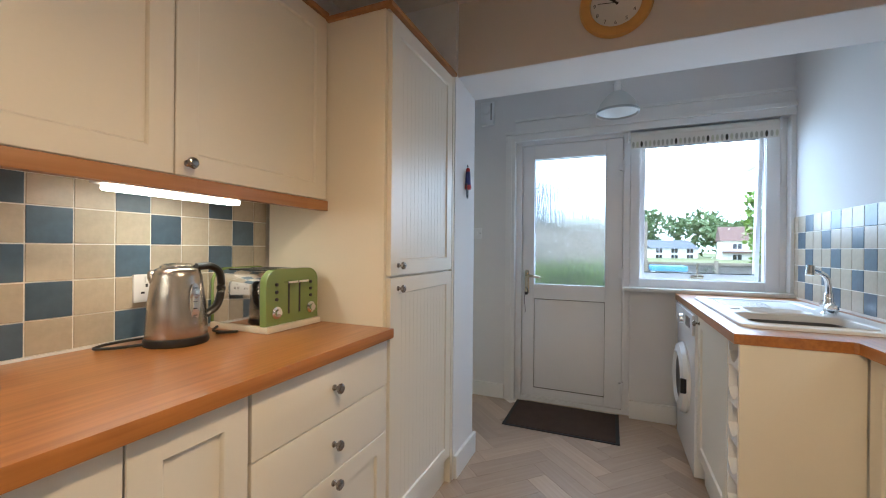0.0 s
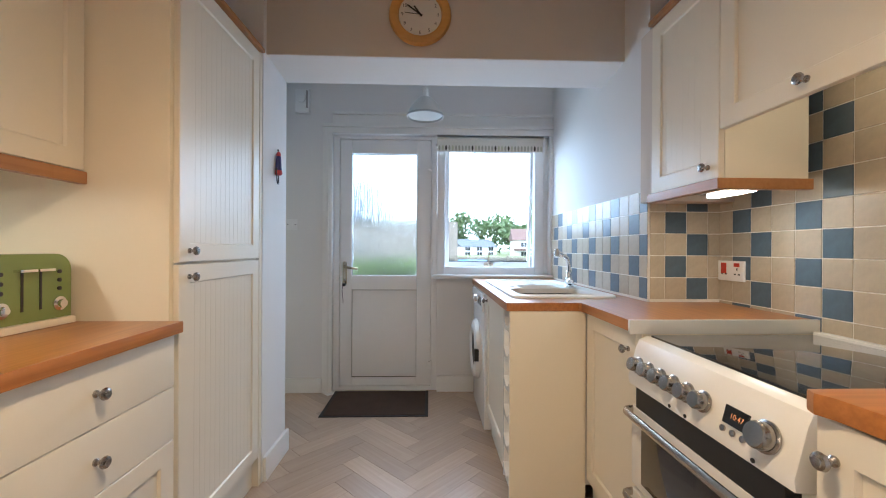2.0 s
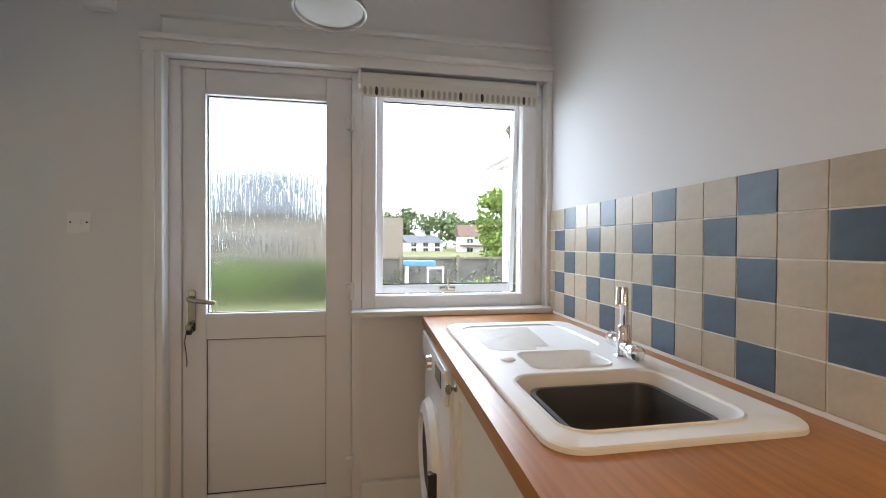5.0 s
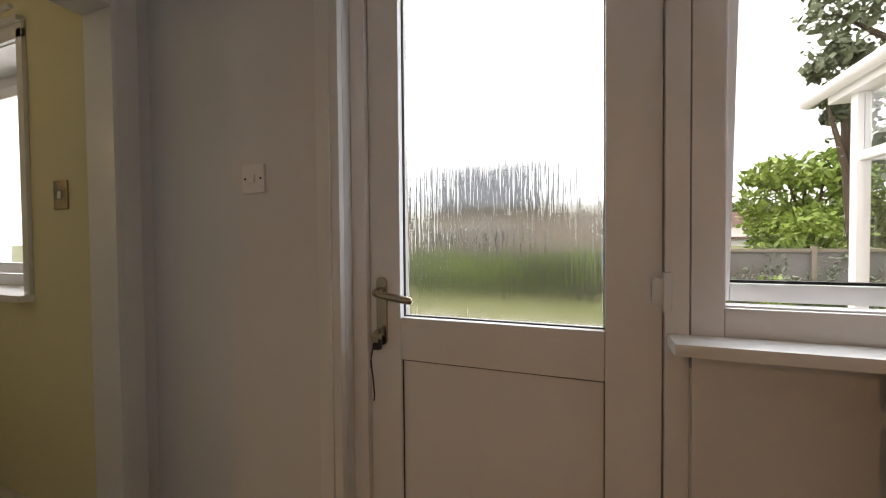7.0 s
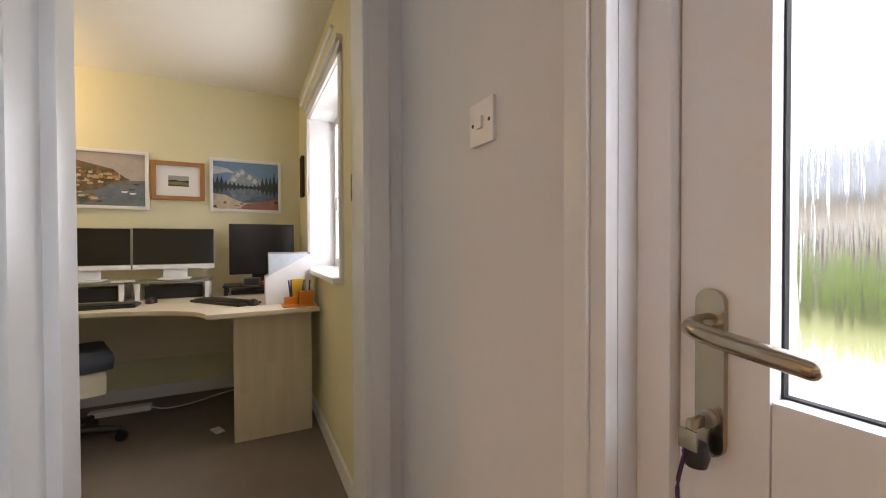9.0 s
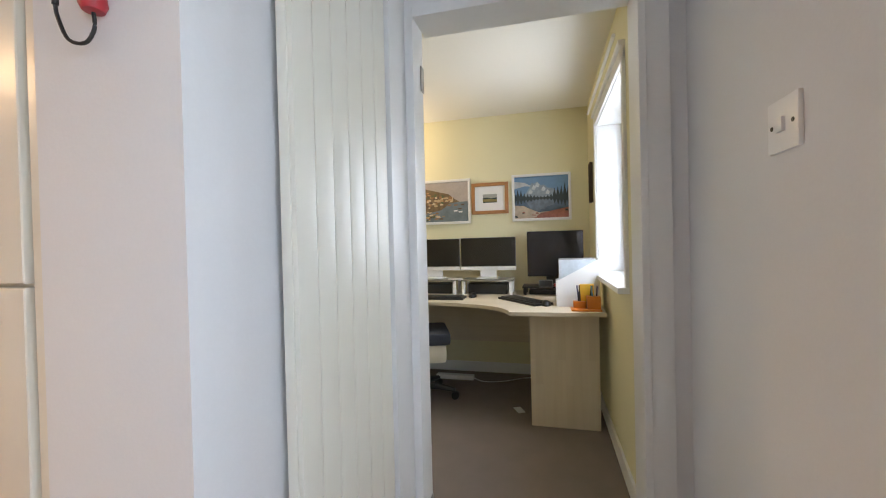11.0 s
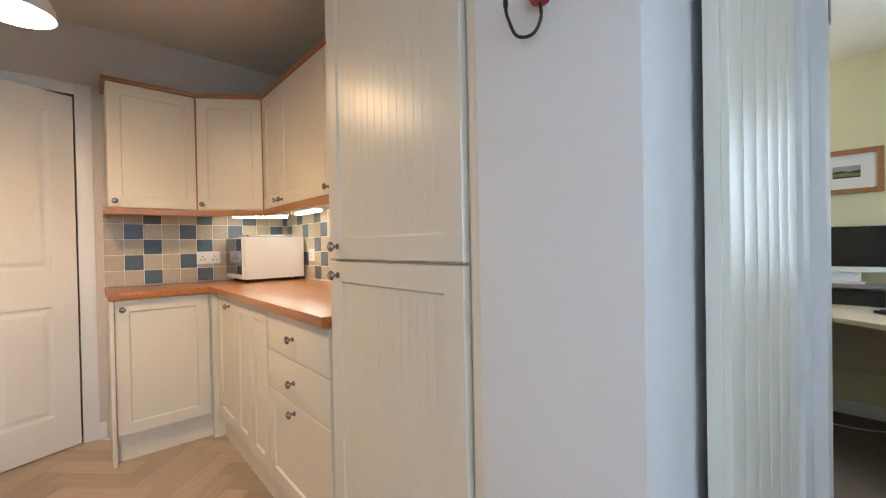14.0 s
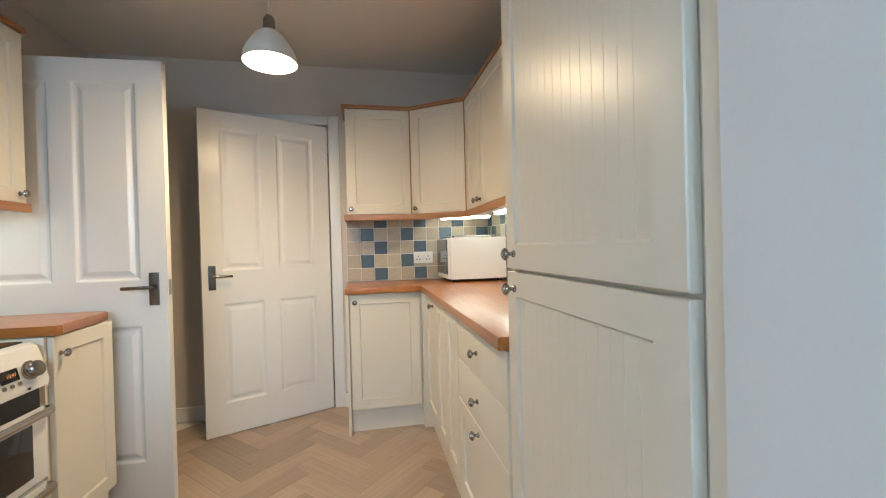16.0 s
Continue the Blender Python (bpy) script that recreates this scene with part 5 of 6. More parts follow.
p = part("pane", boxes((0.04, 0.046, 2.18, 3.06, 1.82, 2.28)), M_GLASS, con)
p.visible_shadow = False
p = part("pane", boxes((0.04, 0.046, 0.35, 1.15, 1.82, 2.28)), M_GLASS, con)
p.visible_shadow = False
for y0, y1 in ((1.25, 2.08),):
    w = y1 - y0
    fl = part("fanlight", boxes((-0.02, 0.03, 0, 0.06, -0.47, 0), (-0.02, 0.03, w - 0.06, w, -0.47, 0), (-0.02, 0.03, 0.06, w - 0.06, -0.06, 0), (-0.02, 0.03, 0.06, w - 0.06, -0.47, -0.41), bevel=0.006), M_UPVC, con, "tilted-open fanlight", m=pose(0.03, y0, 2.29, 0, 22, 0))
    p = part("fanlight_pane", boxes((0.0, 0.006, 0.06, w - 0.06, -0.42, -0.06)), M_GLASS, fl)
    p.visible_shadow = False
part("eave", boxes((-0.05, 0.12, 0.1, 3.4, 2.30, 2.40), bevel=0.01), M_UPVC, con)
part("gutter", tube([(-0.09, 0.0, 2.41), (-0.09, 3.7, 2.41)], 0.055, 12), M_UPVC, con)
part("roof_sheet", moved(boxes((-0.1, 2.6, 0.0, 3.7, 0.0, 0.03)), pose(-0.02, 0, 2.42, 0, -14, 0)), M_OPAL, con)
part("end_frame", boxes((0.09, 3.0, 3.06, 3.14, 0.32, 0.4), (0.09, 3.0, 3.06, 3.14, 1.75, 1.82), (0.09, 3.0, 3.06, 3.14, 2.3, 2.4), (1.0, 1.08, 3.06, 3.14, 0.4, 2.3), (2.0, 2.08, 3.06, 3.14, 0.4, 2.3)), M_UPVC, con)
M_SLAT = node_mat("beige_blind_slat", (0.55, 0.47, 0.36), 0.6, var=0.06)
SL = mesh_of("blind_slat", boxes((-0.012, 0.012, 0, 0.78, -0.001, 0.001)), M_SLAT)
for y0 in (1.28, 2.22):
    for k in range(40):
        share("blind_slat", SL, con, pose(0.16, y0, 0.40 + k * 0.033, 0, 55, 0))
part("inner_wall", boxes((2.9, 3.0, 0.0, 3.1, 0.0, 2.6)), M_RENDER, con, smooth=False)

# ---- kitchen things ----
kettle = thing("kettle", pose(-1.206, 0.905, 0.905), "brushed steel cordless kettle with a black handle", "kettle")
part("base", lathe([(0, 0), (0.083, 0), (0.085, 0.006), (0.082, 0.02), (0.076, 0.024), (0, 0.024)], 36), M_BLACK, kettle)
part("body", lathe([(0, 0.024), (0.079, 0.024), (0.080, 0.04), (0.074, 0.12), (0.064, 0.20), (0.058, 0.218), (0.05, 0.224), (0, 0.224)], 40), M_STEEL, kettle)
part("lid", lathe([(0, 0.224), (0.044, 0.224), (0.044, 0.230), (0.034, 0.236), (0, 0.239)], 30), M_STEEL, kettle)
part("handle", tube(arc([(0.02, 0.045, 0.225), (0.028, 0.085, 0.226), (0.034, 0.112, 0.205), (0.035, 0.118, 0.15), (0.032, 0.105, 0.10), (0.026, 0.072, 0.075)], 6), 0.0115, 12, flat=1.3), M_BLACK, kettle)
part("spout", moved(lathe([(0.020, 0.0), (0.015, 0.022), (0.006, 0.034), (0, 0.036)], 14), pose(-0.022, -0.044, 0.186, 32, 0, -25)), M_STEEL, kettle)
bm = extrude_outline([(0.016 * math.cos(a) , 0.055 * math.sin(a)) for a in [i * math.pi / 10 for i in range(20)]], 0, 0.004, bevel=0.001)
wnd = part("water_window", moved(bm, pose(0.0725, 0.003, 0.125, 90, 0, 90)), M_CHROME, kettle, "oval water gauge")
for k in range(5):
    part("gauge_mark", boxes((0.0764, 0.0772, -0.003, 0.009, 0.085 + 0.02 * k, 0.0875 + 0.02 * k)), M_BLACK, wnd)
part("cable", tube(arc([(-0.02, -0.07, 0.008), (-0.06, -0.13, 0.006), (-0.10, -0.16, 0.006), (-0.125, -0.12, 0.006), (-0.12, -0.06, 0.007), (-0.10, 0.0, 0.008)], 6), 0.004, 8), M_BLACK, kettle)

toaster = thing("toaster", pose(-1.185, 1.222, 0.905), "sage green and chrome four-slice toaster", "toaster")
def loaf(x0, x1, w, z0, z1, r):
    """A body whose end outline has rounded shoulders, along x."""
    o = [(-w / 2, z0), (w / 2, z0)] + [(w / 2 - r + r * math.sin(a), z1 - r + r * math.cos(a)) for a in [math.pi / 2 - i * math.pi / 12 for i in range(7)]] + [(-w / 2 + r - r * math.sin(a), z1 - r + r * math.cos(a)) for a in [i * math.pi / 12 for i in range(7)]]
    bm = extrude_outline(o, x0, x1, bevel=0.006)
    return moved(bm, Matrix(((0, 0, 1, 0), (1, 0, 0, 0), (0, 1, 0, 0), (0, 0, 0, 1))))
part("base", boxes((-0.135, 0.14, -0.128, 0.13, 0.0, 0.022), bevel=0.006), M_CREAM, toaster)
part("body", loaf(-0.125, 0.10, 0.245, 0.024, 0.208, 0.05), M_CHROME, toaster)
face = part("front_panel", loaf(0.10, 0.13, 0.25, 0.022, 0.213, 0.05), M_GREEN, toaster, "sage green enamel end")
part("rear_panel", loaf(-0.135, -0.125, 0.25, 0.022, 0.213, 0.05), M_GREEN, toaster)
for y in (-0.072, -0.024, 0.024, 0.072):
    part("slot", boxes((-0.095, 0.085, y - 0.012, y + 0.012, 0.202, 0.2095)), M_BLACK, toaster)
for y in (-0.026, 0.026):
    part("lever_slot", boxes((0.1285, 0.1315, y - 0.0035, y + 0.0035, 0.055, 0.17)), M_BLACK, face)
    part("lever", boxes((0.131, 0.152, y - 0.024, y + 0.024, 0.163, 0.171), bevel=0.003), M_CHROME, face)
for y in (-0.082, 0.082):
    part("browning_dial", moved(lathe([(0, 0), (0.021, 0), (0.021, 0.005), (0.013, 0.008), (0.012, 0.016), (0, 0.017)], 22), pose(0.13, y, 0.065, 0, 90, 0)), M_CHROME, face)
    for z in (0.11, 0.135, 0.16):
        part("button", moved(lathe([(0, 0), (0.006, 0), (0.006, 0.004), (0, 0.005)], 12), pose(0.13, y, z, 0, 90, 0)), M_BLACK, face)
part("cable", tube(arc([(-0.10, -0.12, 0.01), (-0.06, -0.17, 0.005), (0.0, -0.165, 0.005), (0.03, -0.15, 0.006), (-0.02, -0.19, 0.005)], 6), 0.004, 8), M_BLACK, toaster)

mw = thing("microwave", pose(-0.945, -0.585, 0.905), "white microwave with a dark glass door", "microwave")
part("body", boxes((-0.39, 0.0, 0.0, 0.385, 0.02, 0.30), bevel=0.006), M_WHITEP, mw)
part("door", boxes((0.0, 0.018, 0.004, 0.381, 0.024, 0.296), bevel=0.004), M_WHITEP, mw)
part("door_glass", boxes((0.018, 0.022, 0.02, 0.378, 0.055, 0.288)), M_DARKGLASS, mw)
for x, y in ((-0.35, 0.04), (-0.04, 0.04), (-0.35, 0.35), (-0.04, 0.35)):
    part("foot", boxes((x - 0.015, x + 0.015, y - 0.015, y + 0.015, 0, 0.021)), M_RUBBER, mw)
tray = thing("wire_tray", pose(-1.14, -0.39, 1.2055), "thin wire cooling rack lying on the microwave", "wire rack")
for k in range(9):
    part("wire", tube([(-0.16 + 0.04 * k, -0.15, 0.012), (-0.16 + 0.04 * k, 0.15, 0.012)], 0.002, 6), M_GREYM, tray)
part("rim", tube(arc([(-0.17, -0.15, 0.012), (0.17, -0.15, 0.012), (0.17, 0.15, 0.012), (-0.17, 0.15, 0.012), (-0.17, -0.15, 0.012)], 1), 0.003, 6), M_GREYM, tray)
part("foot", boxes((-0.165, -0.155, -0.005, 0.005, 0, 0.012), (0.155, 0.165, -0.14, -0.13, 0, 0.012), (0.155, 0.165, 0.13, 0.14, 0, 0.012), bevel=0.001), M_BLACK, tray)


def socket(name, m, w, label, switches=0, red=False, holes=True):
    s = thing(name, m, label, "socket", "wall sockets")
    part("plate", boxes((-w / 2, w / 2, -0.009, 0.0, -0.043, 0.043), bevel=0.003), M_WHITEP, s)
    for k in range(2 if w > 0.1 else 1):
        cx = (-w / 4 + k * w / 2) if w > 0.1 else 0
        if holes:
            for dx, dz, hw, hh in ((0, 0.008, 0.003, 0.005), (-0.011, -0.014, 0.005, 0.003), (0.011, -0.014, 0.005, 0.003)):
                part("pin_hole", boxes((cx + dx - hw, cx + dx + hw, -0.0096, -0.009, dz - hh, dz + hh)), M_BLACK, s)
        part("rocker", boxes((cx - 0.006 - (0.008 if red else 0), cx + 0.006 + (0.008 if red else 0), -0.013, -0.009, 0.018 - (0.03 if red and k == 0 else 0), 0.034), bevel=0.001), M_RED if red else M_WHITEP, s)
    return s


socket("double_socket", pose(-1.353, 0.937, 1.062, 0, 0, 90), 0.146, "white double socket on the tiled wall")
socket("double_socket", pose(-1.353, -0.10, 1.075, 0, 0, 90), 0.086, "white single socket on the tiled wall")
socket("double_socket", pose(-0.82, -0.603, 1.07, 0, 0, 180), 0.146, "white double socket on the tiled wall")
socket("cooker_switch", pose(1.347, 1.745, 1.05, 0, 0, -90), 0.146, "white cooker switch plate with red rockers", red=True)

# pendant lamps
def pendant(name, m, drop, r, on, label):
    p = thing(name, m, label, "pendant lamp", "pendant lamps")
    part("ceiling_rose", moved(lathe([(0, 0), (0.04, 0), (0.038, -0.012), (0.02, -0.02), (0, -0.021)], 24), pose(0, 0, drop)), M_WHITEP, p)
    part("flex", tube([(0, 0, drop - 0.02), (0, 0, 0.19)], 0.0035, 8), M_WHITEP, p)
    part("lamp_holder", lathe([(0, 0.205), (0.017, 0.2), (0.024, 0.185), (0.025, 0.125), (0.03, 0.118), (0, 0.117)], 20), M_GREYM if on else M_WHITEP, p, "grey ribbed lamp holder" if on else "")
    shade_mat = M_SHADE if on else M_SHADE_BACKLIT
    part("shade", lathe([(0.026, 0.135), (0.04, 0.131), (0.062, 0.112), (r * 0.82, 0.066), (r * 0.96, 0.03), (r, 0.0), (r - 0.004, 0.0), (r * 0.96 - 0.004, 0.03), (r * 0.82 - 0.004, 0.063), (0.059, 0.108), (0.038, 0.127), (0.026, 0.13)], 40), shade_mat, p, "white dome shade")
    if on:
        part("bulb", lathe([(0, 0.056), (r * 0.4, 0.057), (r * 0.66, 0.060), (r * 0.55, 0.068), (0.02, 0.095), (0, 0.096)], 30), M_BULB, p, "glowing bulb disc")
    else:
        part("diffuser", lathe([(0, -0.006), (r * 0.5, -0.003), (r * 0.93, 0.01), (r * 0.9, 0.014), (0, 0.012)], 30), shade_mat, p)
        part("rim", lathe([(r - 0.001, 0.0), (r + 0.003, 0.002), (r + 0.003, 0.014), (r - 0.001, 0.016)], 40), M_GREYM, p)
    return p


pendant("kitchen_pendant", pose(-0.015, 0.56, 1.955), H_K - 1.955, 0.112, True, "white dome pendant lamp, switched on")
pendant("utility_pendant", pose(0.013, 2.80, 2.035), H_K - 2.035, 0.122, False, "white dome pendant lamp, switched off")

# clock on the beam
clock = thing("wall_clock", pose(-0.004, 2.063, 2.295), "round wooden wall clock with a white dial", "clock")
CT = pose(0, 0, 0, 90, 0, 0)
part("rim", moved(lathe([(0.105, 0), (0.152, 0), (0.155, 0.01), (0.148, 0.026), (0.128, 0.032), (0.110, 0.026), (0.105, 0.012)], 48), CT), wood_mat("golden_beech", (0.50, 0.24, 0.05), (0.66, 0.36, 0.09), "x", 0.35), clock, "golden beech rim")
dial = part("dial", moved(lathe([(0, 0.010), (0.108, 0.010), (0.108, 0.013), (0, 0.013)], 40), CT), node_mat("ivory_dial", (0.74, 0.70, 0.62), 0.5, var=0.03), clock)
for k in range(1, 13):
    c = bpy.data.curves.new("numeral", "FONT")
    c.body, c.size, c.align_x, c.align_y = str(k), 0.024, "CENTER", "CENTER"
    o = new("numeral_source", c)
    me = bpy.data.meshes.new_from_object(o.evaluated_get(bpy.context.evaluated_depsgraph_get()))
    bpy.data.objects.remove(o)
    me.materials.clear()
    me.materials.append(M_BLACK)
    a = radians(90 - 30 * k)
    share("numeral", me, dial, pose(0.088 * math.cos(a), -0.0138, 0.088 * math.sin(a), 90, 0, 0))
for nm, ang, ln, w in (("hour_hand", 90 + 36, 0.05, 0.004), ("minute_hand", 90 + 54, 0.078, 0.003), ("second_hand", 90 + 84, 0.075, 0.001)):
    part(nm, moved(boxes((-0.012, ln, -0.001, 0.001, -w, w)), pose(0, -0.0165, 0, 0, -ang, 0)), M_BLACK, clock)

# things in the utility room
mat_ = thing("doormat", pose(-0.325, 3.015, 0.0), "dark brown ribbed doormat with a black rubber edge", "doormat")
part("tread", boxes((-0.345, 0.345, -0.222, 0.222, 0.001, 0.010), bevel=0.002), M_MAT, mat_)
part("edge", boxes((-0.368, -0.345, -0.24, 0.24, 0.0, 0.006), (0.345, 0.368, -0.24, 0.24, 0, 0.006), (-0.345, 0.345, -0.24, -0.222, 0, 0.006), (-0.345, 0.345, 0.222, 0.24, 0, 0.006), bevel=0.001), M_RUBBER, mat_)
al = thing("alarm_box", pose(-0.95, 3.25, 2.29), "white alarm detector box high on the wall", "alarm")
part("body", boxes((-0.055, 0.055, -0.04, 0.0, -0.095, 0.09), bevel=0.01), M_UPVC, al)
part("sounder", moved(lathe([(0, 0), (0.036, 0), (0.034, 0.01), (0.02, 0.013), (0, 0.012)], 26), pose(-0.005, -0.04, 0.02, 90, 0, 0)), M_UPVC, al)
part("side_grille", boxes((0.03, 0.044, -0.043, -0.038, -0.06, 0.075), bevel=0.002), M_GREYM, al)
ls = thing("light_switch", pose(-1.038, 3.25, 1.322), "white single light switch on the wall", "switch")
part("plate", boxes((-0.043, 0.043, -0.008, 0, -0.043, 0.043), bevel=0.003), M_UPVC, ls)
part("rocker", boxes((-0.01, 0.01, -0.014, -0.008, -0.012, 0.012), bevel=0.002), M_UPVC, ls)
for x in (-0.03, 0.03):
    part("screw", moved(lathe([(0, 0), (0.004, 0), (0.0035, 0.001), (0, 0.0012)], 10), pose(x, -0.008, 0, 90, 0, 0)), M_BLACK, ls)
bs = thing("brass_switch", pose(-1.962, 3.22, 1.315), "brass light switch on the yellow wall", "switch")
part("plate", boxes((-0.043, 0.043, -0.006, 0, -0.055, 0.055), bevel=0.002), M_BRASS, bs)
part("rocker", boxes((-0.01, 0.01, -0.011, -0.006, -0.014, 0.014), bevel=0.002), M_WHITEP, bs)
hk = thing("wall_hook", pose(-0.758, 2.188, 1.560), "black wire hook with a blue and red novelty holder", "hook")
hk.scale = (0.92, 0.92, 0.92)
M_NAVY = node_mat("navy_ceramic", (0.02, 0.025, 0.14), 0.3, var=0.2, scale=20)
part("holder", lathe([(0, -0.035), (0.014, -0.035), (0.019, -0.02), (0.0165, 0.0), (0.014, 0.05), (0.0115, 0.07), (0, 0.072)], 16), M_NAVY, hk, m=pose(0.016, 0, 0))
part("red_foot", lathe([(0, -0.048), (0.016, -0.045), (0.021, -0.035), (0.019, -0.02), (0.0192, -0.019), (0, -0.018)], 16), node_mat("red_ceramic", (0.42, 0.03, 0.04), 0.3, var=0.1), hk, m=pose(0.016, 0, 0))
part("red_collar", lathe([(0, 0.062), (0.0128, 0.062), (0.0125, 0.076), (0.008, 0.084), (0, 0.086)], 16), bpy.data.materials["red_ceramic"], hk, m=pose(0.016, 0, 0))
part("wire", tube(arc([(0.016, 0.0, -0.045), (0.016, 0.001, -0.075), (0.02, -0.015, -0.098), (0.026, -0.045, -0.09), (0.03, -0.062, -0.05), (0.03, -0.066, -0.03)], 6), 0.0032, 8), M_BLACK, hk)
part("wire_tip", lathe([(0, -0.008), (0.005, -0.006), (0.005, 0.006), (0, 0.008)], 10), M_BLACK, hk, m=pose(0.03, -0.066, -0.024))
part("loop", tube(arc([(0.012, 0.006, 0.083), (0.014, 0.008, 0.096), (0.014, -0.004, 0.1), (0.012, -0.006, 0.088)], 4), 0.0022, 6), M_BLACK, hk)
wb = thing("washing_bowl", pose(0.68, 2.145, 0.772), "dark grey washing-up bowl in the sink", "washing-up bowl")
bm = bmesh.new()
rings = []
for s, z in ((0.80, 0.0), (0.82, 0.004), (0.97, 0.115), (1.03, 0.118), (1.03, 0.124), (0.96, 0.124), (0.80, 0.01), (0.02, 0.008)):
    rings.append([bm.verts.new((x * s, y * s, z)) for x, y in rrect(-0.155, 0.155, -0.118, 0.118, 0.04)])
bm.faces.new(rings[0][::-1])
for a, b in zip(rings, rings[1:]):
    for k in range(len(a)):
        bm.faces.new((a[k], a[(k + 1) % len(a)], b[(k + 1) % len(a)], b[k]))
part("bowl", bm, node_mat("dark_grey_plastic", (0.05, 0.047, 0.045), 0.35, var=0.1), wb)

# ---- study ----
desk = thing("corner_desk", pose(0, 0, 0), "pale maple corner desk with a curved front", "desk")
front = arc([(-2.66, 2.645, 0), (-2.72, 2.63, 0), (-2.83, 2.56, 0), (-2.92, 2.42, 0), (-2.98, 2.25, 0), (-3.02, 2.05, 0), (-3.03, 1.7, 0), (-3.03, 1.35, 0)], 4)
part("desktop", extrude_outline([(-3.765, 1.35), (-3.765, 3.195), (-2.68, 3.195)] + [(p.x, p.y) for p in front], 0.705, 0.73, bevel=0.003), M_DESK, desk)
part("end_panel", boxes((-2.815, -2.79, 2.76, 3.165, 0.0, 0.704), bevel=0.001), wood_mat("pale_maple_upright", (0.58, 0.49, 0.36), (0.72, 0.64, 0.50), "z", 0.4, 1.2, 0.1), desk, smooth=False)
part("side_panel", boxes((-3.70, -3.10, 1.38, 1.405, 0.0, 0.704)), M_DESK, desk, smooth=False)
part("modesty_panel", boxes((-3.70, -3.68, 1.41, 3.15, 0.30, 0.704)), M_DESK, desk, smooth=False)


def monitor(m, w, h, chin, label, mat=M_BLACK):
    mo = thing("monitor", m, label, "monitor", "monitors on the desk")
    part("casing", boxes((-0.03, 0.0, -w / 2, w / 2, 0, h), bevel=0.004), M_GREYM if chin else M_BLACK, mo)
    part("screen", boxes((0.0, 0.003, -w / 2 + 0.004, w / 2 - 0.004, chin + 0.004, h - 0.004)), M_SCREEN, mo)
    if chin:
        part("chin", boxes((0.0, 0.0035, -w / 2 + 0.001, w / 2 - 0.001, 0.001, chin)), M_UPVC, mo)
    part("stand", boxes((-0.035, -0.02, -0.07, 0.07, -0.062, 0.12), bevel=0.003), M_UPVC if chin else M_BLACK, mo)
    part("foot", boxes((-0.08, 0.06, -0.09, 0.09, -0.068, -0.060), bevel=0.002), M_UPVC if chin else M_BLACK, mo)
    return mo


monitor(pose(-3.6, 2.392, 0.918), 0.465, 0.275, 0.03, "slim white-chinned monitor, switched off, on a riser")
monitor(pose(-3.6, 1.92, 0.918), 0.465, 0.272, 0.03, "slim white-chinned monitor, switched off, on a riser")
monitor(pose(-3.58, 2.935, 0.865), 0.435, 0.365, 0.0, "large black monitor, switched off")


def riser(m, w, top, label, mats):
    r = thing("monitor_riser", m, label, "monitor stand", "monitor risers")
    part("shelf", boxes((-0.12, 0.12, -w / 2, w / 2, top - 0.012, top), bevel=0.003), mats[0], r)
    for y in (-w / 2 + 0.02, w / 2 - 0.02):
        for x in (-0.10, 0.10):
            part("leg", boxes((x - 0.012, x + 0.012, y - 0.012, y + 0.012, 0.0, top - 0.012), bevel=0.002), mats[1], r)
    part("tray", boxes((-0.10, 0.07, -w / 2 + 0.05, w / 2 - 0.05, 0.0, top - 0.035), bevel=0.006), M_BLACK, r, "black desk tray stored under the shelf")
    return r


riser(pose(-3.56, 2.40, 0.73), 0.42, 0.12, "grey glass monitor riser with white legs", (M_GREYM, M_UPVC))
riser(pose(-3.56, 1.93, 0.73), 0.44, 0.12, "grey glass monitor riser with white legs", (M_GREYM, M_UPVC))
riser(pose(-3.56, 2.89, 0.73), 0.42, 0.067, "low black monitor riser", (M_BLACK, M_BLACK))


def keyboard(m, w, label):
    k = thing("keyboard", m, label, "keyboard", "keyboards")
    part("body", boxes((-0.075, 0.075, -w / 2, w / 2, 0, 0.016), bevel=0.005), M_BLACK, k)
    for r in range(5):
        part("key_row", boxes((-0.058 + r * 0.024, -0.038 + r * 0.024, -w / 2 + 0.015, w / 2 - 0.015, 0.016, 0.022), bevel=0.002), M_BLACK, k)
    return k


keyboard(pose(-3.19, 2.05, 0.73, 0, 0, 0), 0.44, "black keyboard on the desk")
keyboard(pose(-3.09, 2.71, 0.73, 0, 0, -52), 0.44, "black keyboard lying at an angle on the desk")
for p in ((-3.30, 2.31, 0.73), (-2.93, 2.86, 0.73)):
    ms = thing("mouse", pose(*p), "black computer mouse on the desk", "mouse", "mice")
    part("body", lathe([(0, 0), (0.032, 0), (0.034, 0.008), (0.026, 0.026), (0.012, 0.034), (0, 0.035)], 20), M_BLACK, ms, m=Matrix.Diagonal((1.5, 0.95, 1, 1)))
pp = thing("paper_sheet", pose(-3.50, 2.13, 0.851, 0, 0, 12), "white paper sheet on the riser", "paper")
part("sheet", boxes((-0.07, 0.07, -0.06, 0.06, 0, 0.003)), M_UPVC, pp)
clk = thing("desk_clock", pose(-3.42, 2.86, 0.797), "small black radio clock on the riser", "desk clock")
part("body", boxes((-0.03, 0.03, -0.05, 0.05, 0, 0.055), bevel=0.008), M_BLACK, clk)
part("rim", boxes((0.029, 0.0325, -0.051, 0.051, 0.0, 0.004), (0.029, 0.0325, -0.051, 0.051, 0.052, 0.056), (0.029, 0.0325, -0.052, -0.048, 0, 0.056), (0.029, 0.0325, 0.048, 0.052, 0, 0.056)), M_GREYM, clk)
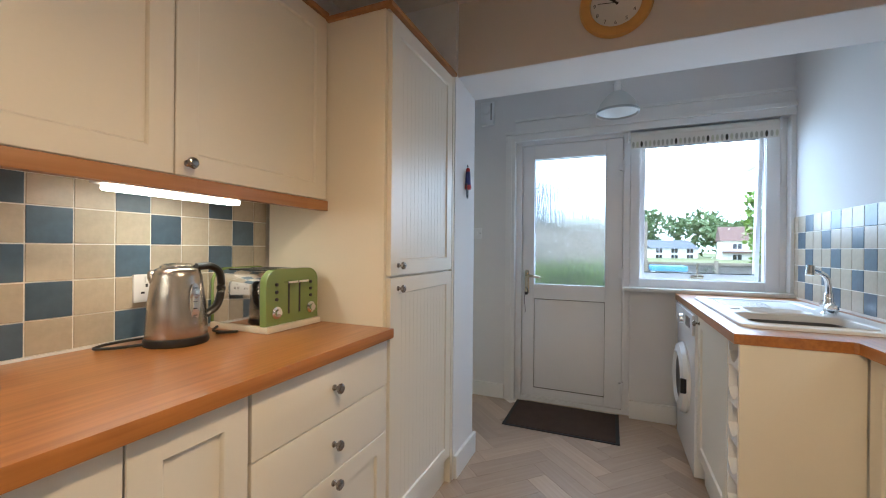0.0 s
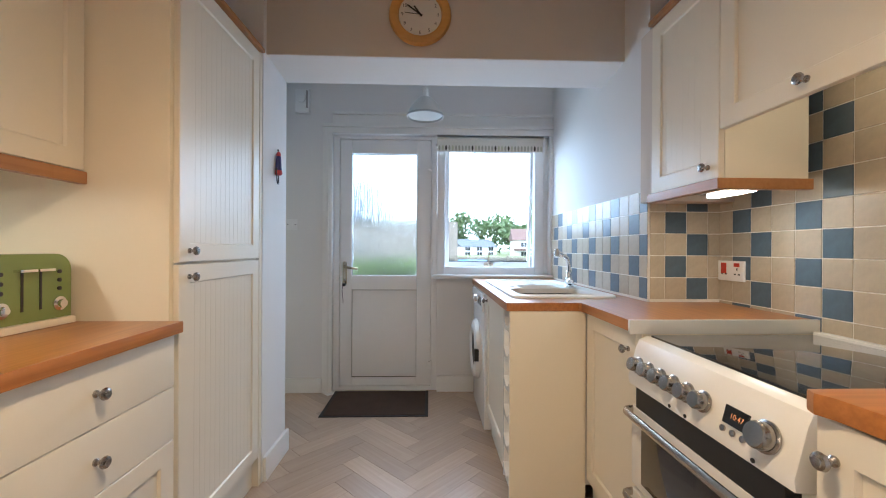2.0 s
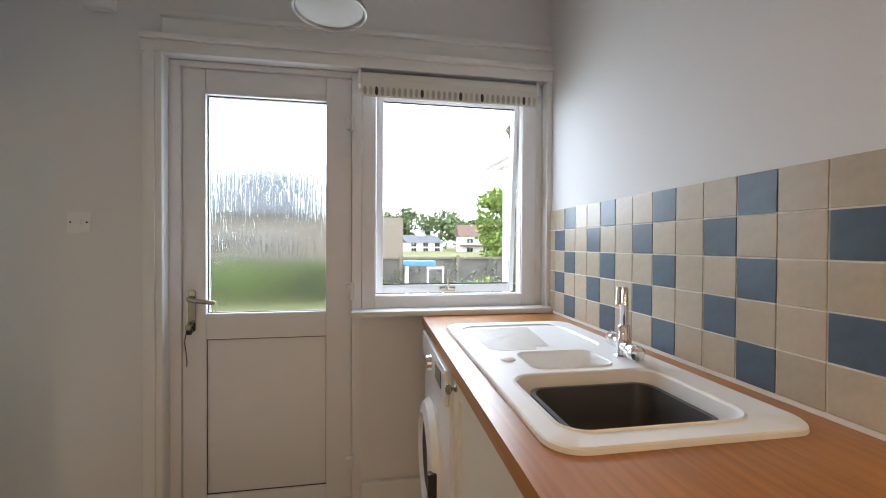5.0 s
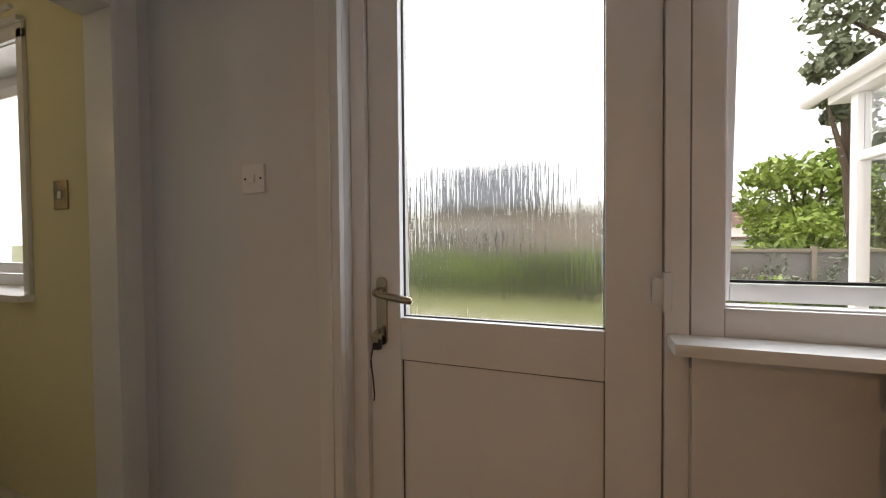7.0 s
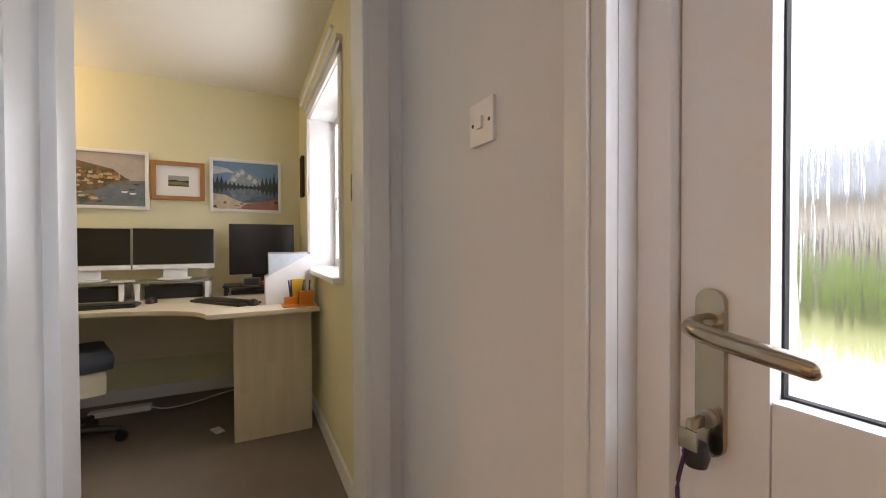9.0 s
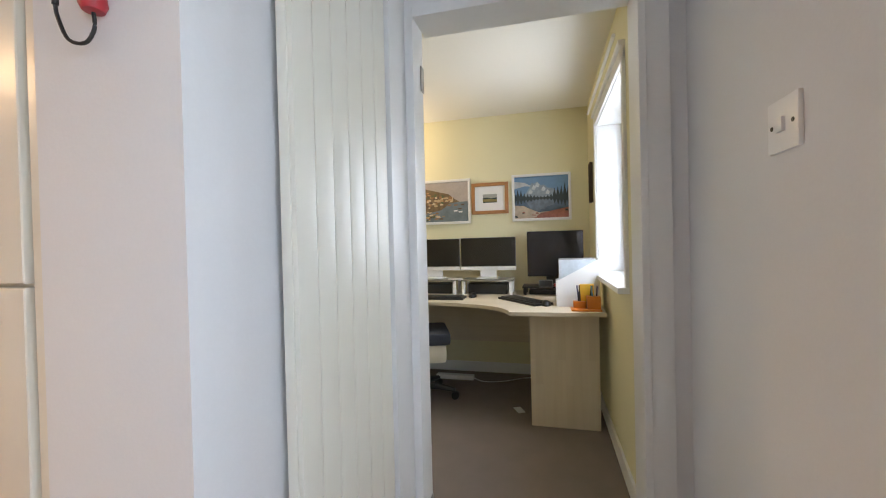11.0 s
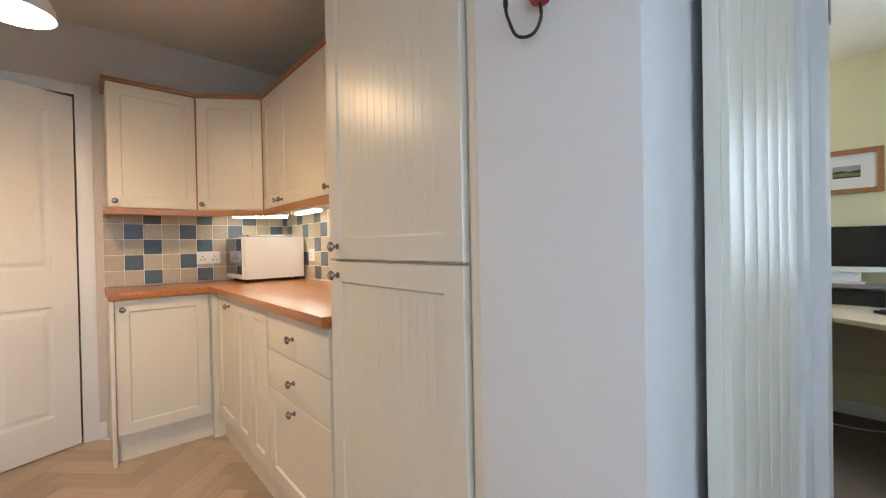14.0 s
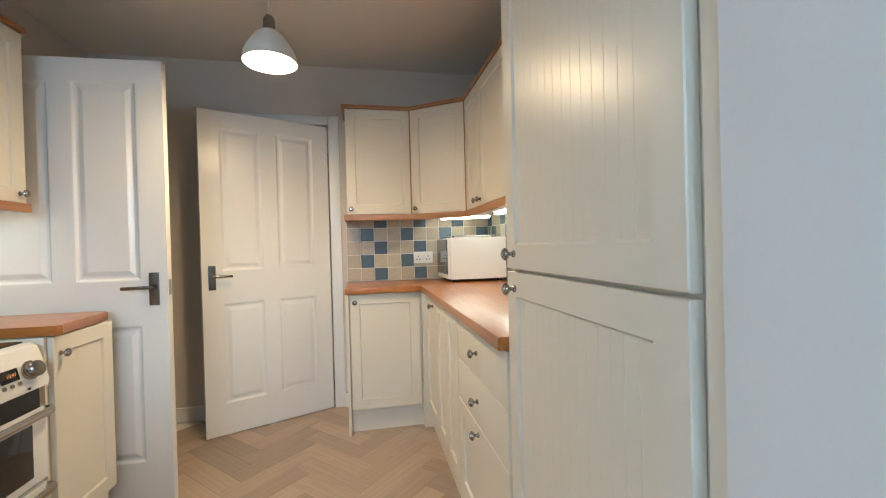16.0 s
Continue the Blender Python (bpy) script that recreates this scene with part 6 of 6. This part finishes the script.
rc = thing("red_stapler", pose(-3.42, 2.98, 0.797), "red stapler among small desk things", "stapler")
part("body", boxes((-0.02, 0.02, -0.06, 0.06, 0, 0.028), bevel=0.006), M_RED, rc)
part("base", boxes((-0.022, 0.022, -0.065, 0.065, 0, 0.006), bevel=0.002), M_BLACK, rc)

M_PAPER = node_mat("magazine_paper", (0.55, 0.60, 0.66), 0.5, var=0.2, scale=9)
mf = thing("magazine_file", pose(-2.97, 3.045, 0.73, 0, 0, -90), "white magazine file full of papers", "magazine file")
o = [(-0.14, 0.0), (0.12, 0.0), (0.12, 0.16), (-0.14, 0.30)]
for y in (-0.075, 0.072):
    part("side", moved(extrude_outline([(x, z) for x, z in o], 0, 0.003), pose(0, y + 0.003, 0, 90, 0, 0)), M_UPVC, mf, smooth=False)
part("back", boxes((-0.14, -0.137, -0.072, 0.072, 0.003, 0.30)), M_UPVC, mf, smooth=False)
part("front", boxes((0.117, 0.12, -0.072, 0.072, 0.003, 0.16)), M_UPVC, mf, smooth=False)
part("bottom", boxes((-0.137, 0.117, -0.072, 0.072, 0, 0.003)), M_UPVC, mf, smooth=False)
for k, (y, h) in enumerate(((-0.05, 0.30), (-0.03, 0.29), (0.0, 0.305), (0.03, 0.285), (0.05, 0.295))):
    part("magazine", boxes((-0.12, 0.10, y - 0.005, y + 0.005, 0.004, h), bevel=0.001), (M_PAPER, M_UPVC, M_GREYM, M_PAPER, M_PAPER)[k], mf)
pot = thing("pen_pot", pose(-2.775, 3.09, 0.73), "orange desk tidy with pens and a yellow box", "desk tidy")
M_ORANGE = node_mat("orange_plastic", (0.62, 0.20, 0.02), 0.35, var=0.06)
part("tray", boxes((-0.06, 0.06, -0.085, 0.085, 0, 0.01), bevel=0.003), M_ORANGE, pot)
part("cup", boxes((-0.05, 0.0, -0.07, 0.0, 0.01, 0.05), bevel=0.004), M_ORANGE, pot)
part("tall_cup", boxes((-0.03, 0.04, 0.005, 0.08, 0.01, 0.085), bevel=0.004), M_ORANGE, pot)
part("box", boxes((-0.055, -0.03, -0.03, 0.05, 0.01, 0.15), bevel=0.003), node_mat("yellow_card", (0.70, 0.42, 0.03), 0.5, var=0.1), pot, "yellow card box")
random.seed(9)
for k in range(7):
    x, y = (random.uniform(-0.04, -0.01), random.uniform(-0.06, -0.01)) if k < 3 else (random.uniform(-0.02, 0.03), random.uniform(0.015, 0.07))
    part("pen", tube([(x, y, 0.03), (x + random.uniform(-0.015, 0.015), y + random.uniform(-0.015, 0.015), 0.145)], 0.0042, 8), (M_BLACK, M_NAVY, M_BLACK, M_BLUE)[k % 4], pot)


def picture(name, m, w, h, fw, frame_mat, label, bands, mount=0.0):
    """A framed picture, facing local -y. bands: outlines (0..1 in width and height) with materials, one above another."""
    p = thing(name, m, label, "picture", "study pictures")
    part("frame", boxes((-w / 2, -w / 2 + fw, -0.022, 0, -h / 2, h / 2), (w / 2 - fw, w / 2, -0.022, 0, -h / 2, h / 2), (-w / 2 + fw, w / 2 - fw, -0.022, 0, h / 2 - fw, h / 2), (-w / 2 + fw, w / 2 - fw, -0.022, 0, -h / 2, -h / 2 + fw), bevel=0.003), frame_mat, p)
    part("mount", boxes((-w / 2 + fw, w / 2 - fw, -0.006, -0.001, -h / 2 + fw, h / 2 - fw)), M_UPVC, p, smooth=False)
    iw, ih = w - 2 * fw - 2 * mount, h - 2 * fw - 2 * mount
    art = None
    for k, (outline, mat) in enumerate(bands):
        o = [(-iw / 2 + iw * u, -ih / 2 + ih * v) for u, v in outline]
        bm = moved(extrude_outline(o, 0.0, 0.00008), pose(0, -0.0062 - 0.0001 * k, 0, 90, 0, 0))
        if art is None:
            art = part("artwork", bm, mat, p, smooth=False)
        else:
            part("painted_shape", bm, mat, art, smooth=False)
    return p


def pm(n, c, var=0.3, sc=12):
    return node_mat("paint_" + n, c, 0.6, var=var, scale=sc, fine=70, bump=0.1)


SKYB, ROCK, FOREST, LAKE, HEATH, SAND = pm("sky", (0.16, 0.28, 0.46), 0.15, 6), pm("snow_rock", (0.27, 0.33, 0.40), 0.4, 18), pm("forest", (0.03, 0.045, 0.05), 0.4, 20), pm("lake", (0.09, 0.13, 0.19), 0.35, 9), pm("heather", (0.30, 0.12, 0.09), 0.4, 20), pm("straw", (0.52, 0.43, 0.33), 0.3, 14)
FULL = [(0, 0), (1, 0), (1, 1), (0, 1)]
random.seed(12)
PEAK = [(0.15, 0.5), (0.9, 0.5), (0.72, 0.70), (0.62, 0.72), (0.55, 0.80), (0.5, 0.78), (0.43, 0.88), (0.38, 0.83), (0.33, 0.85), (0.25, 0.66)]
lake_art = [(FULL, SKYB), ([(0, 0.72), (0.2, 0.78), (0.34, 0.76), (0.2, 0.86), (0, 0.9)], pm("cloud", (0.50, 0.52, 0.55))), (PEAK, ROCK)]
lake_art += [([(u, v), (u + 0.05, v - 0.06), (u + 0.02, v - 0.12), (u - 0.04, v - 0.1)], pm("snow_%d" % k, (0.55, 0.60, 0.66))) for k, (u, v) in enumerate(((0.43, 0.86), (0.36, 0.8), (0.54, 0.76), (0.3, 0.7), (0.62, 0.68)))]
lake_art += [([(0, 0.1), (1, 0.1), (1, 0.5), (0, 0.5)], LAKE), ([(u, 1.0 - v * 1.0) if v > 0.5 else (u, 0.5) for u, v in PEAK[::-1]], pm("reflection", (0.15, 0.19, 0.25), 0.4, 20))]
for k in range(17):
    u, h = k / 16, 0.05 + 0.2 * abs(math.cos(k * 0.19)) ** 2 * random.uniform(0.6, 1.1) + (0.12 if k > 11 else 0)
    lake_art += [([(u - 0.045, 0.47), (u + 0.045, 0.47), (u + 0.012, 0.47 + h * 0.6), (u, 0.48 + h)], FOREST), ([(u - 0.04, 0.47), (u, 0.46 - h * 0.6), (u + 0.04, 0.47)], FOREST)]
lake_art += [([(0, 0.0), (1, 0.0), (1, 0.2), (0.7, 0.16), (0.45, 0.14), (0.3, 0.22), (0.18, 0.3), (0, 0.32)], SAND), ([(0.35, 0), (1, 0), (1, 0.24), (0.75, 0.18), (0.5, 0.12)], HEATH)]
for k in range(14):
    u, v, s = random.uniform(0.0, 1), random.uniform(0.02, 0.16), random.uniform(0.02, 0.05)
    lake_art.append(([(u - s, v), (u + s, v - 0.01), (u + s * 0.4, v + s), (u - s * 0.6, v + s * 0.8)], (HEATH, SAND, FOREST, HEATH)[k % 4]))
lake_art = [([(min(1, max(0, u)), min(1, max(0, v))) for u, v in o], m) for o, m in lake_art]
picture("mountain_picture", pose(-3.778, 2.835, 1.527, 0, 0, 90), 0.49, 0.40, 0.022, M_TRIM, "white-framed painting of a mountain lake", lake_art)
picture("small_picture", pose(-3.778, 2.397, 1.538, 0, 0, 90), 0.325, 0.275, 0.03, M_OAK, "oak-framed small landscape in a white mount", [(FULL, pm("dusk_sky", (0.35, 0.36, 0.36), 0.3, 8)), ([(0, 0), (1, 0), (1, 0.6), (0.6, 0.52), (0.3, 0.62), (0, 0.55)], FOREST), ([(0, 0.15), (1, 0.1), (1, 0.35), (0.5, 0.45), (0, 0.4)], pm("moor", (0.22, 0.18, 0.06), 0.4, 20))], 0.07)
TOWN = [pm("town_%d" % k, c, 0.25, 20) for k, c in enumerate(((0.50, 0.38, 0.22), (0.28, 0.15, 0.06), (0.12, 0.08, 0.05), (0.58, 0.48, 0.33), (0.10, 0.11, 0.05), (0.42, 0.26, 0.12)))]
harbour_art = [(FULL, pm("hazy_sky", (0.42, 0.37, 0.34), 0.2, 5)), ([(0, 0), (1, 0), (1, 0.5), (0.6, 0.48), (0, 0.5)], pm("sea", (0.15, 0.19, 0.22), 0.3, 10)), ([(0, 0.2), (0.45, 0.3), (0.62, 0.46), (0.82, 0.5), (0.74, 0.56), (0.6, 0.70), (0.35, 0.78), (0.1, 0.86), (0, 0.84)], pm("village", (0.16, 0.11, 0.055), 0.5, 26))]
for k in range(70):
    u = random.uniform(0, 0.68)
    v = random.uniform(0.28 + 0.3 * u, 0.80 - 0.36 * u)
    w, h = random.uniform(0.015, 0.04), random.uniform(0.02, 0.06)
    harbour_art.append(([(max(0, u - w), v), (u + w, v), (u + w, v + h), (max(0, u - w * 0.3), v + h * 1.4), (max(0, u - w), v + h)], TOWN[k % 6]))
for k in range(36):
    u = random.uniform(0, 0.5)
    v = random.uniform(0.02, 0.24)
    w = random.uniform(0.02, 0.05)
    harbour_art.append(([(max(0, u - w), v), (u + w, v + 0.005), (u + w * 0.6, v + w), (max(0, u - w * 0.5), v + w * 0.8)], TOWN[(k * 5 + 1) % 6]))
for k in range(6):
    u, v = random.uniform(0.55, 0.92), random.uniform(0.15, 0.42)
    harbour_art.append(([(u - 0.04, v + 0.03), (u - 0.025, v), (u + 0.03, v), (u + 0.05, v + 0.035)], (TOWN[2], M_UPVC, TOWN[1])[k % 3]))
picture("harbour_picture", pose(-3.778, 1.975, 1.525, 0, 0, 90), 0.50, 0.40, 0.022, M_TRIM, "white-framed painting of a harbour village", [(o, m) for o, m in harbour_art])
picture("narrow_picture", pose(-3.50, 3.218, 1.585, 0, 0, 0), 0.10, 0.30, 0.012, M_GAP, "narrow dark-framed picture beside the window", [(FULL, pm("sepia", (0.32, 0.2, 0.12), 0.3, 12))])

chair = thing("office_chair", pose(-3.10, 1.93, 0.0, 0, 0, 20), "grey and black office chair on castors at the desk", "office chair")
part("seat", boxes((-0.22, 0.22, -0.22, 0.22, 0.43, 0.52), bevel=0.035), node_mat("grey_black_fabric", (0.05, 0.055, 0.07), 0.9, var=0.3, fine=300, bump=0.4), chair)
part("backrest", boxes((-0.20, 0.20, -0.27, -0.22, 0.58, 0.70), bevel=0.02), bpy.data.materials["grey_black_fabric"], chair)
part("back_bracket", boxes((-0.03, 0.03, -0.25, -0.23, 0.40, 0.60), bevel=0.004), M_BLACK, chair)
part("seat_shell", boxes((-0.19, 0.19, -0.19, 0.19, 0.30, 0.43), bevel=0.03), M_CREAM_SIDE, chair, "pale plastic seat shell")
part("column", lathe([(0, 0.08), (0.028, 0.08), (0.028, 0.2), (0.02, 0.2), (0.02, 0.32), (0, 0.32)], 16), M_GREYM, chair)
for k in range(5):
    a = 2 * math.pi * k / 5
    part("base_arm", tube([(0, 0, 0.10), (0.15 * math.cos(a), 0.15 * math.sin(a), 0.09), (0.27 * math.cos(a), 0.27 * math.sin(a), 0.07)], [0.03, 0.024, 0.016], 8), M_BLACK, chair)
    part("castor", moved(lathe([(0, -0.022), (0.026, -0.022), (0.030, -0.012), (0.030, 0.012), (0.026, 0.022), (0, 0.022)], 16), pose(0.27 * math.cos(a), 0.27 * math.sin(a), 0.031, 90, 0, math.degrees(a))), M_BLACK, chair)
tag = thing("white_card", pose(-3.0, 2.668, 0.003, 0, 0, 25), "small white card lying on the carpet", "card")
part("card", boxes((-0.045, 0.045, -0.025, 0.025, 0, 0.004), bevel=0.001), M_UPVC, tag)
lead = thing("extension_lead", pose(-3.55, 2.1, 0.003), "white extension lead on the floor under the desk", "extension lead")
part("block", boxes((-0.03, 0.03, -0.16, 0.16, 0.0, 0.035), bevel=0.005), M_WHITEP, lead)
part("cable", tube(arc([(0, 0.16, 0.012), (0.05, 0.25, 0.006), (0.02, 0.4, 0.006), (-0.08, 0.55, 0.006), (-0.15, 0.7, 0.006)], 5), 0.004, 8), M_WHITEP, lead)

# ---- tiles ----
TS = 0.0978
bm = boxes((-TS / 2 + 0.0017, TS / 2 - 0.0017, -0.0065, 0.0, -TS / 2 + 0.0017, TS / 2 - 0.0017), bevel=0.0016)
TILE_C = mesh_of("tile", bm, M_TILE_C)
bm = boxes((-TS / 2 + 0.0017, TS / 2 - 0.0017, -0.0065, 0.0, -TS / 2 + 0.0017, TS / 2 - 0.0017), bevel=0.0016)
TILE_B = mesh_of("tile", bm, M_TILE_B)


def tiling(name, origin, turn, length, z_lo, z_hi, even, odd, u0=0.0, top=1.394):
    """Square tiles on a wall; local x runs along the wall from origin, tiles look towards local -y. Rows are counted down from top."""
    m = pose(*origin, 0, 0, turn)
    th = thing(name, m, "glazed cream and slate-blue wall tiles with pale grout", "wall tiles", kind="structure")
    part("grout", boxes((0, length, -0.0052, -0.0005, z_lo, z_hi)), M_GROUT, th, smooth=False)
    rows = range(int(math.floor((top - z_hi) / TS)), int(math.ceil((top - z_lo) / TS)))
    for r in rows:
        a, b = max(top - (r + 1) * TS, z_lo), min(top - r * TS, z_hi)
        if b - a < 0.012:
            continue
        c = int(math.floor(-u0 / TS))
        while u0 + c * TS < length:
            ua, ub = max(0, u0 + c * TS), min(length, u0 + (c + 1) * TS)
            if ub - ua > 0.012:
                blue = (c % 3 == even) if r % 2 == 0 else (c % 3 == odd)
                mt = pose((ua + ub) / 2, -0.0008, (a + b) / 2) @ Matrix.Diagonal(((ub - ua) / TS, 1, (b - a) / TS, 1))
                share("tile", TILE_B if blue else TILE_C, th, mt)
            c += 1
    return th


tiling("wall_tiles_west", (-1.3595, -0.605, 0), 90, 1.976, 0.912, 1.375, 2, 0, 1.228 - 12 * TS, 1.392)
tiling("wall_tiles_south", (-0.262, SY + 0.0005, 0), 180, 1.09, 0.912, 1.375, 2, 1, 0.0)
tiling("wall_tiles_nib", (1.031, 1.8295, 0), 0, 0.32, 0.906, 1.406, 2, 1, -0.03, 1.406)
tiling("wall_tiles_east", (1.3545, 1.822, 0), -90, 1.45, 0.80, 1.80, 1, 0, 0.075, 1.406)
tiling("wall_tiles_utility", (1.0295, 3.245, 0), -90, 1.415, 0.906, 1.405, 2, 1, -0.0236, 1.405)

# ---- plank floor ----
PL_W, PL_L = 0.115, 0.46
M_PLANK = vary_by_piece(wood_mat("grey_oak_vinyl", (0.29, 0.21, 0.15), (0.49, 0.385, 0.29), "x", 0.30, 1.6, 0.0, stave=0.2, relief=0.03), 0.2)
floor = thing("floor", pose(0, 0, 0), "grey-brown oak vinyl planks laid in herringbone", "floor", kind="structure")
PLANK = mesh_of("plank", boxes((-PL_L / 2 + 0.0006, PL_L / 2 - 0.0006, -PL_W / 2 + 0.0006, PL_W / 2 - 0.0006, -0.004, 0.0), bevel=0.0009), M_PLANK)
R45 = pose(0, 0, 0, 0, 0, 45)
planks = []
for i in range(-40, 41):
    for j in range(-20, 21):
        for kind in (0, 1):
            # a herringbone on a grid of plank widths
            if kind == 0:
                x, y, turn = i * PL_W + PL_L / 2, (i + 0.5) * PL_W, 0
            else:
                x, y, turn = (i + 0.5) * PL_W, (i + 1) * PL_W - 1.5 * PL_L, 90
            x += j * 2 * PL_L
            p = R45 @ Vector((x, y, 0))
            if -1.6 < p.x < 1.28 and -0.58 < p.y < 3.3 and (p.x > -1.28 or p.y > 2.3):
                planks.append((p.x, p.y, 45 + turn))
for x, y, a in planks:
    share("plank", PLANK, floor, pose(x, y, 0, 0, 0, a))
